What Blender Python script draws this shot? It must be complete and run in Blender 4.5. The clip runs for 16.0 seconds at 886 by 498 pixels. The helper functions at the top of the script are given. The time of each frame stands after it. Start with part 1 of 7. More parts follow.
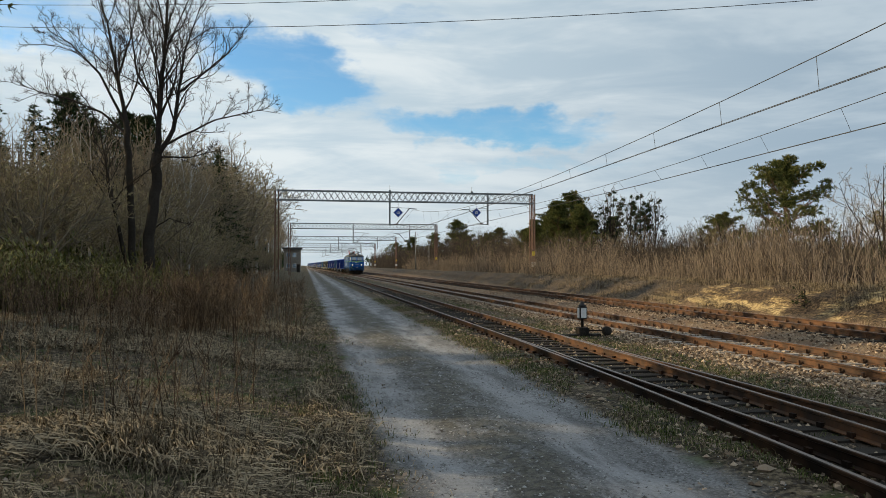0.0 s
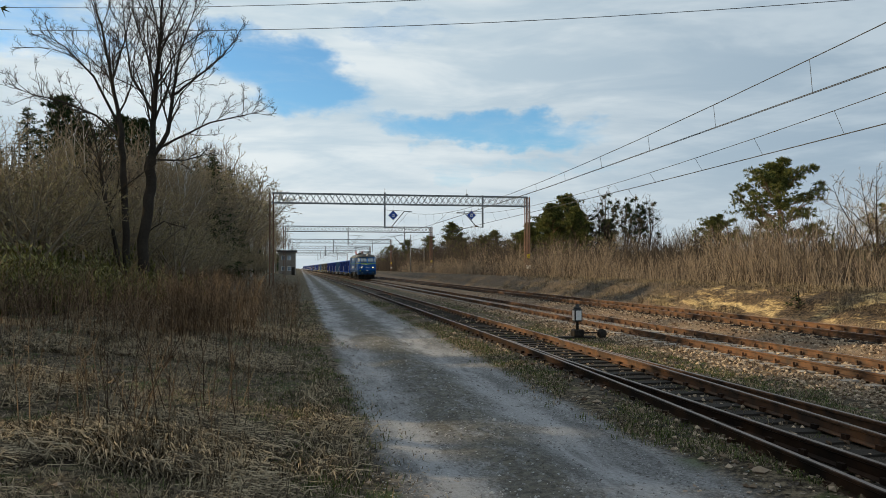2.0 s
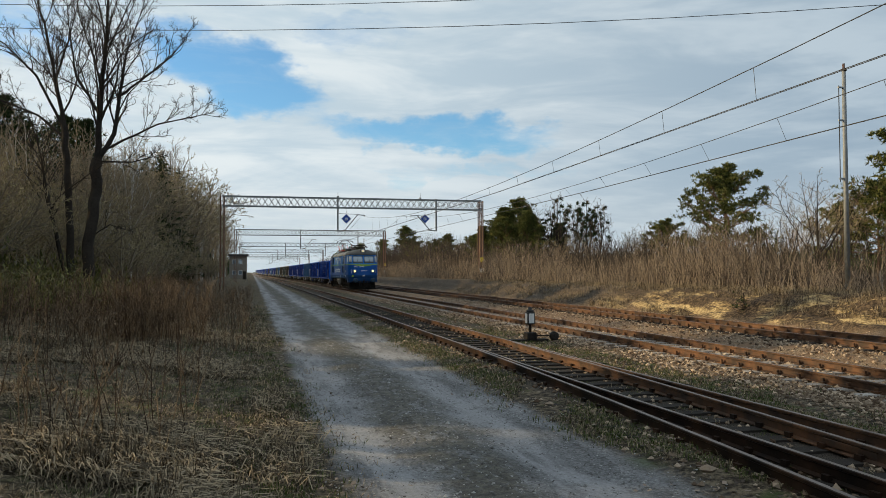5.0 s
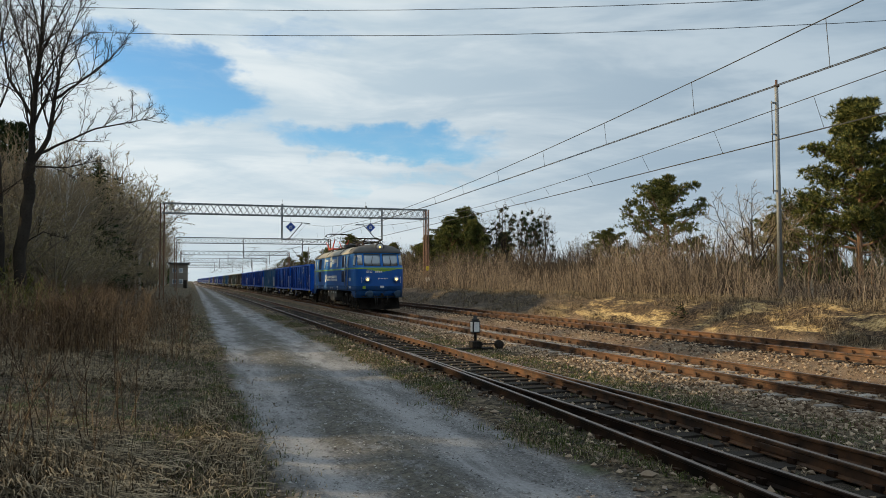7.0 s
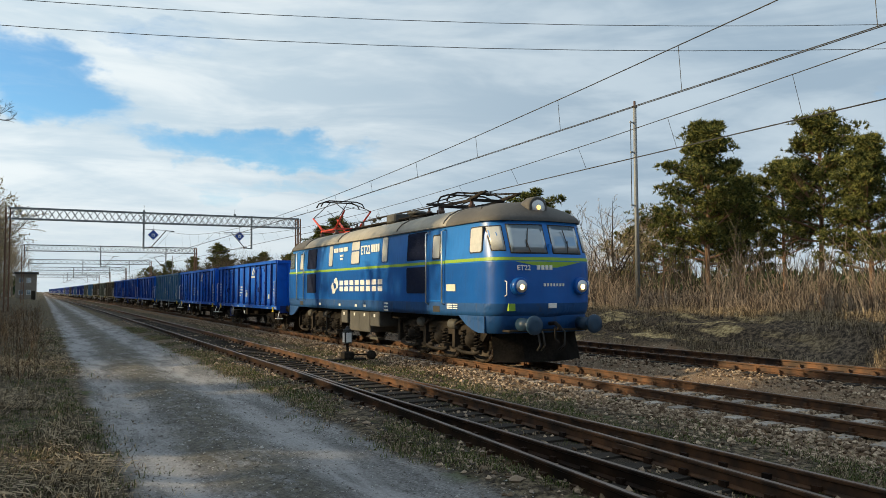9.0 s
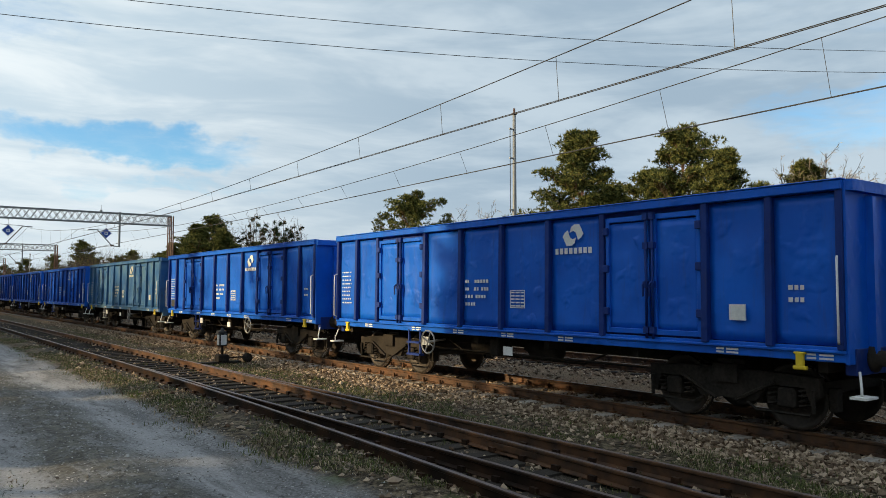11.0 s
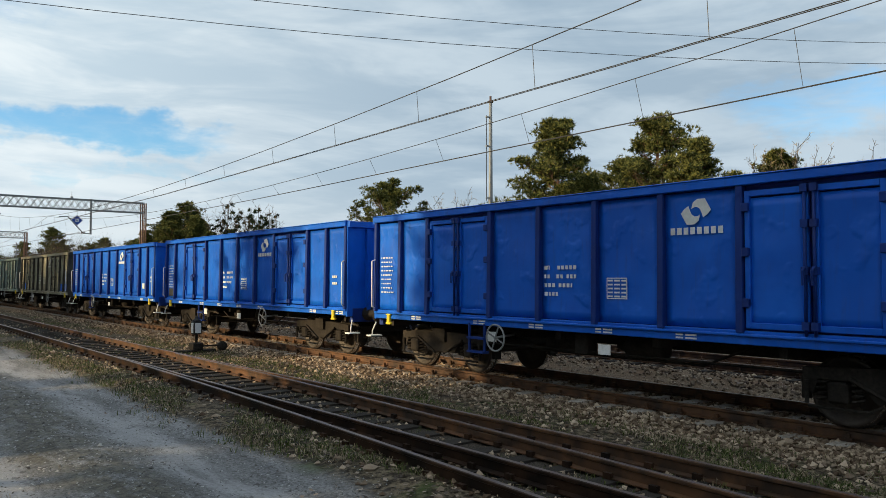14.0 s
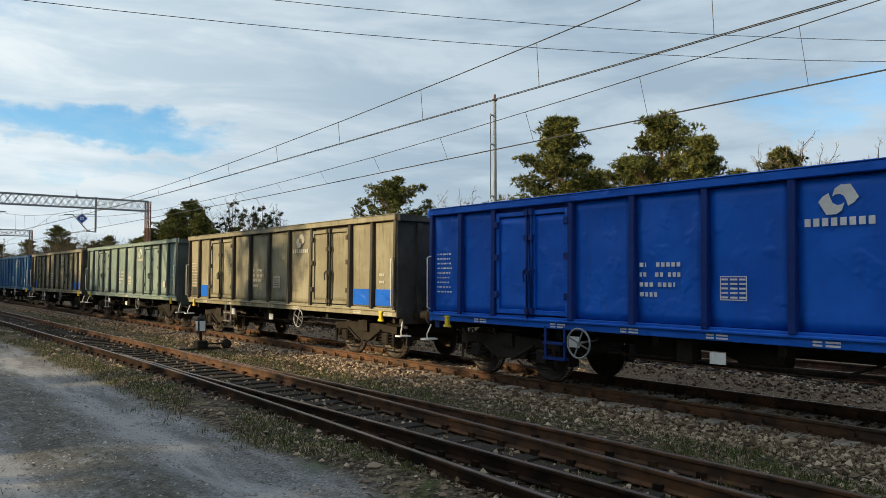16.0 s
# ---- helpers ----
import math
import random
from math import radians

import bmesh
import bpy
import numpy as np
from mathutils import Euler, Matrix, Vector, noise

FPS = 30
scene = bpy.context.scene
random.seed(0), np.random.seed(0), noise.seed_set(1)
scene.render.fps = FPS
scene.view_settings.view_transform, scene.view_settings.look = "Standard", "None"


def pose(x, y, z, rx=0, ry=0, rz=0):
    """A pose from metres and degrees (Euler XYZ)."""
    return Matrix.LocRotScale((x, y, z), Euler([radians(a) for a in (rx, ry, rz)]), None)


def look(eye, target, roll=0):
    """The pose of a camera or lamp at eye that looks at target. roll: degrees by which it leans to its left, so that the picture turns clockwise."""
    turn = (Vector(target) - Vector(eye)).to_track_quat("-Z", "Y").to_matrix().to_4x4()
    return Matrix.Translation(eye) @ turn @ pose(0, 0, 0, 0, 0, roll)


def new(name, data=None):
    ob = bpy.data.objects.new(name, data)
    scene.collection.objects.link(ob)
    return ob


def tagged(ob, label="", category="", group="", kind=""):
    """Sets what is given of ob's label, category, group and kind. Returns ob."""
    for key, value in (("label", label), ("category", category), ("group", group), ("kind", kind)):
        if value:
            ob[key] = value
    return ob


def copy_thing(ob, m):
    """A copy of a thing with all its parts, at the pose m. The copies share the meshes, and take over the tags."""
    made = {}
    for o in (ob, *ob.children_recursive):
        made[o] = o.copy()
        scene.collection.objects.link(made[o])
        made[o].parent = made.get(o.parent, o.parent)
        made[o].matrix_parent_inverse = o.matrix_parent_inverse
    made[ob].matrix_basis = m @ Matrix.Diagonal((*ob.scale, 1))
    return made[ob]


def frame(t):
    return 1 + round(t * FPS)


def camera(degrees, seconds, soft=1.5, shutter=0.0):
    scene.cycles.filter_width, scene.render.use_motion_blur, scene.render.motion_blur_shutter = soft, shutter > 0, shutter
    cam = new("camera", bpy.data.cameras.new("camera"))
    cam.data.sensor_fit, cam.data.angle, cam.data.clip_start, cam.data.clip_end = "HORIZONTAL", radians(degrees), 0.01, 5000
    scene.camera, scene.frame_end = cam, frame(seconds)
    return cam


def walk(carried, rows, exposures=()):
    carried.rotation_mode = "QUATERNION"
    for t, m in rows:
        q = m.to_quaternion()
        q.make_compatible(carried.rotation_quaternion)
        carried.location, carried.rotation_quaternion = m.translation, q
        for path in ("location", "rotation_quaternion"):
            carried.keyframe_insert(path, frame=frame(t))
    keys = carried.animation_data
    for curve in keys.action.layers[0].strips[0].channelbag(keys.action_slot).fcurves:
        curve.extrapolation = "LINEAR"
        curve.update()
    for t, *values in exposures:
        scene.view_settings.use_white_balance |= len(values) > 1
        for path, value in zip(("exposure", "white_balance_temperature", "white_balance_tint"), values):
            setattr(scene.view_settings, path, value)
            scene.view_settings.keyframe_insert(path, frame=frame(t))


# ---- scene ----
cam = camera(60.3, 16.0, soft=0.6)
EYE = (0.0, 0.0, 1.9)
ROWS = [
    (0.0, 91.22, -0.05, -10.22),
    (0.5, 91.22, -0.05, -10.21),
    (1.0, 91.28, 0.01, -10.24),
    (1.5, 91.34, 0.00, -10.33),
    (2.0, 91.42, 0.04, -10.59),
    (2.5, 91.54, 0.13, -11.00),
    (3.0, 91.61, 0.16, -11.44),
    (3.5, 91.60, 0.16, -11.98),
    (4.0, 91.53, 0.20, -12.71),
    (6.5, 92.18, 0.15, -16.76),
    (7.0, 92.33, 0.19, -18.15),
    (7.5, 92.48, 0.22, -19.90),
    (8.0, 92.69, 0.25, -22.23),
    (8.5, 92.90, 0.30, -24.93),
    (9.0, 93.05, 0.28, -27.68),
    (9.5, 93.13, 0.17, -30.50),
    (10.0, 93.13, 0.11, -33.16),
    (12.5, 92.98, -0.12, -38.37),
    (13.0, 92.71, -0.08, -38.52),
    (13.5, 92.43, 0.00, -38.48),
    (14.0, 92.24, -0.03, -38.41),
    (14.5, 92.17, -0.03, -38.40),
    (15.0, 92.17, -0.03, -38.40),
    (15.5, 92.16, -0.07, -38.28),
    (16.0, 92.11, -0.08, -38.11),
]
walk(cam, [(t, pose(*EYE, rx, ry, rz)) for t, rx, ry, rz in ROWS], [(0.0, -0.02), (4.0, -0.02), (7.0, 0.0), (10.0, 0.17), (16.0, 0.17)])

SUN_EL, SUN_AZ = 18.5, -68.0   # degrees; azimuth from +y, negative to the left of the line


# ---- node helpers ----
class Net:
    def __init__(self, tree):
        self.t = tree

    def n(self, kind, **kw):
        node = self.t.nodes.new(kind)
        for k, val in kw.items():
            if k == "op":
                node.operation = val
            elif k == "blend":
                node.blend_type = val
            elif k == "dtype":
                node.data_type = val
        return node

    def put(self, sock, val):
        if isinstance(val, bpy.types.NodeSocket):
            self.t.links.new(val, sock)
        elif val is not None:
            if isinstance(val, (tuple, list)) and len(val) == 3 and sock.type == "RGBA":
                val = (*val, 1)
            sock.default_value = val

    def math(self, op, a, b=None, clamp=False):
        node = self.n("ShaderNodeMath", op=op)
        node.use_clamp = clamp
        self.put(node.inputs[0], a)
        if b is not None:
            self.put(node.inputs[1], b)
        return node.outputs[0]

    def mix(self, f, a, b, blend="MIX"):
        node = self.n("ShaderNodeMix", dtype="RGBA", blend=blend)
        self.put(node.inputs[0], f)
        self.put(node.inputs[6], a)
        self.put(node.inputs[7], b)
        return node.outputs[2]

    def noise(self, vec, scale, detail=4, rough=0.55, dist=0.0):
        node = self.n("ShaderNodeTexNoise")
        self.put(node.inputs["Vector"], vec)
        node.inputs["Scale"].default_value = scale
        node.inputs["Detail"].default_value = detail
        node.inputs["Roughness"].default_value = rough
        node.inputs["Distortion"].default_value = dist
        return node.outputs[0]

    def step(self, val, lo, hi, a=0.0, b=1.0):
        node = self.n("ShaderNodeMapRange")
        node.interpolation_type = "SMOOTHSTEP"
        for i, x in enumerate((val, lo, hi, a, b)):
            self.put(node.inputs[i], x)
        return node.outputs[0]

    def scaled(self, vec, s):
        node = self.n("ShaderNodeVectorMath", op="MULTIPLY")
        self.put(node.inputs[0], vec)
        node.inputs[1].default_value = s
        return node.outputs[0]

    def obj(self):
        return self.n("ShaderNodeTexCoord").outputs["Object"]

    def world_pos(self):
        return self.n("ShaderNodeNewGeometry").outputs["Position"]

    def island(self):
        return self.n("ShaderNodeNewGeometry").outputs["Random Per Island"]

    def rand(self):
        return self.n("ShaderNodeObjectInfo").outputs["Random"]

    def xyz(self, vec):
        node = self.n("ShaderNodeSeparateXYZ")
        self.put(node.inputs[0], vec)
        return node.outputs


def material(name, build):
    m = bpy.data.materials.new(name)
    m.use_nodes = True
    m.node_tree.nodes.clear()
    net = Net(m.node_tree)
    out = net.n("ShaderNodeOutputMaterial")
    sh = net.n("ShaderNodeBsdfPrincipled")
    m.node_tree.links.new(sh.outputs[0], out.inputs[0])
    col, rough, metal, height, dist = build(net)
    net.put(sh.inputs["Base Color"], col)
    net.put(sh.inputs["Roughness"], rough)
    net.put(sh.inputs["Metallic"], metal)
    if height is not None:
        b = net.n("ShaderNodeBump")
        b.inputs["Distance"].default_value = dist
        b.inputs["Strength"].default_value = 0.8
        net.put(b.inputs["Height"], height)
        m.node_tree.links.new(b.outputs[0], sh.inputs["Normal"])
    return m


def plain(name, a, b, scale=6.0, rough=0.7, metal=0.0, bump=0.003, by="obj"):
    """Two tones mixed at two scales, with a fine relief."""
    def build(n):
        p = n.obj() if by == "obj" else n.world_pos()
        big, small = n.noise(p, scale * 0.2, 3), n.noise(p, scale * 3, 5, 0.65)
        f = n.math("ADD", n.math("MULTIPLY", big, 0.6), n.math("MULTIPLY", small, 0.5))
        f = n.step(f, 0.35, 0.75)
        return n.mix(f, a, b), n.math("ADD", n.math("MULTIPLY", small, 0.25), rough - 0.12), metal, small, bump
    return material(name, build)


def glow(name, colour, strength):
    m = bpy.data.materials.new(name)
    m.use_nodes = True
    sh = m.node_tree.nodes["Principled BSDF"]
    sh.inputs["Base Color"].default_value = (*colour, 1)
    sh.inputs["Emission Color"].default_value = (*colour, 1)
    sh.inputs["Emission Strength"].default_value = strength
    return m


# ---- sky and sun ----
world = bpy.data.worlds.new("sky")
scene.world = world
world.use_nodes = True
world.node_tree.nodes.clear()
net = Net(world.node_tree)
sky = net.n("ShaderNodeTexSky")
sky.sky_type, sky.sun_disc = "NISHITA", False
sky.sun_elevation, sky.sun_rotation = radians(SUN_EL), radians(SUN_AZ)
sky.air_density, sky.dust_density, sky.ozone_density = 1.0, 0.6, 1.5
way = net.n("ShaderNodeTexCoord").outputs["Generated"]
wx, wy, wz = net.xyz(way)
# a flat cloud deck: the direction divided by its height
low = net.math("MAXIMUM", net.math("ADD", wz, 0.10), 0.03)
comb = net.n("ShaderNodeCombineXYZ")
net.put(comb.inputs[0], net.math("DIVIDE", wx, low))
net.put(comb.inputs[1], net.math("DIVIDE", wy, low))
net.put(comb.inputs[2], 2.9)
deck = comb.outputs[0]
bank = net.noise(net.scaled(deck, (0.55, 0.70, 1)), 0.52, 7, 0.58, 0.45)
wisp = net.noise(net.scaled(deck, (0.9, 1.2, 1)), 1.8, 8, 0.66, 0.5)
flock = net.noise(net.scaled(deck, (1.0, 1.5, 1)), 3.4, 6, 0.66, 0.3)
cover = net.math("ADD", net.math("MULTIPLY", bank, 0.80), net.math("ADD", net.math("MULTIPLY", wisp, 0.22), net.math("MULTIPLY", flock, 0.14)))
cover = net.math("ADD", net.math("MULTIPLY", cover, 0.55), 0.30)
# breaks in the cloud: azimuth, elevation, half sizes in degrees, tilt, depth
bend_a = net.math("MULTIPLY", net.math("SUBTRACT", net.noise(net.scaled(way, (1, 1, 2.2)), 5.0, 5, 0.6), 0.5), 13.0)
bend_e = net.math("MULTIPLY", net.math("SUBTRACT", net.noise(net.scaled(way, (1, 1, 1.6)), 8.0, 5, 0.62), 0.5), 7.0)
azim = net.math("ADD", net.math("MULTIPLY", net.math("ARCTAN2", wx, wy), 57.3), bend_a)
elev = net.math("ADD", net.math("MULTIPLY", net.math("ARCSINE", wz), 57.3), bend_e)
for ga, ge, ra, re, tilt, much in ((-1.0, 14.2, 7.8, 2.6, -0.20, 0.34), (14.0, 10.4, 9.5, 1.9, -0.05, 0.34), (-20, 16.2, 8.0, 2.6, 0.0, 0.24), (8, 17.5, 6, 1.2, 0.1, 0.12), (16, 7.6, 10, 0.7, 0.0, 0.14),
                                   (65, 12.0, 9.0, 2.6, 0.0, 0.20), (120, 25, 20, 6, 0.1, 0.3), (-110, 32, 22, 7, 0.1, 0.3), (200, 30, 25, 8, 0.0, 0.3)):
    da = net.math("SUBTRACT", azim, float(ga))
    de = net.math("SUBTRACT", net.math("SUBTRACT", elev, float(ge)), net.math("MULTIPLY", da, tilt))
    da, de = net.math("DIVIDE", da, float(ra)), net.math("DIVIDE", de, float(re))
    far = net.math("ADD", net.math("MULTIPLY", da, da), net.math("MULTIPLY", de, de))
    cover = net.math("SUBTRACT", cover, net.math("MULTIPLY", net.step(far, 0.1, 1.3, 1.0, 0.0), much))
wisps = net.math("MULTIPLY", net.math("SUBTRACT", net.noise(net.scaled(way, (1, 1, 4.0)), 11.0, 6, 0.62, 0.6), 0.5), 0.32)
cover = net.step(net.math("ADD", cover, wisps), 0.24, 0.58)
haze = net.step(wz, 0.02, 0.15, 1.0, 0.0)
cover = net.math("MAXIMUM", cover, net.math("MULTIPLY", haze, 0.92))
streak = net.noise(net.scaled(way, (1, 1, 5.5)), 4.0, 5, 0.58, 0.6)
thick = net.noise(net.scaled(deck, (0.7, 1.0, 1)), 1.2, 5, 0.60, 0.4)
thick = net.math("ADD", net.math("MULTIPLY", thick, 0.5), net.math("MULTIPLY", streak, 0.5))
toward = net.n("ShaderNodeVectorMath", op="DOT_PRODUCT")
net.put(toward.inputs[0], way)
toward.inputs[1].default_value = (math.sin(radians(SUN_AZ)), math.cos(radians(SUN_AZ)), 0.0)
near_sun = net.step(toward.outputs["Value"], -0.42, 0.42)
puff = net.step(thick, 0.40, 0.62)
cloud = net.mix(near_sun, net.mix(puff, (0.325, 0.43, 0.53), (0.485, 0.585, 0.665)), net.mix(puff, (0.56, 0.68, 0.76), (0.79, 0.86, 0.885)))
cloud = net.mix(net.math("MULTIPLY", haze, 0.45), cloud, (0.60, 0.67, 0.70))
blue = net.mix(1.0, net.scaled(sky.outputs[0], (0.108, 0.146, 0.172)), (0.90, 1.0, 1.0), "MULTIPLY")
full = net.mix(cover, blue, cloud)
back = net.n("ShaderNodeBackground")
net.put(back.inputs[0], full)
back.inputs[1].default_value = 1.0
world.node_tree.links.new(back.outputs[0], net.n("ShaderNodeOutputWorld").inputs[0])

sun = new("sun", bpy.data.lights.new("sun", "SUN"))
sun.data.energy, sun.data.angle, sun.data.color = 5.4, radians(0.7), (1.0, 0.77, 0.44)
el, az = radians(SUN_EL), radians(SUN_AZ)
sun.matrix_world = look((math.sin(az) * math.cos(el) * 300, math.cos(az) * math.cos(el) * 300, math.sin(el) * 300), (0, 0, 0))
# ---- materials ----
def ground_build(n):
    p = n.world_pos()
    x, y, z = n.xyz(p)
    wob = n.math("MULTIPLY", n.math("SUBTRACT", n.noise(p, 0.5, 5, 0.6), 0.5), 1.5)
    fine = n.noise(p, 9.0, 6, 0.7)
    grit = n.noise(p, 55.0, 3, 0.6)
    mid = n.noise(p, 1.6, 5, 0.6)
    xw = n.math("ADD", x, wob)
    # dry grass and soil
    dry = n.mix(n.step(fine, 0.42, 0.62), (0.034, 0.026, 0.018), (0.17, 0.135, 0.09))
    green = n.mix(fine, (0.03, 0.045, 0.013), (0.085, 0.105, 0.036))
    col = n.mix(n.step(mid, 0.52, 0.70), dry, green)
    # the road: pale trodden grit with loose crumbs, darker and muddier between the ruts
    lengthwise = n.noise(n.scaled(p, (1.5, 0.30, 1.0)), 1.6, 6, 0.68)
    road = n.mix(n.step(lengthwise, 0.36, 0.64), (0.145, 0.145, 0.15), (0.285, 0.285, 0.29))
    crumb = n.noise(p, 130.0, 3, 0.75)
    road = n.mix(n.math("MULTIPLY", n.step(crumb, 0.50, 0.66), 0.55), road, (0.075, 0.07, 0.064))
    road = n.mix(n.math("MULTIPLY", n.step(crumb, 0.46, 0.34), 0.45), road, (0.44, 0.435, 0.425))
    cob = n.n("ShaderNodeTexVoronoi")
    n.put(cob.inputs["Vector"], p)
    cob.inputs["Scale"].default_value = 26.0
    gravel = cob.outputs["Distance"]
    road = n.mix(n.math("MULTIPLY", n.step(gravel, 0.40, 0.75), 0.50), road, (0.06, 0.057, 0.052))
    rut = n.math("ABSOLUTE", n.math("SUBTRACT", xw, 2.30))
    patchy = n.noise(n.scaled(p, (1.6, 0.7, 1.0)), 2.0, 7, 0.78)
    middle = n.math("MULTIPLY", n.step(rut, 0.72, 0.20), n.step(patchy, 0.37, 0.50))
    lane = n.step(n.math("ABSOLUTE", n.math("SUBTRACT", rut, 0.95)), 0.45, 0.10)
    road = n.mix(n.math("MULTIPLY", n.math("MULTIPLY", lane, n.step(lengthwise, 0.30, 0.60)), 0.55), road, (0.35, 0.35, 0.36))
    road = n.mix(n.math("MULTIPLY", middle, 0.7), road, n.mix(n.step(fine, 0.35, 0.65), (0.030, 0.027, 0.019), (0.135, 0.122, 0.088)))
    blot = n.noise(n.scaled(p, (1.3, 0.8, 1.0)), 4.5, 7, 0.75)
    road = n.mix(n.math("MULTIPLY", n.step(blot, 0.57, 0.64), 0.7), road, (0.055, 0.052, 0.046))
    on_road = n.math("MULTIPLY", n.step(n.math("ADD", x, n.math("MULTIPLY", wob, 0.5)), 0.75, 1.05), n.step(n.math("ADD", x, n.math("MULTIPLY", wob, 0.5)), 4.3, 3.9))
    col = n.mix(on_road, col, road)
    # ballast and cinders round the tracks
    stone = n.mix(n.step(grit, 0.35, 0.68), (0.045, 0.034, 0.025), (0.40, 0.30, 0.20))
    rusty = n.mix(n.step(mid, 0.3, 0.7), stone, n.mix(grit, (0.09, 0.054, 0.032), (0.27, 0.17, 0.105)))
    bed = n.math("MULTIPLY", n.step(xw, 8.8, 9.5), n.step(xw, 18.8, 18.2))
    col = n.mix(bed, col, rusty)
    cinder = n.mix(n.step(grit, 0.4, 0.7), (0.016, 0.014, 0.012), (0.12, 0.10, 0.082))
    siding = n.math("MULTIPLY", n.step(xw, 4.7, 5.1), n.step(xw, 7.6, 7.1))
    col = n.mix(n.math("MULTIPLY", siding, 0.9), col, cinder)
    # sand showing in the bank
    slope = n.math("MULTIPLY", n.step(z, -0.22, 0.0), n.step(z, 1.25, 1.0))
    right = n.step(x, 17.9, 18.6)
    sandy = n.mix(n.step(n.noise(n.scaled(p, (1, 0.35, 1.6)), 1.1, 6, 0.7), 0.50, 0.62), n.mix(n.step(fine, 0.4, 0.62), (0.022, 0.016, 0.011), (0.13, 0.09, 0.055)), n.mix(n.step(fine, 0.40, 0.6), (0.24, 0.165, 0.075), (0.58, 0.44, 0.22)))
    pit = n.math("MULTIPLY", n.step(n.math("ADD", y, n.math("MULTIPLY", wob, 3.0)), 13, 18), n.step(n.math("ADD", y, n.math("MULTIPLY", wob, 4.0)), 42, 32))
    sandy = n.mix(n.math("MULTIPLY", pit, 0.9), n.mix(n.step(fine, 0.40, 0.64), (0.028, 0.022, 0.017), (0.17, 0.13, 0.092)), sandy)
    col = n.mix(n.math("MULTIPLY", slope, right), col, sandy)
    fine = n.math("SUBTRACT", fine, n.math("MULTIPLY", gravel, 0.5))
    height = n.math("ADD", n.math("ADD", n.math("MULTIPLY", fine, 0.55), n.math("MULTIPLY", grit, 0.5)), n.math("MULTIPLY", crumb, 0.22))
    return col, 0.92, 0.0, height, 0.03


GROUND = material("ground_soil", ground_build)


def rail_build(n):
    p = n.world_pos()
    f, g = n.noise(p, 3.0, 4), n.noise(p, 30.0, 4, 0.7)
    c = n.mix(n.step(f, 0.3, 0.7), (0.034, 0.020, 0.013), (0.130, 0.060, 0.026))
    c = n.mix(n.step(g, 0.55, 0.8), c, (0.05, 0.03, 0.02))
    return c, 0.62, 0.35, g, 0.002


RUST = material("rusty_rail", rail_build)


def dark_rail_build(n):
    p = n.world_pos()
    f, g = n.noise(p, 2.0, 4), n.noise(p, 26.0, 4, 0.7)
    c = n.mix(n.step(f, 0.35, 0.75), (0.018, 0.013, 0.011), (0.070, 0.037, 0.022))
    return n.mix(n.step(g, 0.55, 0.8), c, (0.03, 0.022, 0.018)), 0.5, 0.45, g, 0.002


DARK_RUST = material("dark_rusty_rail", dark_rail_build)
RAIL_TOP = plain("worn_rail_head", (0.10, 0.066, 0.047), (0.22, 0.17, 0.14), 8, 0.45, 0.6, 0.001, "world")


def sleeper_build(n):
    p, r = n.obj(), n.rand()
    g = n.noise(p, 14.0, 5, 0.7)
    c = n.mix(r, (0.26, 0.235, 0.21), (0.42, 0.385, 0.345))
    return n.mix(n.step(g, 0.45, 0.75), c, (0.14, 0.09, 0.06)), 0.9, 0.0, g, 0.006


CONCRETE = material("stained_concrete", sleeper_build)


def timber_build(n):
    p, r = n.obj(), n.rand()
    g = n.noise(n.scaled(p, (1.2, 14, 14)), 4.0, 6, 0.7)
    c = n.mix(g, (0.010, 0.009, 0.008), (0.05, 0.042, 0.036))
    return n.mix(n.math("MULTIPLY", r, 0.4), c, (0.045, 0.038, 0.032)), 0.88, 0.0, g, 0.008


TIMBER = material("tarred_timber", timber_build)


def stones_build(n):
    r = n.island()
    g = n.noise(n.obj(), 40.0, 3)
    c = n.mix(n.math("POWER", r, 1.6), (0.055, 0.040, 0.028), (0.62, 0.50, 0.37))
    return n.mix(n.math("MULTIPLY", g, 0.5), c, (0.15, 0.085, 0.05)), 0.9, 0.0, g, 0.004


STONES = material("ballast_stones", stones_build)


def grit_build(n):
    r = n.island()
    return n.mix(n.step(r, 0.35, 0.9), n.mix(r, (0.09, 0.085, 0.078), (0.20, 0.195, 0.19)), (0.40, 0.395, 0.385)), 0.95, 0.0, None, 0


GRIT = material("road_crumbs", grit_build)


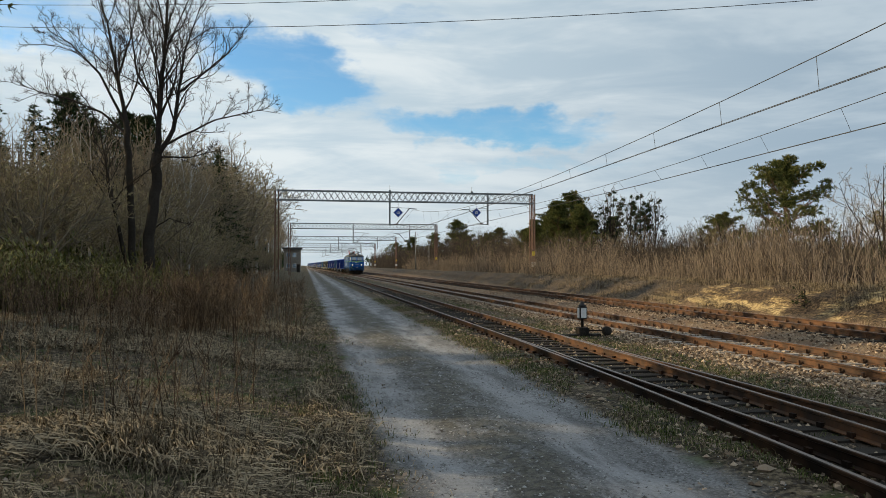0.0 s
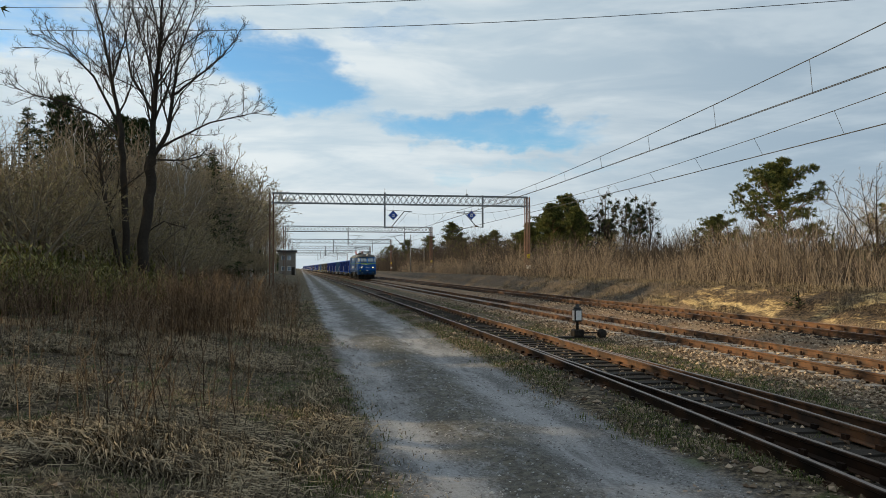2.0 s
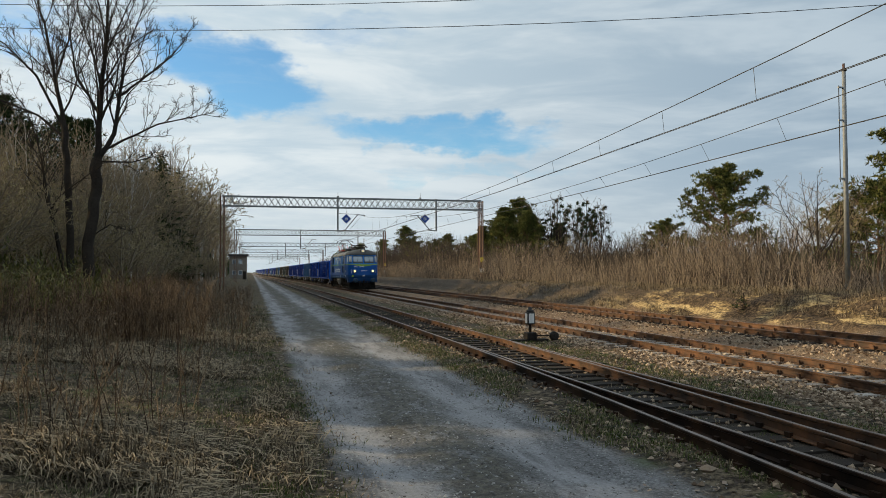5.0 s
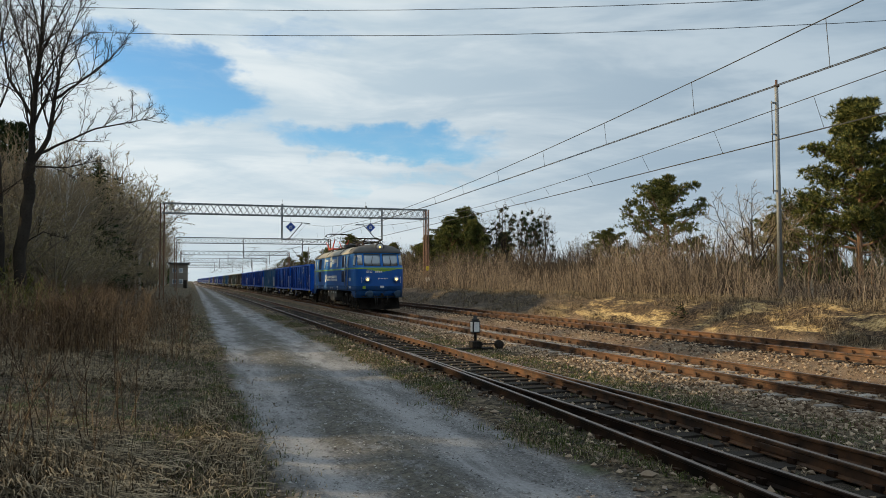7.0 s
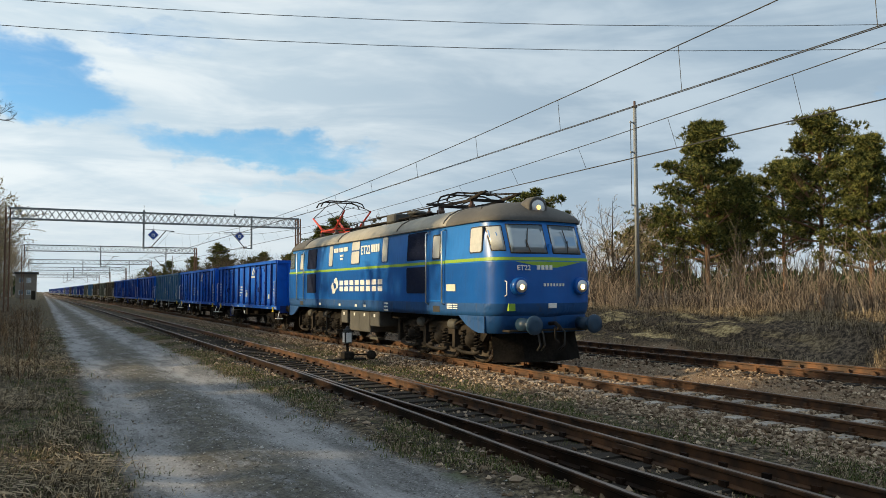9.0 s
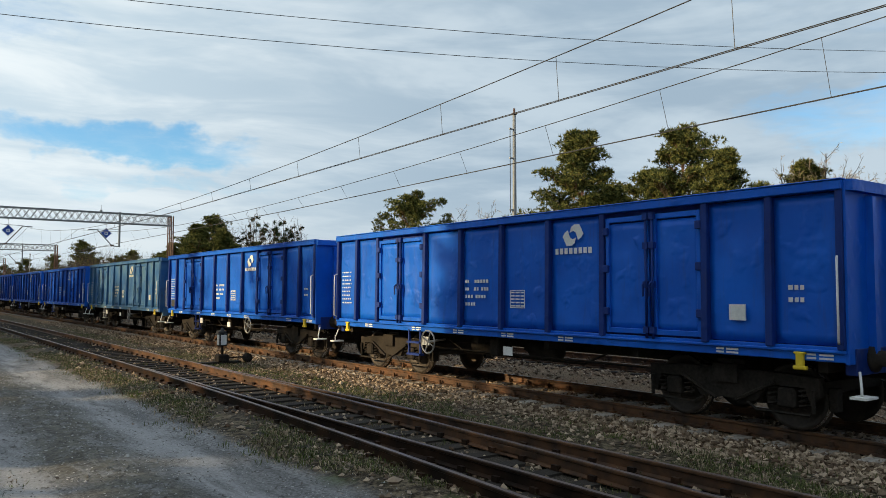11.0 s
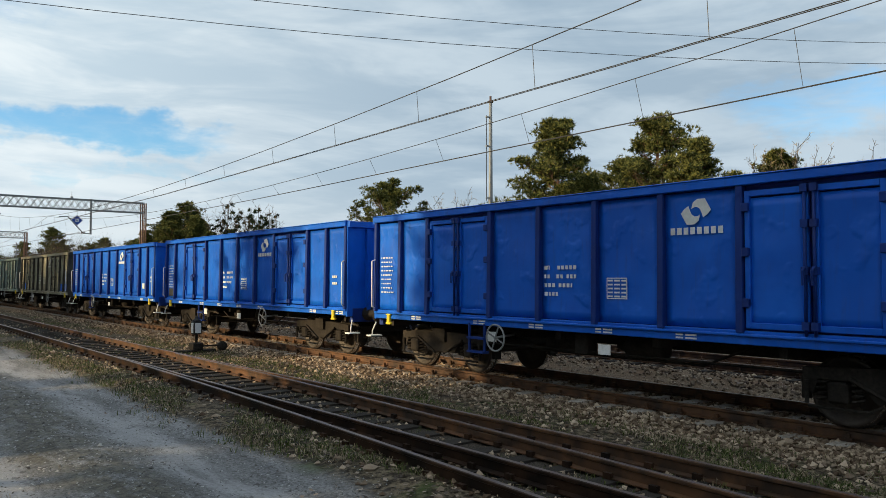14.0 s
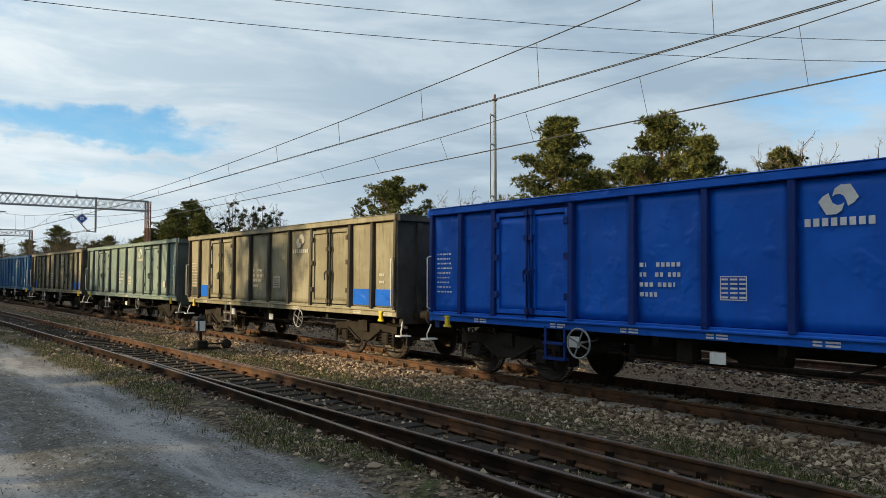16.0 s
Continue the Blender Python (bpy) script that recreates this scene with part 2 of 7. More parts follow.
def painted(name, a, b, dirt=(0.05, 0.04, 0.035), worn=0.35, rough=0.42, dented=0.03):
    """Weathered vehicle paint: faded patches, streaks that run down, specks of rust."""
    def build(n):
        p = n.obj()
        x, y, z = n.xyz(p)
        shift = n.n("ShaderNodeVectorMath", op="ADD")
        n.put(shift.inputs[0], p)
        far = n.n("ShaderNodeCombineXYZ")
        n.put(far.inputs[0], n.math("MULTIPLY", n.rand(), 40.0))
        n.put(shift.inputs[1], far.outputs[0])
        q = shift.outputs[0]
        fade = n.noise(q, 0.8, 4, 0.6)
        streak = n.noise(n.scaled(q, (2, 5.0, 0.55)), 2.2, 5, 0.65)
        speck = n.noise(q, 22.0, 4, 0.7)
        c = n.mix(n.step(fade, 0.35, 0.7), a, b)
        c = n.mix(n.math("MULTIPLY", n.step(streak, 0.50, 0.78), worn), c, dirt)
        c = n.mix(n.math("MULTIPLY", n.step(speck, 0.66, 0.78), worn), c, (0.13, 0.06, 0.03))
        dent = n.math("ADD", n.math("MULTIPLY", n.noise(q, 1.3, 2, 0.5), 0.6), n.math("MULTIPLY", n.step(n.noise(q, 3.0, 2, 0.45), 0.52, 0.74), 0.45))
        return c, n.math("ADD", n.math("MULTIPLY", streak, 0.3), rough - 0.1), 0.0, n.math("ADD", n.math("MULTIPLY", dent, 1.0), n.math("MULTIPLY", speck, 0.02)), dented
    m = material(name, build)
    for node in m.node_tree.nodes:
        if node.type == "BSDF_PRINCIPLED":
            node.inputs["Specular IOR Level"].default_value = 0.30
    return m


# darker copy of the wagon blue: shade at posts and seams, put into colour
SHADE_BLUE = painted("wagon_shade_blue_paint", (0.002, 0.022, 0.15), (0.003, 0.032, 0.20), worn=0.35, rough=0.55)
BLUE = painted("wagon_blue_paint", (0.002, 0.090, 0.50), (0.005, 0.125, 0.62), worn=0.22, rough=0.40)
TEAL = painted("faded_teal_paint", (0.010, 0.085, 0.24), (0.07, 0.16, 0.25), worn=0.55, dirt=(0.09, 0.08, 0.06), rough=0.55)
TAN = painted("faded_tan_paint", (0.20, 0.185, 0.125), (0.30, 0.28, 0.20), worn=0.75, dirt=(0.10, 0.085, 0.06), rough=0.6)
PALE = painted("faded_pale_green_paint", (0.16, 0.23, 0.22), (0.24, 0.30, 0.27), worn=0.6, dirt=(0.09, 0.09, 0.07), rough=0.6)
LOCO_DARK = painted("locomotive_dark_blue", (0.004, 0.076, 0.31), (0.006, 0.097, 0.375), worn=0.2, rough=0.3, dented=0.006)
LOCO_LIGHT = painted("locomotive_mid_blue", (0.013, 0.148, 0.48), (0.022, 0.178, 0.55), worn=0.16, rough=0.3, dented=0.006)
LOCO_SKIRT = painted("locomotive_dusty_skirt_blue", (0.008, 0.062, 0.20), (0.014, 0.078, 0.235), worn=0.5, dirt=(0.06, 0.06, 0.06), rough=0.5)
LIME = painted("lime_stripe_paint", (0.21, 0.36, 0.035), (0.27, 0.42, 0.05), worn=0.25, rough=0.4, dented=0.006)
ROOF = painted("weathered_cream_roof", (0.26, 0.25, 0.22), (0.35, 0.335, 0.29), worn=0.5, dirt=(0.12, 0.11, 0.09), rough=0.7)
SOOT = plain("sooty_grey_roof", (0.045, 0.043, 0.042), (0.09, 0.086, 0.08), 4, 0.75)
GEAR = plain("grimy_running_gear", (0.011, 0.010, 0.009), (0.045, 0.038, 0.032), 7, 0.8, 0.1)
WHEEL = plain("wheel_steel", (0.025, 0.021, 0.018), (0.075, 0.06, 0.05), 9, 0.6, 0.5)
TREAD = plain("polished_wheel_tread", (0.35, 0.33, 0.31), (0.5, 0.48, 0.46), 9, 0.25, 0.9)
BOX_GREY = plain("dusty_equipment_box", (0.04, 0.042, 0.042), (0.09, 0.088, 0.08), 3, 0.7)
MESHY = plain("dark_vent_mesh", (0.004, 0.009, 0.032), (0.009, 0.016, 0.048), 40, 0.7)
WHITE = plain("white_lettering_paint", (0.60, 0.60, 0.58), (0.78, 0.78, 0.76), 8, 0.6)
YELLOW = plain("yellow_hook_paint", (0.62, 0.45, 0.02), (0.75, 0.56, 0.03), 8, 0.5)
RED = plain("red_pantograph_paint", (0.50, 0.035, 0.015), (0.62, 0.06, 0.025), 8, 0.5)
CHROME = plain("bright_handrail", (0.45, 0.45, 0.45), (0.6, 0.6, 0.6), 8, 0.35, 0.8)
BLACK = plain("black_rubber", (0.012, 0.012, 0.012), (0.03, 0.03, 0.03), 8, 0.7)
STEEL = plain("galvanised_steel", (0.16, 0.17, 0.175), (0.30, 0.31, 0.31), 3, 0.6, 0.4)
MAST = plain("rust_streaked_mast_paint", (0.12, 0.065, 0.045), (0.22, 0.12, 0.075), 2.5, 0.75, 0.1)
WIRE = plain("dark_wire", (0.03, 0.032, 0.035), (0.06, 0.06, 0.06), 3, 0.6, 0.4)
CERAMIC = plain("brown_insulator", (0.06, 0.03, 0.02), (0.11, 0.06, 0.04), 8, 0.3)
SIGN_BLUE = plain("sign_blue", (0.012, 0.06, 0.32), (0.02, 0.08, 0.38), 4, 0.5)
BARK = plain("dark_bark", (0.024, 0.020, 0.017), (0.060, 0.049, 0.039), 5, 0.95, 0, 0.01)
TWIG = plain("bare_twigs", (0.075, 0.057, 0.040), (0.165, 0.128, 0.088), 2, 0.95)
PINE_BARK = plain("orange_pine_bark", (0.13, 0.075, 0.045), (0.26, 0.15, 0.085), 4, 0.95, 0, 0.01)
BIRCH = plain("birch_bark", (0.35, 0.33, 0.30), (0.52, 0.50, 0.47), 3, 0.9)


def leafy(name, a, b, c):
    def build(n):
        r = n.island()
        return n.mix(n.step(r, 0.3, 0.8), n.mix(r, a, b), c), 0.8, 0.0, None, 0
    return material(name, build)


NEEDLES = leafy("pine_needles", (0.022, 0.036, 0.012), (0.085, 0.103, 0.028), (0.20, 0.195, 0.055))
SPRUCE = leafy("dark_spruce_needles", (0.012, 0.026, 0.010), (0.03, 0.048, 0.016), (0.05, 0.066, 0.022))
STRAW = leafy("dry_grass_blades", (0.045, 0.034, 0.022), (0.15, 0.115, 0.073), (0.35, 0.28, 0.185))
GREEN = leafy("green_grass_blades", (0.03, 0.046, 0.012), (0.065, 0.085, 0.02), (0.105, 0.125, 0.04))
WEED = leafy("reddish_dry_weeds", (0.05, 0.031, 0.02), (0.115, 0.074, 0.046), (0.22, 0.155, 0.095))
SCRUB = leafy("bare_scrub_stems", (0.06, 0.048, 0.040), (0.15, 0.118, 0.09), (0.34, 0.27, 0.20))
# stems of the belt behind, coloured darker than the scrub to stand for shade
THICKET = leafy("shade_dark_thicket_stems", (0.024, 0.020, 0.018), (0.045, 0.037, 0.032), (0.085, 0.068, 0.055))
BUDS = leafy("yellow_green_buds", (0.15, 0.13, 0.055), (0.24, 0.20, 0.085), (0.32, 0.275, 0.12))

GLASS = bpy.data.materials.new("cab_glass")
GLASS.use_nodes = True
glass_node = GLASS.node_tree.nodes["Principled BSDF"]
glass_node.inputs["Base Color"].default_value = (0.16, 0.22, 0.27, 1)
glass_node.inputs["Roughness"].default_value = 0.06
glass_node.inputs["Metallic"].default_value = 0.0
glass_node.inputs["Coat Weight"].default_value = 1.0
glass_node.inputs["Coat IOR"].default_value = 2.2
glass_node.inputs["Specular IOR Level"].default_value = 1.0
FROSTED = plain("frosted_pane", (0.42, 0.44, 0.43), (0.58, 0.58, 0.55), 3, 0.35)
LAMP_ON = glow("lit_headlamp", (1.0, 0.68, 0.22), 5.0)
LAMP_WARM = glow("dim_headlamp", (1.0, 0.60, 0.16), 2.0)


for matt in (GROUND, TIMBER, STONES, GEAR, GRIT, STRAW, GREEN, WEED, SCRUB, THICKET, TWIG, BARK, MESHY, DARK_RUST, CONCRETE, NEEDLES, SPRUCE):
    for node in matt.node_tree.nodes:
        if node.type == "BSDF_PRINCIPLED":
            node.inputs["Specular IOR Level"].default_value = 0.12


# ---- mesh helpers ----
def box(bm, x0, x1, y0, y1, z0, z1, m=0):
    vs = [bm.verts.new((x, y, z)) for z in (z0, z1) for x, y in ((x0, y0), (x1, y0), (x1, y1), (x0, y1))]
    for q in ((0, 3, 2, 1), (4, 5, 6, 7), (0, 1, 5, 4), (1, 2, 6, 5), (2, 3, 7, 6), (3, 0, 4, 7)):
        f = bm.faces.new([vs[i] for i in q])
        f.material_index = m
    return vs


def tube(bm, pts, radii, seg=6, cap=True, m=0):
    """A tube through pts."""
    pts = [Vector(p) for p in pts]
    if not isinstance(radii, (list, tuple)):
        radii = [radii] * len(pts)
    rings, u = [], None
    for i, p in enumerate(pts):
        d = (pts[min(i + 1, len(pts) - 1)] - pts[max(i - 1, 0)]).normalized()
        u = d.orthogonal().normalized() if u is None else (u - d * u.dot(d)).normalized()
        w = d.cross(u)
        rings.append([bm.verts.new(p + (u * math.cos(a) + w * math.sin(a)) * radii[i]) for a in (2 * math.pi * k / seg for k in range(seg))])
    for a, b in zip(rings, rings[1:]):
        for k in range(seg):
            f = bm.faces.new((a[k], a[(k + 1) % seg], b[(k + 1) % seg], b[k]))
            f.smooth, f.material_index = seg > 5, m
    if cap:
        bm.faces.new(rings[0][::-1]).material_index = m
        bm.faces.new(rings[-1]).material_index = m


def lathe(bm, prof, axis="x", seg=20, m=0):
    """Turn (along, radius) pairs about an axis."""
    rings = []
    for a, r in prof:
        ringv = []
        for k in range(seg):
            t = 2 * math.pi * k / seg
            c, s = r * math.cos(t), r * math.sin(t)
            ringv.append(bm.verts.new((a, c, s) if axis == "x" else (c, a, s) if axis == "y" else (c, s, a)))
        rings.append(ringv)
    for a, b in zip(rings, rings[1:]):
        for k in range(seg):
            f = bm.faces.new((a[k], b[k], b[(k + 1) % seg], a[(k + 1) % seg]))
            f.smooth, f.material_index = True, m
    bm.faces.new(rings[0]).material_index = m
    bm.faces.new(rings[-1][::-1]).material_index = m


def mesh_of(name, bm, mats):
    me = bpy.data.meshes.new(name)
    bmesh.ops.recalc_face_normals(bm, faces=bm.faces[:])
    bm.to_mesh(me)
    bm.free()
    for m in mats if isinstance(mats, (list, tuple)) else [mats]:
        me.materials.append(m)
    return me


def part(name, bm, mats, parent, label="", bevel=0.0):
    if bevel:
        bmesh.ops.bevel(bm, geom=bm.edges[:], offset=bevel, segments=1, affect="EDGES", clamp_overlap=True)
    ob = new(name, mesh_of(name, bm, mats))
    ob.parent = parent
    if label:
        tagged(ob, label)
    return ob


def shared(name, me, parent, m):
    ob = new(name, me)
    ob.parent = parent
    ob.matrix_basis = m
    return ob


def thing(name, label, category, group="", kind="", at=(0, 0, 0)):
    ob = new(name)
    ob.location = at
    ob.empty_display_size = 0.2
    return tagged(ob, label, category, group, kind)


def bmx():
    return bmesh.new()


def boxes(name, rows, mats, parent, label="", bevel=0.0):
    bm = bmx()
    for r in rows:
        box(bm, *r)
    return part(name, bm, mats, parent, label, bevel)


def raw(name, verts, faces, mat, smooth=False):
    me = bpy.data.meshes.new(name)
    me.from_pydata(verts, [], faces)
    me.materials.append(mat)
    if smooth:
        me.shade_smooth()
    return me
# ---- ground ----
T1, T2, T2Z = 10.98, 15.4, 0.15      # centre lines of the two running lines, rail head of the second


def lerp(x, pts):
    for (a, za), (b, zb) in zip(pts, pts[1:]):
        if x <= b:
            f = max(0.0, min(1.0, (x - a) / (b - a)))
            f = f * f * (3 - 2 * f)
            return za + (zb - za) * f
    return pts[-1][1]


CROSS = [(-60, 1.1), (-25, 0.95), (-6, 0.5), (-2.5, 0.15), (0.3, -0.14), (0.9, -0.21), (1.6, -0.25), (2.4, -0.19), (3.2, -0.25), (4.1, -0.21), (4.5, -0.17), (5.0, -0.155), (5.3, -0.205),
         (6.9, -0.205), (7.3, -0.17), (8.0, -0.24), (9.1, -0.26), (9.6, -0.205), (12.4, -0.205), (12.9, -0.24), (13.7, -0.08), (14.1, -0.055), (16.8, -0.055), (17.6, -0.2),
         (18.1, -0.12), (18.9, 0.25), (19.7, 0.75), (20.5, 0.98), (22, 1.02), (60, 1.1), (200, 0.6)]


def veer(y):
    """The lines bear gently to the left further on."""
    return -0.00005 * min(max(y - 20, 0), 130) ** 2 - max(0, y - 150) * 0.013


def ground_z(x, y):
    z = lerp(x - veer(y) if x > 4.3 else x, CROSS)
    rough = 0.035 if -2.5 < x < 18 else 0.10
    if 18 < x < 20.8:
        rough = 0.26
    if 9.4 < x < 12.6 or 13.9 < x < 17 or 4.9 < x < 7.4:
        rough = 0.012
    if 0.8 < x < 4.2:
        rough = 0.015
    near = 1.0 if y < 90 else max(0.0, 1 - (y - 90) / 60)
    z += near * rough * (noise.noise((x * 0.9, y * 0.45, 3.1)) + 0.5 * noise.noise((x * 2.3, y * 1.3, 7.7)))
    return z


def build_ground():
    xs = [-1500, -500, -200, -100, -60, -40, -30, -24, -20, -17, -14, -12] + [-10 + 0.5 * i for i in range(20)] + [0.2 * i for i in range(0, 25)] + [5 + 0.4 * i for i in range(32)]
    xs += [17.9 + 0.16 * i for i in range(20)] + [21.2, 21.8, 22.6, 24, 27, 31, 36, 45, 60, 90, 150, 300, 700, 1500]
    ys = [-400, -150, -70, -40, -25, -15, -9] + [-6 + 0.3 * i for i in range(80)] + [18 + 0.5 * i for i in range(60)] + [48 + 1.5 * i for i in range(50)] + [125, 135, 150, 170, 200, 240, 300, 380, 500, 700, 1000, 1500, 2500]
    verts = [(x, y, ground_z(x, y)) for y in ys for x in xs]
    w = len(xs)
    faces = [(j * w + i, j * w + i + 1, (j + 1) * w + i + 1, (j + 1) * w + i) for j in range(len(ys) - 1) for i in range(w - 1)]
    tagged(new("ground", raw("ground", verts, faces, GROUND, True)), "worn grit road, dry grass verges and sandy bank beside the railway", "ground", kind="structure")


build_ground()


# ---- tracks ----
PROFILE = [(-0.075, -0.172), (0.075, -0.172), (0.075, -0.158), (0.012, -0.142), (0.009, -0.05), (0.036, -0.036), (0.036, -0.008), (0.028, 0.0), (-0.028, 0.0), (-0.036, -0.008), (-0.036, -0.036), (-0.009, -0.05), (-0.012, -0.142), (-0.075, -0.158)]


def rail(name, path, z, mats, parent, label):
    """A rail swept along (x, y) stations."""
    bm, rings = bmx(), []
    for x, y in path:
        rings.append([bm.verts.new((x + u, y, z + w)) for u, w in PROFILE])
    k = len(PROFILE)
    for a, b in zip(rings, rings[1:]):
        for i in range(k):
            f = bm.faces.new((a[i], a[(i + 1) % k], b[(i + 1) % k], b[i]))
            f.material_index = 1 if i == 7 else 0
    bm.faces.new(rings[0]), bm.faces.new(rings[-1][::-1])
    return part(name, bm, mats, parent, label)


def sleeper_mesh(name, half, width, mat, chamfer):
    bm = bmx()
    vs = box(bm, -half, half, -width / 2, width / 2, -0.14, 0)
    for q in vs[4:]:
        q.co.x *= 1 - chamfer * 0.3
        q.co.y *= 1 - chamfer
    return mesh_of(name, bm, mat)


def clips(parent, xs, ys, z):
    """Rail fastenings: a ribbed plate, two bolts and clips on each sleeper seat."""
    verts, faces = [], []
    for y in ys:
        for x in xs:
            for s in (-1, 1):
                for (a, b, c, d, e) in ((0.03, 0.13, 0.07, -0.165, -0.13), (0.06, 0.105, 0.03, -0.13, -0.075)):
                    o = len(verts)
                    verts += [(x + veer(y) + s * u, y + w, z + h) for h in (d, e) for u, w in ((a, -c), (b, -c), (b, c), (a, c))]
                    faces += [tuple(o + i for i in q) for q in ((4, 5, 6, 7), (0, 1, 5, 4), (1, 2, 6, 5), (2, 3, 7, 6), (3, 0, 4, 7))]
    ob = new("rail_fastenings", raw("rail_fastenings", verts, faces, RUST))
    ob.parent = parent
    tagged(ob, "rusty rail fastenings", kind="stuff")


def running_line(label, cx, z, mats, sleeper_mat, near, far):
    t = thing("railway_track", label, "railway track", kind="structure")
    for s in (-1, 1):
        rail("rail", [(cx + veer(y) + s * 0.753, y) for y in (-90, 0, 20, 30, 40, 50, 60, 75, 90, 105, 120, 135, 150, 300, 900)], z, mats, t, "rusty steel rail with a worn head")
    me = sleeper_mesh("sleeper", 1.25, 0.26, sleeper_mat, 0.12)
    rng = random.Random(4)
    n = 0
    y = near
    seats = []
    while n < 190:
        shared("sleeper", me, t, pose(cx + veer(y) + rng.uniform(-0.03, 0.03), y, z - 0.172, 0, 0, rng.uniform(-0.8, 0.8)))
        seats.append(y)
        y += 0.62
        n += 1
    bm = bmx()
    while y < far:
        box(bm, cx + veer(y) - 1.25, cx + veer(y) + 1.25, y - 0.13, y + 0.13, z - 0.30, z - 0.172)
        y += 0.62
    ob = part("far_sleepers", bm, sleeper_mat, t)
    tagged(ob, "sleepers far down the line", kind="stuff")
    clips(t, (cx - 0.753, cx + 0.753), seats[:130], z)
    return t


def n1(y):
    d = max(0.0, 21 - y)
    return 5.35 + veer(y) - 0.0019 * min(d, 26) ** 2 - max(0, d - 26) * 0.095


def n2(y):
    f = max(0.0, min(1.0, (19.5 - y) / 14))
    return 5.35 + veer(y) + 0.20 * f * f * (3 - 2 * f)


def siding():
    t = thing("siding_track", "dark worn siding with a hand-worked turnout on timbers", "railway track", kind="structure")
    mats = [DARK_RUST, RAIL_TOP]
    ys = [-60, -30, -15] + [-6 + 1.5 * i for i in range(19)] + [24, 32, 40, 50, 60, 75, 90, 105, 120, 135, 150, 300, 700]
    rail("stock_rail", [(n1(y), y) for y in ys], 0, mats, t, "dark rusty stock rail")
    rail("stock_rail", [(n2(y) + 1.52, y) for y in ys], 0, [RUST, RAIL_TOP], t, "orange rusty stock rail")
    short = [y for y in ys if y < 20]
    rail("switch_rail", [(n2(y) + (0.05 if y > 15 else 0), y) for y in short], 0.003, mats, t, "dark rusty switch rail")
    rail("switch_rail", [(n1(y) + 1.505 - (0.05 if y > 15 else 0), y) for y in short], 0.003, [RUST, RAIL_TOP], t, "rusty switch rail")
    rng = random.Random(8)
    for i in range(100):
        y = 2.2 + 0.60 * i
        wide = y < 24
        me = sleeper_mesh("timber_sleeper", 1.32 + (rng.uniform(0.05, 0.30) if wide else 0), 0.25, TIMBER, 0.05)
        c = (n1(y) + n2(y) + 1.52) / 2
        shared("timber_sleeper", me, t, pose(c + rng.uniform(-0.08, 0.08), y, -0.172, 0, 0, rng.uniform(-1.5, 1.5)))
    verts, faces = [], []
    for i in range(60):
        y = 2.2 + 0.60 * i
        for x in {n1(y), n2(y) + 1.52} | ({n2(y), n1(y) + 1.505} if y < 18 else set()):
            for s in (-1, 1):
                o = len(verts)
                verts += [(x + s * u, y + w, h) for h in (-0.168, -0.105) for u, w in ((0.05, -0.05), (0.10, -0.05), (0.10, 0.05), (0.05, 0.05))]
                faces += [tuple(o + k for k in q) for q in ((4, 5, 6, 7), (0, 1, 5, 4), (1, 2, 6, 5), (2, 3, 7, 6), (3, 0, 4, 7))]
    ob = new("rail_fastenings", raw("rail_fastenings", verts, faces, DARK_RUST))
    ob.parent = t
    tagged(ob, "dark rail chairs and bolts", kind="stuff")
    # rail joint with fishplate
    for y, f, s in ((7.2, lambda q: n1(q) + 1.505, -1), (7.2, lambda q: n1(q) + 1.505, 1), (10.5, n1, 1)):
        boxes("fishplate", [(f(y) + s * 0.018, f(y) + s * 0.036, y - 0.4, y + 0.4, -0.13, -0.05)], RUST, t, "orange rusty fishplate", 0.004)
    return t


running_line("near running line with rusty rails on concrete sleepers", T1, 0.0, [RUST, RAIL_TOP], CONCRETE, 2.0, 420)
running_line("far running line with orange rusty rails on raised ballast", T2, T2Z, [RUST, RAIL_TOP], TIMBER, 3.0, 420)
siding()


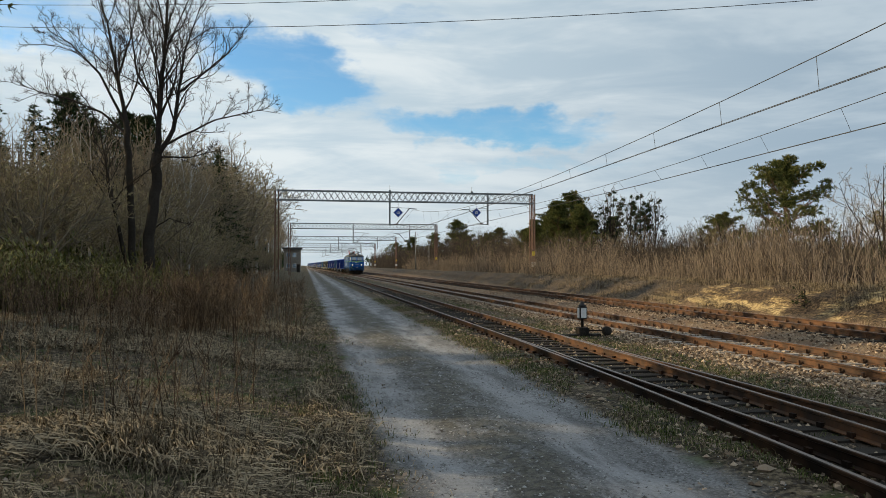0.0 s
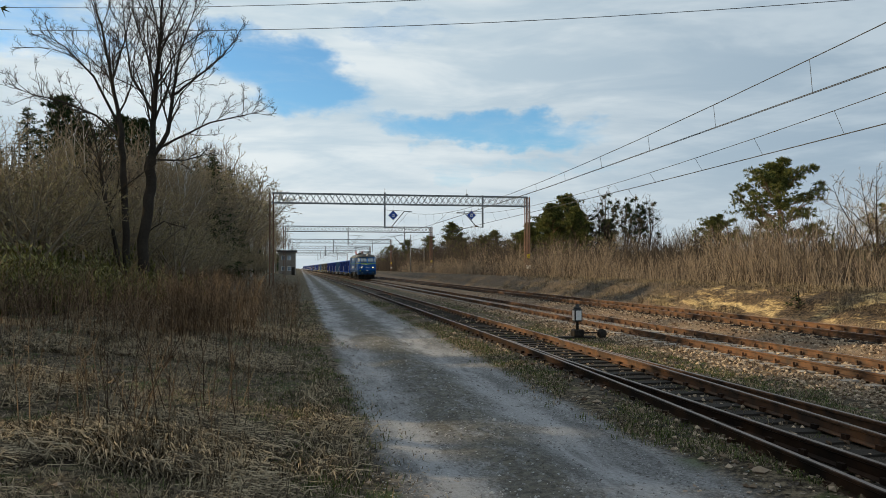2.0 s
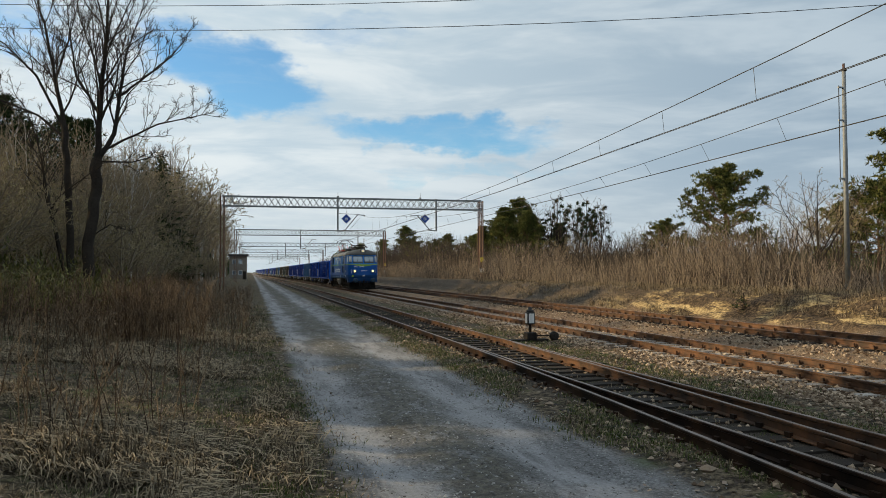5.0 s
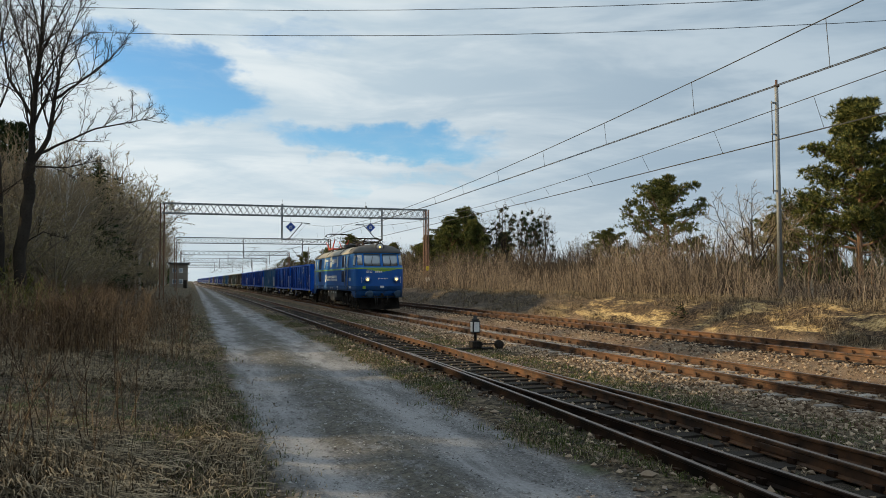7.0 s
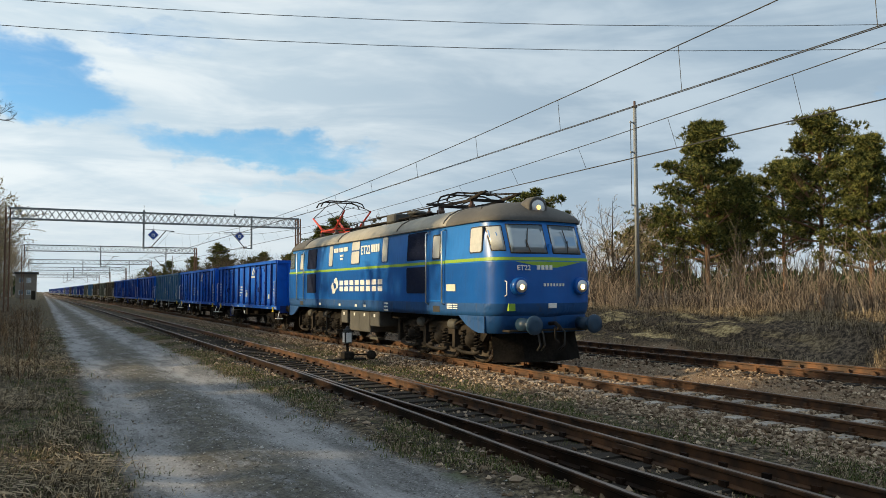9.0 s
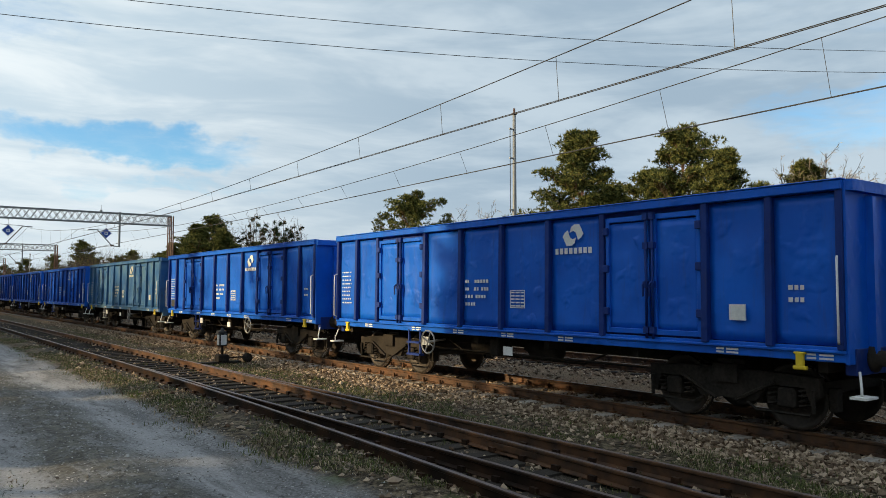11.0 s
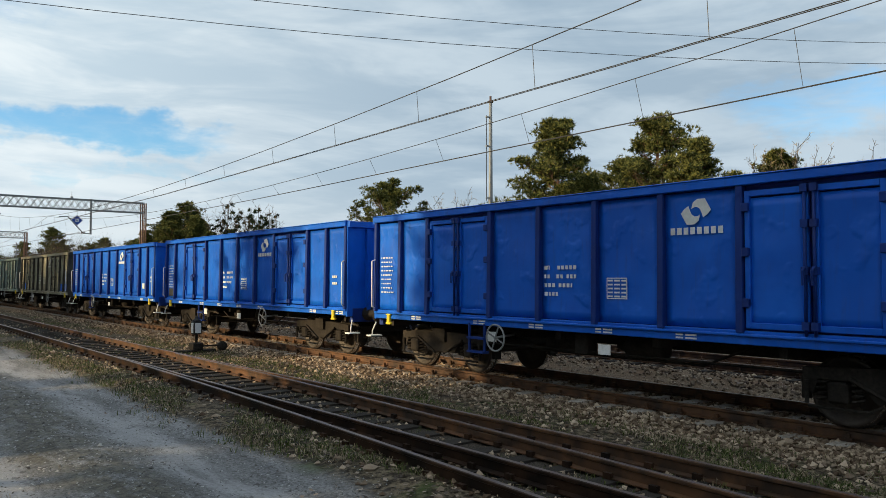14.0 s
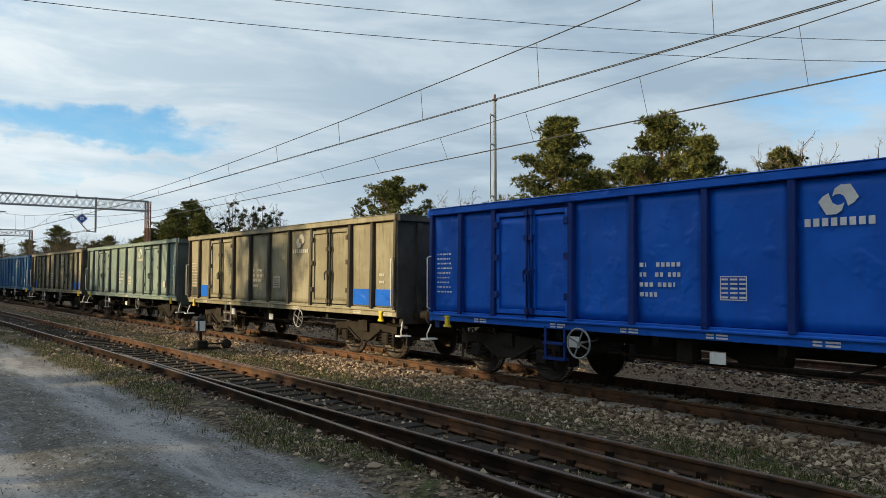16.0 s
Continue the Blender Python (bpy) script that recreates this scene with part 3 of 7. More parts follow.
def stones():
    rng = random.Random(11)
    verts, faces = [], []
    shape = [(1, 0, 0), (-1, 0, 0), (0, 1, 0), (0, -1, 0), (0, 0, 1), (0, 0, -1)]
    tri = [(0, 2, 4), (2, 1, 4), (1, 3, 4), (3, 0, 4), (2, 0, 5), (1, 2, 5), (3, 1, 5), (0, 3, 5)]
    for i in range(44000):
        y = 2.5 + 55 * rng.random() ** 1.9
        pick = rng.random()
        if pick < 0.42:
            x = rng.gauss(T1, 1.35)
        elif pick < 0.80:
            x = rng.gauss(T2, 1.3)
        elif pick < 0.85:
            x = rng.uniform(4.7, 7.6)
        elif pick < 0.96:
            x = rng.uniform(8.9, 9.95)
        else:
            x = rng.uniform(4.2, 18)
        if x < 4.3 or x > 18.4:
            continue
        r = rng.uniform(0.020, 0.052) * (1.4 if rng.random() < 0.06 else 1)
        z = ground_z(x, y) + r * 0.35
        m = Euler((rng.uniform(0, 6), rng.uniform(0, 6), rng.uniform(0, 6))).to_matrix()
        o = len(verts)
        for q in shape:
            w = m @ (Vector(q) * r * rng.uniform(0.65, 1.25))
            verts.append((x + w.x, y + w.y, z + w.z * 0.8))
        faces += [(o + a, o + b, o + c) for a, b, c in tri]
    tagged(new("ballast", raw("ballast", verts, faces, STONES)), "loose brown and grey ballast stones between the rails", "ballast", kind="stuff")
    verts, faces = [], []
    for i in range(420):
        y, x = 3 + 30 * rng.random() ** 1.6, rng.choice((rng.gauss(4.6, 0.30), rng.gauss(4.6, 0.3), rng.uniform(7.6, 9.3), rng.uniform(-4, 0.3)))
        r = rng.uniform(0.015, 0.05) * (2.0 if 4.3 < x < 5.0 and rng.random() < 0.15 else 1)
        z = ground_z(x, y) + r * 0.2
        o = len(verts)
        for q in shape:
            w = Vector(q) * r * rng.uniform(0.7, 1.3)
            verts.append((x + w.x, y + w.y, z + w.z * 0.7))
        faces += [(o + a, o + b, o + c) for a, b, c in tri]
    tagged(new("loose_stones", raw("loose_stones", verts, faces, STONES)), "pale loose stones on the verge and road", "stones", kind="stuff")
    verts, faces = [], []
    for i in range(9000):
        y, x = 3 + 20 * rng.random() ** 1.7, rng.uniform(0.7, 4.5)
        r = rng.uniform(0.005, 0.014) * (1.7 if rng.random() < 0.05 else 1)
        if 1.6 < x < 3.0 and rng.random() < 0.3:
            r *= 1.5
        z = ground_z(x, y) + r * 0.2
        o = len(verts)
        for q in shape:
            w = Vector(q) * r * rng.uniform(0.7, 1.3)
            verts.append((x + w.x, y + w.y, z + w.z * 0.7))
        faces += [(o + a, o + b, o + c) for a, b, c in tri]
    tagged(new("road_grit", raw("road_grit", verts, faces, GRIT)), "loose grey grit and dark crumbs on the road", "grit", kind="stuff")


stones()


# ---- overhead line ----
def lattice(bm, x0, x1, y, z0, z1, step=0.55, r=0.03):
    n = max(2, round((x1 - x0) / step))
    for i in range(n):
        a, b = x0 + (x1 - x0) * i / n, x0 + (x1 - x0) * (i + 1) / n
        tube(bm, [(a, y, z0), (b, y, z1)], r, 4, False)
        tube(bm, [(a, y, z1), (b, y, z0)], r, 4, False)


def gantry(y, left, right, detail):
    t = thing("catenary_gantry", "steel lattice portal gantry spanning the tracks on rusty masts", "gantry", "catenary gantries")
    top, bot = 9.3, 8.35
    for dy in (-0.3, 0.3):
        for z in (top, bot):
            boxes("chord", [(left, right, y + dy - 0.06, y + dy + 0.06, z - 0.06, z + 0.06)], STEEL, t)
        bm = bmx()
        lattice(bm, left, right, y + dy, bot, top, 0.62 if detail else 1.2)
        part("lattice_bracing", bm, STEEL, t)
    for x, zb in ((left, 0.0), (right, 0.9)):
        for dx in (-0.17, 0.17):
            for dy in (-0.3, 0.3):
                boxes("mast_leg", [(x + dx - 0.05, x + dx + 0.05, y + dy - 0.05, y + dy + 0.05, zb - 0.5, top)], MAST, t)
        bm = bmx()
        zz = zb
        while zz < 8.2:
            tube(bm, [(x - 0.17, y - 0.3, zz), (x + 0.17, y - 0.3, zz + 0.45)], 0.025, 4, False)
            tube(bm, [(x + 0.17, y - 0.3, zz + 0.45), (x - 0.17, y - 0.3, zz + 0.9)], 0.025, 4, False)
            zz += 0.9
        tagged(part("mast_bracing", bm, MAST, t), kind="stuff")
    boxes("number_plate", [(right - 0.16, right + 0.16, y - 0.40, y - 0.37, 2.9, 3.35)], YELLOW, t, "small yellow plate on the mast")
    boxes("number_plate", [(right - 0.22, right + 0.22, y - 0.40, y - 0.37, 1.75, 2.2)], WHITE, t, "small white plate on the mast")
    for px, s, tx, zc in ((8.35, 1, T1, 5.9), (18.5, -1, T2, 6.05)):
        boxes("drop_post", [(px - 0.08, px + 0.08, y - 0.42, y - 0.30, zc, top + 0.1)], STEEL, t)
        bm = bmx()
        tube(bm, [(px, y - 0.36, zc + 0.05), (px + s * 0.65, y - 0.36, zc + 0.1), (px + s * 2.0, y - 0.36, 7.65), (px + s * 2.75, y - 0.36, 7.6)], 0.05, 6)
        part("cantilever", bm, STEEL, t)
        bm = bmx()
        tube(bm, [(px, y - 0.36, 7.75), (px + s * 2.0, y - 0.36, 7.68)], 0.025, 5)
        part("tie_rod", bm, STEEL, t)
        bm = bmx()
        tube(bm, [(px + s * 0.5, y - 0.36, zc + 0.15), (px + s * 2.9, y - 0.36, 5.75)], 0.025, 5)
        part("registration_arm", bm, STEEL, t)
        bm = bmx()
        lathe(bm, [(0, 0.03), (0.03, 0.08), (0.09, 0.08), (0.12, 0.04), (0.15, 0.08), (0.21, 0.08), (0.24, 0.04), (0.27, 0.08), (0.33, 0.08), (0.36, 0.03)], "x", 10)
        ob = part("insulator", bm, CERAMIC, t)
        ob.location = (px + s * 0.65 - 0.18, y - 0.36, zc + 0.12)
    return t


for i, y in enumerate((77, 137, 199, 261, 325, 390)):
    gantry(y, -2.8, 23.4, i < 2)


def spike(x, y):
    t = thing("lightning_rod", "thin dark rod standing on the gantry beam", "rod", "rods on the gantry")
    bm = bmx()
    tube(bm, [(x, y, 9.35), (x, y, 10.0)], 0.02, 5)
    part("rod", bm, STEEL, t)
    boxes("foot", [(x - 0.09, x + 0.09, y - 0.09, y + 0.09, 9.30, 9.55)], STEEL, t)


spike(8.4, 77), spike(16.9, 77)


def diamond(x, z, y):
    t = thing("diamond_sign", "blue diamond sign with white marks hung by the overhead line", "sign", "diamond signs")
    bm = bmx()
    for r, dy, m in ((0.52, 0.0, 0), (0.46, -0.012, 1)):
        f = [bm.verts.new((x + a * r, y + dy, z + b * r)) for a, b in ((0, -1), (1, 0), (0, 1), (-1, 0))]
        g2 = [bm.verts.new((x + a * r, y + dy + 0.012, z + b * r)) for a, b in ((0, -1), (1, 0), (0, 1), (-1, 0))]
        bm.faces.new(f).material_index = m
        bm.faces.new(g2[::-1]).material_index = m
        for i in range(4):
            bm.faces.new((f[i], f[(i + 1) % 4], g2[(i + 1) % 4], g2[i])).material_index = m
    part("plate", bm, [WHITE, SIGN_BLUE], t)
    boxes("mark", [(x - 0.14, x - 0.08, y - 0.025, y - 0.013, z - 0.12, z + 0.10), (x - 0.14, x + 0.14, y - 0.025, y - 0.013, z - 0.15, z - 0.09), (x + 0.08, x + 0.14, y - 0.026, y - 0.013, z - 0.12, z + 0.10), (x - 0.05, x + 0.05, y - 0.025, y - 0.013, z + 0.02, z + 0.12)], WHITE, t)
    bm = bmx()
    tube(bm, [(x, y + 0.02, z + 0.3), (x, y + 0.02, 8.35)], 0.012, 4)
    part("hanger", bm, WIRE, t)


diamond(9.2, 7.22, 76.6), diamond(17.3, 7.33, 76.6)


def wire(name, pts, r, label, extra=None):
    bm = bmx()
    tube(bm, pts, r, 5, False)
    t = tagged(new(name, mesh_of(name, bm, WIRE)), label, "wire", "overhead wires")
    if extra:
        extra(t)
    return t


def catenary(x, z0, lift, label, aside, first, grade):
    """One span after another: a level contact wire, the sagging carrier above it, droppers between."""
    def height(y):
        return z0 + grade * max(0.0, 33 - max(y, -5))

    zc = z0
    sup = [(-40, 1), (77, 1), (137, 1), (199, 1), (261, 1), (325, 1), (390, 1)]
    pts, drops = [], []
    for (a, _), (b, _) in zip(sup, sup[1:]):
        m = 43.0 if a < 0 else (a + b) / 2
        n = 24
        for i in range(n + (b == 390)):
            y = a + (b - a) * i / n
            k = (7.6 - zc - 0.30) / ((b - m) ** 2) if y > m else (0.00082 if a < 0 else (7.6 - zc - 0.30) / ((a - m) ** 2))
            pts.append((x + aside + veer(y), y, zc + 0.30 + lift + k * (y - m) ** 2))
    t = thing("overhead_line", label, "overhead line", "overhead lines")
    bm = bmx()
    tube(bm, pts, 0.012, 5, False)
    part("carrier_wire", bm, WIRE, t)
    for dx in (-0.03, 0.03):
        bm = bmx()
        tube(bm, [(x + dx + veer(p[1]), p[1], height(p[1])) for p in pts], 0.009, 5, False)
        part("contact_wire", bm, WIRE, t)
    ys = [p[1] for p in pts]
    zs = [p[2] for p in pts]
    for y in [first + 3.95 * i for i in range(18)] + [80 + 7 * i for i in range(24)]:
        bm = bmx()
        tube(bm, [(x + veer(y), y, height(y)), (x + aside + veer(y), y + 0.02, float(np.interp(y, ys, zs)))], 0.006, 4, False)
        part("dropper", bm, WIRE, t)
    return t


catenary(T1, 5.54, -0.04, "carrier and contact wires with droppers over the near line", -0.05, 2.95, 0.0095)
catenary(T2, 5.66, 0.0, "carrier and contact wires with droppers over the far line", -0.3, 3.6, 0.0062)


def crossing(dz, name):
    pts = []
    for i in range(40):
        x = -45 + 3.2 * i
        pts.append((x, 26.5 - 0.42 * x, 9.8 + dz + 0.0019 * (x - 13) ** 2))
    wire("power_line", pts, 0.011, name)


crossing(0.0, "thin dark power line crossing high over the tracks")
crossing(0.85, "thin dark power line crossing high over the tracks")


def pole(x, y, top, base, label):
    t = thing("catenary_mast", label, "mast", "masts")
    bm = bmx()
    tube(bm, [(x, y, base), (x, y, top)], [0.11, 0.075], 10)
    part("shaft", bm, STEEL, t)
    bm = bmx()
    tube(bm, [(x - 0.25, y, top - 4.4), (x - 0.25, y, top - 0.6)], 0.018, 5)
    part("cable", bm, WIRE, t)
    for z in (top - 0.7, top - 2.0, top - 4.3):
        boxes("bracket", [(x - 0.28, x, y - 0.03, y + 0.03, z, z + 0.06)], STEEL, t)
    bm = bmx()
    lathe(bm, [(top, 0.12), (top + 0.06, 0.12), (top + 0.1, 0.05), (top + 0.28, 0.05)], "z", 10)
    ob = part("cap", bm, CERAMIC, t)
    ob.location = (x, y, 0)
    return t


pole(22.6, 25.1, 9.75, 0.8, "slender grey concrete mast among the shrubs")
for x, y, top in ((21.5, 150, 8.2), (24.2, 150, 7.9), (25.8, 152, 7.9)):
    pole(x, y, top, 0.8, "dark distant line mast behind the bank")


# ---- switch stand ----
def lantern():
    x, y, z = 8.25, 22.0, -0.27
    t = thing("switch_lantern", "black switch lantern with a pale lamp glass and weighted lever", "switch stand")
    boxes("base", [(x - 0.75, x + 0.55, y - 0.14, y + 0.14, z, z + 0.10)], GEAR, t, "dark iron base plate", 0.01)
    boxes("gearbox", [(x - 0.16, x + 0.16, y - 0.16, y + 0.16, z + 0.10, z + 0.30)], GEAR, t, "", 0.02)
    bm = bmx()
    tube(bm, [(x, y, z + 0.28), (x, y, z + 0.55)], 0.045, 8)
    part("post", bm, GEAR, t)
    lamp = boxes("lamp_housing", [(x - 0.12, x + 0.12, y - 0.12, y + 0.12, z + 0.55, z + 0.92)], BLACK, t, "black lamp housing", 0.015)
    boxes("lamp_glass", [(x - 0.085, x + 0.085, y - 0.128, y - 0.122, z + 0.59, z + 0.88)], WHITE, lamp, "pale arrow glass")
    boxes("lamp_glass", [(x - 0.128, x - 0.122, y - 0.085, y + 0.085, z + 0.59, z + 0.88)], WHITE, lamp, "pale side glass")
    bm = bmx()
    lathe(bm, [(0, 0.11), (0.05, 0.12), (0.07, 0.06), (0.13, 0.05), (0.16, 0.02)], "z", 12)
    ob = part("chimney_cap", bm, BLACK, lamp)
    ob.location = (x, y, z + 0.92)
    bm = bmx()
    tube(bm, [(x + 0.1, y, z + 0.2), (x + 0.75, y, z + 0.20)], 0.025, 6)
    part("lever", bm, GEAR, t)
    bm = bmx()
    lathe(bm, [(-0.09, 0.07), (-0.06, 0.14), (0.06, 0.14), (0.09, 0.07)], "y", 14)
    ob = part("counterweight", bm, GEAR, t, "round iron counterweight")
    ob.location = (x + 0.78, y, z + 0.17)
    bm = bmx()
    tube(bm, [(x - 0.7, y, z + 0.08), (6.9, y - 1.0, -0.12)], 0.02, 6)
    part("throw_rod", bm, GEAR, t)


lantern()
# ---- running gear shared by wagons and locomotive ----
def wheelset_mesh(r):
    bm = bmx()
    for s in (-1, 1):
        prof = [(0.69, r * 0.25), (0.69, r * 0.30), (0.70, r * 0.34), (0.735, r * 0.80), (0.70, r * 0.84), (0.695, r + 0.028), (0.715, r + 0.030), (0.728, r + 0.002), (0.825, r - 0.004), (0.83, r * 0.86), (0.775, r * 0.80), (0.77, r * 0.34), (0.84, r * 0.30), (0.84, r * 0.2)]
        bm2 = [(s * a, q) for a, q in prof]
        lathe(bm, bm2 if s > 0 else bm2[::-1], "x", 22)
    for k in range(4):
        a = k * math.pi / 2
        for s in (-1, 1):
            tube(bm, [(s * 0.78, 0.55 * r * math.cos(a), 0.55 * r * math.sin(a)), (s * 0.792, 0.55 * r * math.cos(a), 0.55 * r * math.sin(a))], r * 0.09, 6)
    lathe(bm, [(-0.95, 0.06), (-0.94, 0.075), (0.94, 0.075), (0.95, 0.06)], "x", 10)
    me = mesh_of("wheelset", bm, [WHEEL, TREAD])
    for p in me.polygons:
        if abs(p.normal.x) < 0.3 and (p.center.y ** 2 + p.center.z ** 2) ** 0.5 > r * 0.9:
            p.material_index = 1
    return me


def spring(bm, x, y, z0, z1, r, turns=4, th=0.016):
    pts = []
    n = turns * 8
    for i in range(n + 1):
        a = 2 * math.pi * i / 8
        pts.append((x + r * math.cos(a), y + r * math.sin(a), z0 + (z1 - z0) * i / n))
    tube(bm, pts, th, 4)


WAGON_WHEEL, LOCO_WHEEL = wheelset_mesh(0.46), wheelset_mesh(0.625)


def turned(name, prof, axis, at, mats, parent, label="", seg=16):
    bm = bmx()
    lathe(bm, prof, axis, seg)
    ob = part(name, bm, mats, parent, label)
    ob.location = at
    return ob


def wagon_bogie(parent, yc):
    t = part("bogie", *beam_bogie(yc), parent, "grimy two-axle bogie")
    for dy in (-0.9, 0.9):
        w = shared("wheelset", WAGON_WHEEL, t, pose(0, yc + dy, 0.46))
        for s in (-1, 1):
            boxes("axlebox", [(s * 0.90 if s > 0 else -1.10, 1.10 if s > 0 else -0.90, yc + dy - 0.13, yc + dy + 0.13, 0.33, 0.60)], GEAR, t, "", 0.03)
            for d in (-0.22, 0.22):
                bm = bmx()
                spring(bm, s * 1.0, yc + dy + d, 0.34, 0.62, 0.07, 4, 0.018)
                part("coil_spring", bm, GEAR, t)
    return t


def beam_bogie(yc):
    bm = bmx()
    for s in (-1, 1):
        x0, x1 = (0.92, 1.06) if s > 0 else (-1.06, -0.92)
        # fish-bellied side frame: deep in the middle, raised over the axleboxes
        prof = [(-1.35, 0.52), (-1.22, 0.42), (-1.15, 0.62), (-0.62, 0.62), (-0.45, 0.38), (0.45, 0.38), (0.62, 0.62), (1.15, 0.62), (1.22, 0.42), (1.35, 0.52), (1.35, 0.76), (0.5, 0.80), (-0.5, 0.80), (-1.35, 0.76)]
        a = [bm.verts.new((x0, yc + p, z)) for p, z in prof]
        b = [bm.verts.new((x1, yc + p, z)) for p, z in prof]
        for i in range(len(prof)):
            j = (i + 1) % len(prof)
            bm.faces.new((a[i], a[j], b[j], b[i]))
        bm.faces.new(a), bm.faces.new(b)
        for d in (-1, 1):
            tube(bm, [(s * 1.10, yc + d * 0.15, 0.36), (s * 1.10, yc + d * 0.75, 0.66)], 0.025, 5)
            tube(bm, [(s * 1.09, yc + d * 1.28, 0.30), (s * 1.09, yc + d * 1.28, 0.60)], 0.03, 5)
        tube(bm, [(s * 1.12, yc - 1.25, 0.27), (s * 1.12, yc - 0.5, 0.27), (s * 1.12, yc - 0.35, 0.36)], 0.02, 5)
        tube(bm, [(s * 1.12, yc + 1.25, 0.27), (s * 1.12, yc + 0.5, 0.27), (s * 1.12, yc + 0.35, 0.36)], 0.02, 5)
        box(bm, *(sorted((s * 0.9, s * 1.12))), yc - 0.2, yc + 0.2, 0.60, 0.86)
    box(bm, -0.95, 0.95, yc - 0.22, yc + 0.22, 0.55, 0.92)
    for d in (-1.3, 1.3):
        box(bm, -0.95, 0.95, yc + d - 0.05, yc + d + 0.05, 0.55, 0.70)
    for d in (-0.38, 0.38, -1.42, 1.42):
        for s in (-1, 1):
            box(bm, *(sorted((s * 0.70, s * 0.85))), yc + d - 0.05, yc + d + 0.05, 0.32, 0.62)
    return bm, GEAR


def swirl(bm, x, y, z, r):
    """The operator's mark as a plain shape: two curved blades round an open lozenge."""
    blade = [(-0.38, 0.22), (-0.22, 0.72), (0.15, 0.95), (0.78, 0.95), (1.28, 0.08), (0.98, -0.26), (0.62, -0.46), (0.50, -0.10), (0.36, 0.20), (0.10, 0.36), (-0.16, 0.34)]
    for s in (1, -1):
        pts = blade
        f = [bm.verts.new((x, y - s * a * r, z + s * b * r)) for a, b in pts]
        g2 = [bm.verts.new((x + 0.004, q.co.y, q.co.z)) for q in f]
        bm.faces.new(f)
        for i in range(len(f)):
            bm.faces.new((f[i], f[(i + 1) % len(f)], g2[(i + 1) % len(f)], g2[i]))


def bars(bm, x, y_hi, z, h, widths, gap, th=0.004):
    """A row of plain bars that stands for writing, running towards -y."""
    y = y_hi
    for w in widths:
        if w > 0:
            box(bm, x - th, x, y - w, y, z, z + h)
        y -= abs(w) + gap
    return y


PITCH = 14.04
LAYOUT = [("p", 0.98), ("p", 0.98), ("d", 1.92), ("p", 1.26), ("p", 1.26), ("p", 1.26), ("p", 1.26), ("d", 1.92), ("p", 0.98), ("p", 0.98)]


def dented_panel(y0, y1, z0, z1, x, seed, amp):
    bm = bmx()
    nx, nz = 9, 14
    grid = []
    for j in range(nz + 1):
        row = []
        for i in range(nx + 1):
            u, v = i / nx, j / nz
            edge = min(1, 5 * min(u, 1 - u)) * min(1, 5 * min(v, 1 - v))
            y, z = y0 + (y1 - y0) * u, z0 + (z1 - z0) * v
            d = amp * edge * (0.5 + noise.noise((y * 1.7 + seed, z * 1.5, seed)) + 1.6 * max(0.0, noise.noise((y * 3.6, z * 2.9 + seed, 5)) - 0.12))
            d = min(max(d, 0.0), 0.026)
            row.append(bm.verts.new((x + d, y, z)))
        grid.append(row)
    for j in range(nz):
        for i in range(nx):
            bm.faces.new((grid[j][i], grid[j][i + 1], grid[j + 1][i + 1], grid[j + 1][i])).smooth = True
    # a return that gives the sheet its thickness
    rim = grid[0] + [r[-1] for r in grid[1:]] + grid[-1][-2::-1] + [r[0] for r in grid[-2:0:-1]]
    back = [bm.verts.new((x + 0.031, q.co.y, q.co.z)) for q in rim]
    for i in range(len(rim)):
        j = (i + 1) % len(rim)
        bm.faces.new((rim[i], rim[j], back[j], back[i]))
    bm.faces.new(back)
    return bm


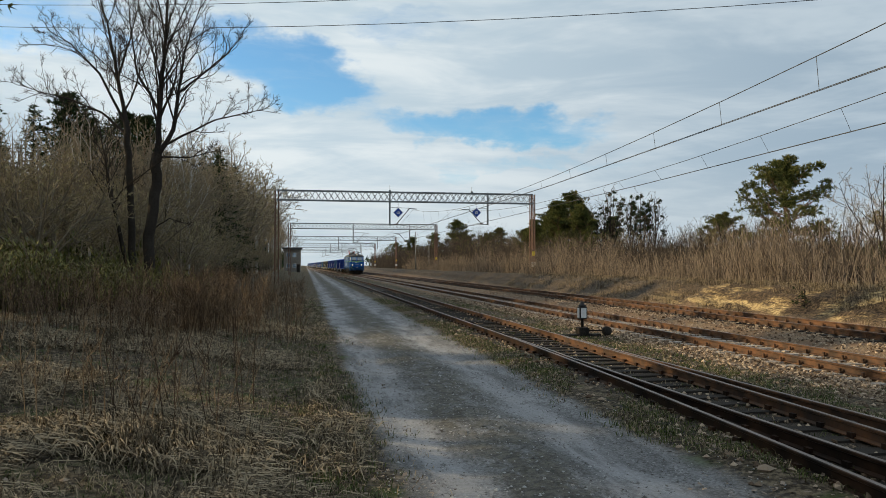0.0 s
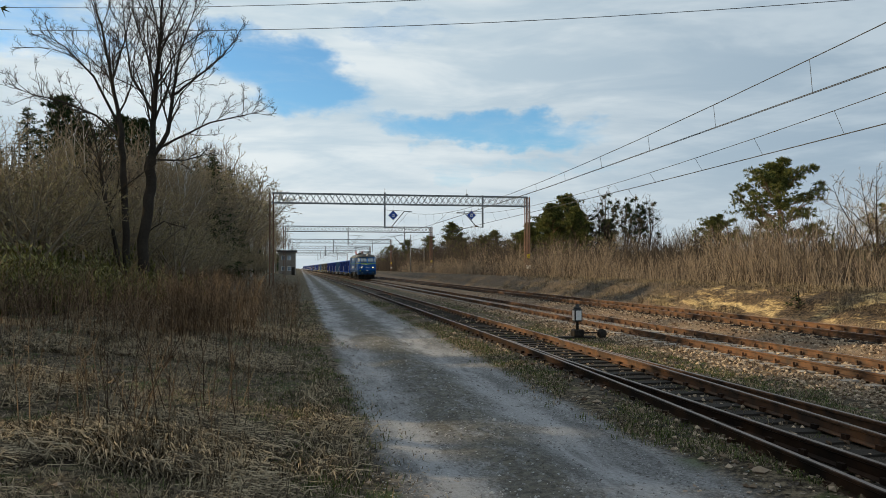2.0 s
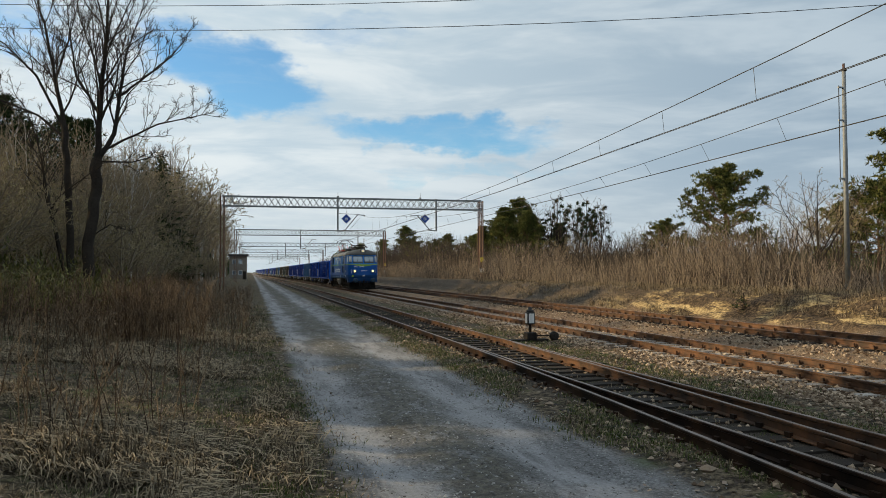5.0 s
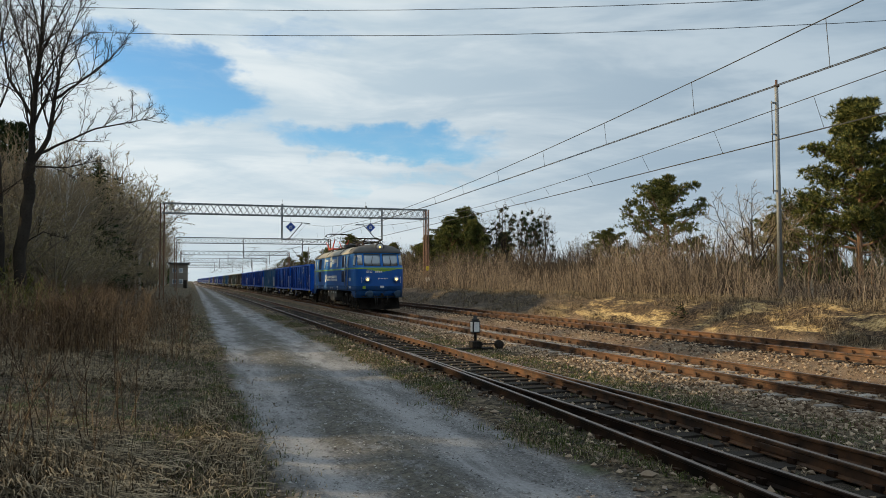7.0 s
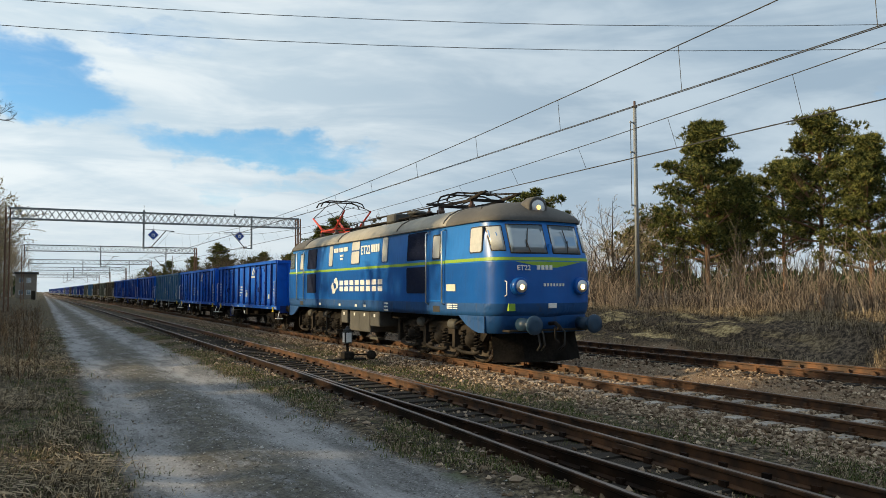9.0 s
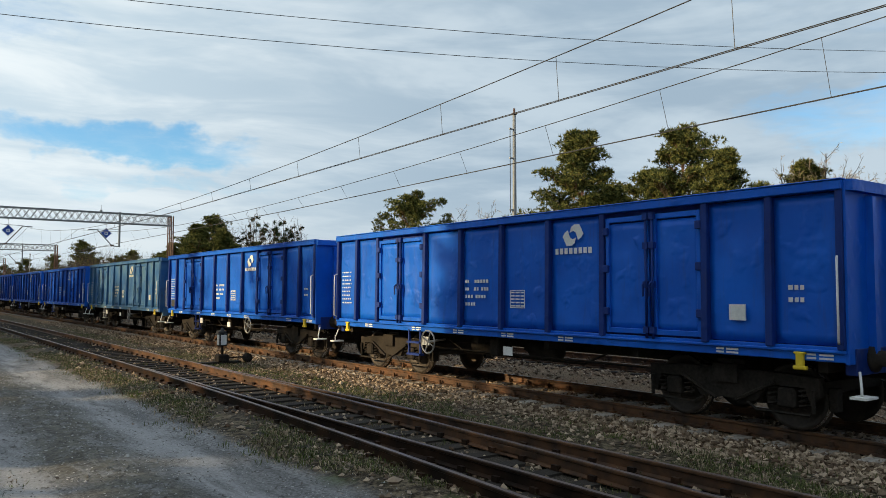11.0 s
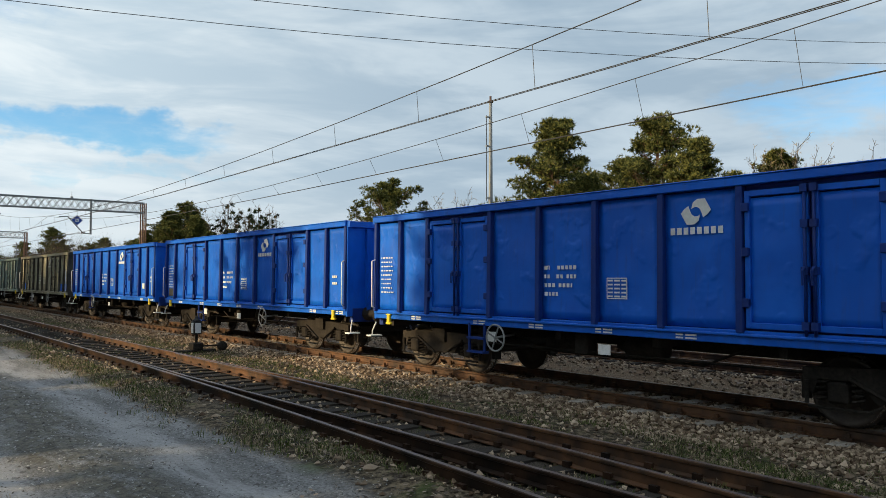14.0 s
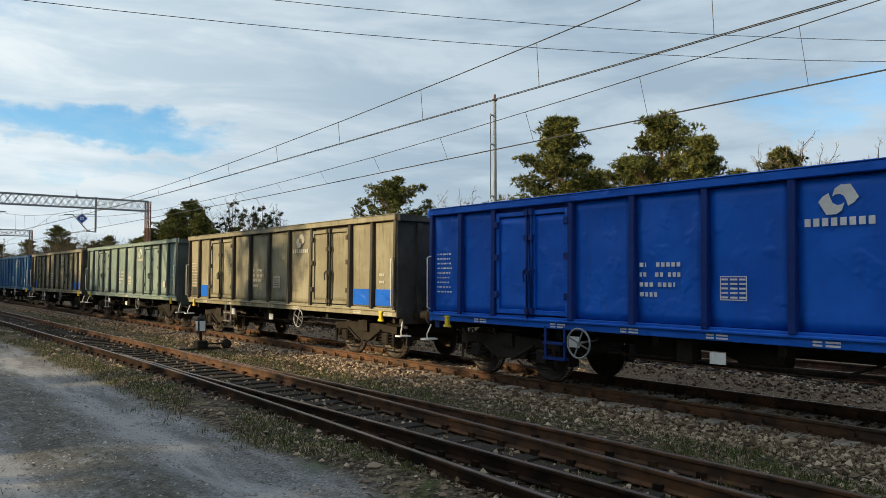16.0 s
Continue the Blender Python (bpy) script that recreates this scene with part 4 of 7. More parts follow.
def wagon(paint, letters, label, seed, patched=None, dark=None):
    """An open high-sided wagon, its near side towards -x."""
    t = thing("open_wagon", label, "wagon", "wagons of the train")
    rng = random.Random(seed)
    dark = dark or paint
    # tan and pale ends take the dark paint: their unlit look is coloured in
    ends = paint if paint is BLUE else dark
    H, Z0, L = 3.30, 1.20, 6.4
    X = -1.40
    amp = 0.030 if paint is BLUE else 0.036
    # near side: panels and door leaves between posts
    y = L
    edges = [L]
    for i, (kind, w) in enumerate(LAYOUT):
        y1 = y - w
        if kind == "p":
            part("side_panel", dented_panel(y1 + 0.05, y - 0.05, Z0 + 0.02, H - 0.16, X, seed * 3.7 + i, amp), paint, t)
            if patched and i in (8, 9, 1):
                boxes("repair_patch", [(X - 0.012, X + 0.006, y1 + 0.09, y - 0.09, Z0 + 0.05, Z0 + 0.42)], patched, t, "blue repainted patch low on the side")
        else:
            for k in range(2):
                a, b = y - w * k / 2 - 0.07 + 0.04 * k, y - w * (k + 1) / 2 + 0.03 + 0.04 * k
                leaf = part("door_leaf", dented_panel(b + 0.05, a - 0.05, Z0 + 0.10, H - 0.32, X - 0.02, seed + i + k * 9, amp * 0.8), paint, t)
                boxes("door_frame", [(X - 0.055, X + 0.005, b, b + 0.07, Z0 + 0.04, H - 0.22), (X - 0.055, X + 0.005, a - 0.07, a, Z0 + 0.04, H - 0.22), (X - 0.055, X + 0.005, b + 0.07, a - 0.07, Z0 + 0.04, Z0 + 0.12), (X - 0.055, X + 0.005, b + 0.07, a - 0.07, H - 0.30, H - 0.22)], paint, leaf, "", 0.006)
                hy = b + 0.03 if k == 0 else a - 0.03
                bm = bmx()
                tube(bm, [(X - 0.085, hy, Z0 - 0.02), (X - 0.085, hy, H - 0.2)], 0.022, 6)
                for z in (Z0 + 0.06, Z0 + 0.75, Z0 + 1.35, H - 0.3):
                    box(bm, X - 0.115, X - 0.05, hy - 0.045, hy + 0.045, z, z + 0.10)
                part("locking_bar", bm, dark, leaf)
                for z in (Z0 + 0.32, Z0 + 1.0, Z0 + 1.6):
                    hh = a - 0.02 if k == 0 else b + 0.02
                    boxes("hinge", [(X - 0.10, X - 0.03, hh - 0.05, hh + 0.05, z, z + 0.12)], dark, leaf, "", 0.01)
                bm = bmx()
                tube(bm, [(X - 0.11, hy, Z0 + 0.85), (X - 0.17, hy, Z0 + 0.80), (X - 0.16, hy, Z0 + 0.62)], 0.018, 5)
                part("door_handle", bm, dark, leaf)
        y = y1
        edges.append(y)
    # on blue wagons the posts' shade is painted with the darker blue
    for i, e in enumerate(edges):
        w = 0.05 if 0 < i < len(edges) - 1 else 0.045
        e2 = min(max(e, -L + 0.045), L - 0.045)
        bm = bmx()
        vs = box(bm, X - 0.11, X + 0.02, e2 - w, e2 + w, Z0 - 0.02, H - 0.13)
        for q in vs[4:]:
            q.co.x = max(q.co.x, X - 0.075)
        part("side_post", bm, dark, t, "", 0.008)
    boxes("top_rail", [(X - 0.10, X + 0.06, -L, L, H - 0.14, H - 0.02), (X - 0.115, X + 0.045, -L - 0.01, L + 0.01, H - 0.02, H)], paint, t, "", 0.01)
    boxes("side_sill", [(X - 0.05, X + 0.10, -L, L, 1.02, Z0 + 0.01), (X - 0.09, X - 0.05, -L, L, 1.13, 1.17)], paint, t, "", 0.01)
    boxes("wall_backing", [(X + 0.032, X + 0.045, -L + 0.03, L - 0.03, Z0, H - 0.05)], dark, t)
    # far side, ends, floor
    boxes("far_side_wall", [(-X, -X + 0.05, -L, L, Z0, H)] + [(-X + 0.05, -X + 0.11, e - 0.05, e + 0.05, Z0, H - 0.1) for e in edges[1:-1]], paint, t)
    boxes("floor", [(X + 0.04, -X, -L + 0.04, L - 0.04, 1.05, 1.18)], GEAR, t)
    for s in (-1, 1):
        a, b = sorted((s * (L - 0.02), s * (L + 0.03)))
        rows = [(X - 0.05, -X + 0.05, a, b, 1.0, H - 0.03)]
        for xx in (-0.9, -0.3, 0.3, 0.9):
            c, d = sorted((s * (L + 0.03), s * (L + 0.13)))
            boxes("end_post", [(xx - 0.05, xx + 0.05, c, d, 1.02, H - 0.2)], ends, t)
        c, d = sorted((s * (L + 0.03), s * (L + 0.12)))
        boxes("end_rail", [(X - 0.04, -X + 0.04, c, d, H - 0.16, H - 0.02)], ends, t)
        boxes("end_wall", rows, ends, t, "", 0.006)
        boxes("headstock", [(-1.3, 1.3, *sorted((s * (L - 0.1), s * (L + 0.05))), 0.86, 1.19)], dark, t, "", 0.01)
        for xx in (-0.875, 0.875):
            turned("buffer", [(0, 0.17), (0.06, 0.17), (0.08, 0.10), (0.36, 0.10), (0.38, 0.075), (0.52, 0.075), (0.54, 0.225), (0.58, 0.225), (0.60, 0.17)] if s > 0 else [(-0.60, 0.17), (-0.58, 0.225), (-0.54, 0.225), (-0.52, 0.075), (-0.38, 0.075), (-0.36, 0.10), (-0.08, 0.10), (-0.06, 0.17), (0, 0.17)], "y", (xx, s * (L + 0.04), 1.06), GEAR, t, "dark round buffer")
        bm = bmx()
        tube(bm, [(0, s * (L + 0.05), 1.03), (0, s * (L + 0.35), 1.0), (0, s * (L + 0.62), 0.92)], 0.045, 6)
        part("coupling", bm, GEAR, t)
        # yellow rope hook, white shunter's grip and hoses
        yy = s * 5.82
        boxes("rope_hook", [(X - 0.10, X - 0.03, yy - 0.05, yy + 0.05, 0.94, 1.12), (X - 0.10, X - 0.03, yy - 0.09, yy + 0.09, 0.90, 0.95), (X - 0.10, X - 0.03, yy - 0.08, yy + 0.08, 1.10, 1.13)], YELLOW, t, "bright yellow rope hook", 0.012)
        bm = bmx()
        tube(bm, [(X - 0.09, s * 6.33, 1.25), (X - 0.16, s * 6.36, 1.28), (X - 0.16, s * 6.36, 2.30), (X - 0.09, s * 6.33, 2.33)], 0.016, 6)
        part("grab_rail", bm, WHITE, t, "thin white grab rail")
        bm = bmx()
        tube(bm, [(X + 0.05, s * 6.5, 0.92), (X - 0.02, s * 6.55, 0.72), (X - 0.02, s * 6.55, 0.62)], 0.016, 6)
        box(bm, X - 0.12, X + 0.18, s * 6.55 - 0.1, s * 6.55 + 0.1, 0.60, 0.63)
        part("shunter_step", bm, WHITE, t, "pale worn shunter's step")
        bm = bmx()
        tube(bm, [(0.3, s * (L + 0.06), 0.9), (0.3, s * (L + 0.25), 0.6), (0.28, s * (L + 0.45), 0.55), (0.2, s * (L + 0.6), 0.75)], 0.028, 6)
        part("brake_hose", bm, BLACK, t)
    wagon_bogie(t, -4.5), wagon_bogie(t, 4.5)
    # underframe: centre sill, trussing, brake gear
    boxes("centre_sill", [(-0.18, 0.18, -6.3, 6.3, 0.74, 1.06)], GEAR, t)
    for q in (-6, -3, -1, 1, 3, 6):
        boxes("cross_bar", [(-1.25, 1.25, q - 0.06, q + 0.06, 0.86, 1.055)], GEAR, t)
    turned("brake_cylinder", [(-0.45, 0.1), (-0.43, 0.17), (0.25, 0.17), (0.30, 0.1), (0.5, 0.04)], "y", (-0.75, -0.4, 0.78), GEAR, t)
    turned("air_tank", [(-0.5, 0.1), (-0.45, 0.18), (0.45, 0.18), (0.5, 0.1)], "y", (-0.6, 1.3, 0.76), GEAR, t)
    boxes("brake_valve", [(-1.15, -0.85, 0.45, 0.72, 0.62, 0.98)], GEAR, t, "", 0.03)
    bm = bmx()
    tube(bm, [(-1.0, -3.2, 0.68), (-1.0, 3.2, 0.66)], 0.018, 5)
    part("brake_rod", bm, GEAR, t)
    bm = bmx()
    tube(bm, [(-0.9, -2.4, 0.95), (-0.9, -1.6, 0.62), (-0.9, 1.8, 0.62), (-0.9, 2.6, 0.95)], 0.02, 5)
    part("pipe", bm, GEAR, t)
    boxes("changeover_plate", [(X - 0.06, X - 0.04, -0.30, -0.06, 0.70, 0.86)], WHITE, t, "white brake changeover plate")
    boxes("changeover_plate", [(X - 0.06, X - 0.04, 2.35, 2.60, 0.74, 0.92)], WHITE, t, "white brake changeover plate")
    # hand brake wheel
    wy = 2.3 if seed == 1 else -1.95
    bm = bmx()
    n = 20
    pts = [(X - 0.12, wy + 0.24 * math.cos(2 * math.pi * i / n), 0.82 + 0.24 * math.sin(2 * math.pi * i / n)) for i in range(n + 1)]
    tube(bm, pts, 0.018, 5)
    for k in range(4):
        a = k * math.pi / 2 + 0.4
        tube(bm, [(X - 0.12, wy, 0.82), (X - 0.12, wy + 0.24 * math.cos(a), 0.82 + 0.24 * math.sin(a))], 0.014, 4)
    tube(bm, [(X - 0.14, wy, 0.82), (X + 0.35, wy, 0.86)], 0.025, 6)
    part("brake_wheel", bm, STEEL, t, "grey spoked hand brake wheel")
    # step under the second door
    for ys in (2.9,):
        bm = bmx()
        for d in (-0.22, 0.22):
            box(bm, X - 0.06, X - 0.02, ys + d - 0.02, ys + d + 0.02, 0.50, 1.06)
        for z in (0.50, 0.76):
            box(bm, X - 0.10, X + 0.04, ys - 0.24, ys + 0.24, z, z + 0.04)
        part("step", bm, CHROME if paint is not BLUE else dark, t, "steel step under the door")
    # markings as plain bars
    face = X - 0.0025
    bm = bmx()
    for k, ws in enumerate(((0.07, 0.02, -0.12, 0.06, 0.06, 0.06, 0.06, 0.06), (0.04, 0.05, -0.1, 0.06, 0.05, -0.03, 0.05, 0.05, 0.05), (0.06, 0.06, 0.06, -0.03, 0.06, 0.06, 0.06, 0.03), (0.07, 0.05, 0.05, 0.05))):
        bars(bm, face, 1.16, 2.06 - 0.15 * k, 0.065, ws, 0.03)
    tagged(part("number_marking", bm, letters, t, "block of painted figures, worn"), kind="stuff")
    bm = bmx()
    for k in range(5):
        bars(bm, face, -0.22, 1.86 - 0.062 * k, 0.026, (0.10, 0.11, 0.09), 0.03)
    box(bm, face - 0.004, face, -0.60, -0.20, 1.905, 1.918)
    box(bm, face - 0.004, face, -0.60, -0.20, 1.585, 1.598)
    box(bm, face - 0.004, face, -0.212, -0.20, 1.598, 1.905)
    box(bm, face - 0.004, face, -0.60, -0.588, 1.598, 1.905)
    part("load_table", bm, letters, t, "small painted load table")
    bm = bmx()
    swirl(bm, face - 0.004, -1.82, 2.86, 0.19)
    part("emblem", bm, letters, t, "round emblem of two curved blades")
    bm = bmx()
    bars(bm, face, -1.40, 2.54, 0.10, (0.075,) * 8, 0.035)
    tagged(part("operator_name", bm, letters, t, "row of painted blocks under the emblem"), kind="stuff")
    bm = bmx()
    for k in range(9):
        bars(bm, face, 6.22, 2.35 - 0.095 * k, 0.028, tuple(rng.uniform(0.03, 0.09) for _ in range(5)), 0.035)
    tagged(part("end_marking", bm, letters, t, "rows of small painted lines"), kind="stuff")
    bm = bmx()
    for k, yy in enumerate((5.0, 3.0, 1.5, 0.0, -1.5, -4.6, -5.9)):
        for j in range(2):
            bars(bm, X - 0.052, yy, 1.09 - 0.045 * j, 0.025, (0.12, 0.18), 0.04)
    tagged(part("sill_marking", bm, letters, t, "small painted lines along the sill"), kind="stuff")
    boxes("notice_plate", [(X - 0.035, X - 0.02, -5.05, -4.80, 1.50, 1.72)] if seed % 2 else [(X - 0.035, X - 0.02, 5.55, 6.1, 1.28, 1.55)], letters if seed % 2 else BLACK, t, "small plate on the side")
    bm = bmx()
    for k in range(2):
        bars(bm, face, -5.65, 1.92 - 0.16 * k, 0.06, (0.06, 0.05, 0.05), 0.025)
    part("small_marking", bm, letters, t, "small painted code")
    return t


# ---- locomotive ----
LOFT = [(1.22, 1.48, 8.78), (1.36, 1.50, 8.90), (1.56, 1.50, 8.95), (2.30, 1.50, 8.96), (2.565, 1.50, 8.94), (2.68, 1.495, 8.91), (3.25, 1.46, 8.72), (3.58, 1.43, 8.60)]
ROOFLOFT = [(3.58, 1.47, 8.68), (3.64, 1.47, 8.68), (3.72, 1.43, 8.62), (3.88, 1.28, 8.40), (4.02, 1.02, 8.12), (4.12, 0.66, 7.85), (4.16, 0.30, 7.60)]


def contour(w, e):
    """Half of the plan, from the middle of the side round the rounded corner to the nose."""
    out = [(w, q) for q in (0.0, 2.0, 4.0, 5.2, 6.2, 7.4)]
    out += [(w, e - 0.78), (w * 0.985, e - 0.62), (w * 0.945, e - 0.44), (w * 0.87, e - 0.29), (w * 0.78, e - 0.20), (w * 0.62, e - 0.14), (w * 0.40, e - 0.085), (w * 0.18, e - 0.03), (0.0, e)]
    return out


def loop(w, e):
    h = contour(w, e)
    a = [(-x, -y) for x, y in h]                       # near side to the front nose
    b = [(x, -y) for x, y in h[-2::-1]]                # front nose to the far side
    c = [(x, y) for x, y in h[1:]]                     # far side to the rear nose
    d = [(-x, y) for x, y in h[-2:0:-1]]
    return a + b + c + d


def shell(rows, grow=0.0, keep=None):
    bm, rings = bmx(), []
    for z, w, e in rows:
        rings.append([bm.verts.new((x, y, z)) for x, y in loop(w + grow, e + grow)])
    n = len(rings[0])
    for a, b in zip(rings, rings[1:]):
        for i in range(n):
            j = (i + 1) % n
            if keep and not keep((a[i].co + a[j].co) / 2):
                continue
            bm.faces.new((a[i], a[j], b[j], b[i])).smooth = True
    return bm, rings


def on_nose(x, z, out=0.0):
    """The front surface at a given half width and height."""
    rows = LOFT
    for (za, wa, ea), (zb, wb, eb) in zip(rows, rows[1:]):
        if z <= zb:
            f = (z - za) / (zb - za)
            w, e = wa + (wb - wa) * f, ea + (eb - ea) * f
            break
    pts = contour(w, e)[::-1]
    ax = abs(x)
    for (x0, y0), (x1, y1) in zip(pts, pts[1:]):
        if x0 <= ax <= x1:
            f = (ax - x0) / max(1e-6, x1 - x0)
            return -(y0 + (y1 - y0) * f) - out
    return -pts[-1][1]


def nose_patch(xs, zs, out, th):
    """A sheet that follows the nose between the given widths and heights."""
    bm = bmx()
    a = [[bm.verts.new((x, on_nose(x, z, out), z)) for x in xs] for z in zs]
    b = [[bm.verts.new((x, on_nose(x, z, out - th), z)) for x in xs] for z in zs]
    for j in range(len(zs) - 1):
        for i in range(len(xs) - 1):
            bm.faces.new((a[j][i], a[j][i + 1], a[j + 1][i + 1], a[j + 1][i])).smooth = True
            bm.faces.new((b[j][i], b[j + 1][i], b[j + 1][i + 1], b[j][i + 1]))
    for j in range(len(zs) - 1):
        bm.faces.new((a[j][0], a[j + 1][0], b[j + 1][0], b[j][0])), bm.faces.new((a[j][-1], b[j][-1], b[j + 1][-1], a[j + 1][-1]))
    for i in range(len(xs) - 1):
        bm.faces.new((a[0][i], b[0][i], b[0][i + 1], a[0][i + 1])), bm.faces.new((a[-1][i], a[-1][i + 1], b[-1][i + 1], b[-1][i]))
    return bm


def side_x(z):
    for (za, wa, _), (zb, wb, _) in zip(LOFT, LOFT[1:]):
        if z <= zb:
            return -(wa + (wb - wa) * (z - za) / (zb - za))
    return -LOFT[-1][1]


def slab(y0, y1, z0, z1, out, th=0.02, inset=0.0):
    """A flat piece lying on the near side."""
    bm = bmx()
    c = 0.045 if min(y1 - y0, z1 - z0) > 0.25 else 0.0
    pts = [(y0 + c, z0), (y1 - c, z0), (y1, z0 + c), (y1, z1 - c), (y1 - c, z1), (y0 + c, z1), (y0, z1 - c), (y0, z0 + c)] if c else [(y0, z0), (y1, z0), (y1, z1), (y0, z1)]
    a = [bm.verts.new((side_x(z) - out, y, z)) for y, z in pts]
    b = [bm.verts.new((side_x(z) - out + th, y, z)) for y, z in pts]
    bm.faces.new(a), bm.faces.new(b[::-1])
    for i in range(len(pts)):
        j = (i + 1) % len(pts)
        bm.faces.new((a[i], b[i], b[j], a[j]))
    return bm


def lettering(name, body, y, z, size, parent, label, nose=False):
    cu = bpy.data.curves.new(name, "FONT")
    cu.body, cu.size, cu.extrude, cu.offset = body, size, 0.002, size * 0.02
    cu.materials.append(WHITE)
    ob = new(name, cu)
    ob.parent = parent
    ob.location = (y, on_nose(y, z, 0.03), z) if nose else (side_x(z) - 0.012, y, z)
    ob.rotation_euler = (radians(90), 0, math.atan2(on_nose(y + 0.5, z) - on_nose(y, z), 0.5)) if nose else (radians(90), 0, radians(-90))
    return tagged(ob, label)


def pantograph(parent, yc, up):
    z0 = 4.34
    t = boxes("pantograph_frame", [(-0.55, 0.55, yc - 0.95, yc - 0.87, z0, z0 + 0.08), (-0.55, 0.55, yc + 0.87, yc + 0.95, z0, z0 + 0.08), (-0.55, -0.47, yc - 0.87, yc + 0.87, z0, z0 + 0.07), (0.47, 0.55, yc - 0.87, yc + 0.87, z0, z0 + 0.07)], RED if up else GEAR, parent, "red raised pantograph" if up else "folded dark pantograph")
    kz, hz = (5.02, 5.54) if up else (4.52, 4.62)
    ky = 1.95 if up else 1.75
    for s in (-1, 1):
        for x in (-0.5, 0.5):
            bm = bmx()
            tube(bm, [(x, yc + s * 0.75, z0 + 0.06), (x * 1.1, yc + s * ky, kz)], [0.055, 0.035], 6)
            part("lower_arm", bm, RED if up else GEAR, t)
            bm = bmx()
            tube(bm, [(x * 1.1, yc + s * ky, kz), (x * 0.75, yc + s * 0.25, hz)], 0.018, 5)
            tube(bm, [(x * 1.1, yc + s * ky, kz), (-x * 0.5, yc + s * (0.95 if up else 1.0), (kz + hz) / 2)], 0.012, 4)
            part("upper_arm", bm, GEAR, t)
        bm = bmx()
        tube(bm, [(-0.95, yc + s * 0.28, hz - 0.22), (-0.85, yc + s * 0.28, hz - 0.05), (-0.6, yc + s * 0.28, hz + 0.03), (0.6, yc + s * 0.28, hz + 0.03), (0.85, yc + s * 0.28, hz - 0.05), (0.95, yc + s * 0.28, hz - 0.22)], 0.028, 6)
        part("contact_strip", bm, GEAR, t)
    for x in (-0.5, 0.5):
        for s in (-1, 1):
            ob = turned("insulator", [(4.06, 0.05), (4.08, 0.10), (4.14, 0.10), (4.16, 0.06), (4.19, 0.10), (4.25, 0.10), (4.27, 0.06), (4.345, 0.05)], "z", (x, yc + s * 0.9, 0), CERAMIC, parent, "", 10)


def loco_bogie(parent, yc):
    bm = bmx()
    for s in (-1, 1):
        x0, x1 = sorted((s * 0.98, s * 1.12))
        prof = [(-2.55, 0.78), (-2.35, 0.58), (-2.05, 0.70), (2.05, 0.70), (2.35, 0.58), (2.55, 0.78), (2.5, 1.02), (-2.5, 1.02)]
        a = [bm.verts.new((x0, yc + p, z)) for p, z in prof]
        b = [bm.verts.new((x1, yc + p, z)) for p, z in prof]
        for i in range(len(prof)):
            j = (i + 1) % len(prof)
            bm.faces.new((a[i], a[j], b[j], b[i]))
        bm.faces.new(a), bm.faces.new(b)
    for d in (-2.5, -0.9, 0.9, 2.5):
        box(bm, -1.0, 1.0, yc + d - 0.1, yc + d + 0.1, 0.68, 1.0)
    t = part("bogie", bm, GEAR, parent, "grimy three-axle bogie")
    for d in (-1.75, 0.0, 1.75):
        shared("wheelset", LOCO_WHEEL, t, pose(0, yc + d, 0.625))
        for s in (-1, 1):
            bm = bmx()
            lathe(bm, [(1.0, 0.2), (1.14, 0.22), (1.17, 0.15), (1.24, 0.13), (1.25, 0.05)] if s > 0 else [(-1.25, 0.05), (-1.24, 0.13), (-1.17, 0.15), (-1.14, 0.22), (-1.0, 0.2)], "x", 14)
            ob = part("axlebox", bm, GEAR, t)
            ob.location = (0, yc + d, 0.60)
            for q in (-0.36, 0.36):
                bm = bmx()
                spring(bm, s * 1.12, yc + d + q, 0.42, 0.86, 0.10, 5, 0.022)
                part("coil_spring", bm, GEAR, t)
                boxes("spring_seat", [(*sorted((s * 1.0, s * 1.25)), yc + d + q - 0.13, yc + d + q + 0.13, 0.36, 0.43)], GEAR, t, "", 0.01)
            # curved equalising arm, brake hanger
            bm = bmx()
            tube(bm, [(s * 1.2, yc + d - 0.62, 0.34), (s * 1.2, yc + d - 0.3, 0.27), (s * 1.2, yc + d + 0.3, 0.27), (s * 1.2, yc + d + 0.62, 0.34)], 0.05, 6)
            part("equaliser", bm, GEAR, t)
            bm = bmx()
            box(bm, *sorted((s * 1.02, s * 1.22)), yc + d + 0.70, yc + d + 0.84, 0.36, 1.05)
            tube(bm, [(s * 1.2, yc + d + 0.78, 0.9), (s * 1.24, yc + d + 0.5, 1.02), (s * 1.2, yc + d + 0.2, 1.1)], 0.035, 6)
            part("brake_hanger", bm, GEAR, t)
    for q in (-0.95, 0.95):
        turned("brake_cylinder", [(-0.2, 0.08), (-0.18, 0.14), (0.18, 0.14), (0.2, 0.08)], "y", (-1.16, yc + q, 0.98), BOX_GREY, t)
    return t


BUFFER = painted("grimy_blue_buffer", (0.012, 0.035, 0.07), (0.02, 0.05, 0.09), worn=0.6)


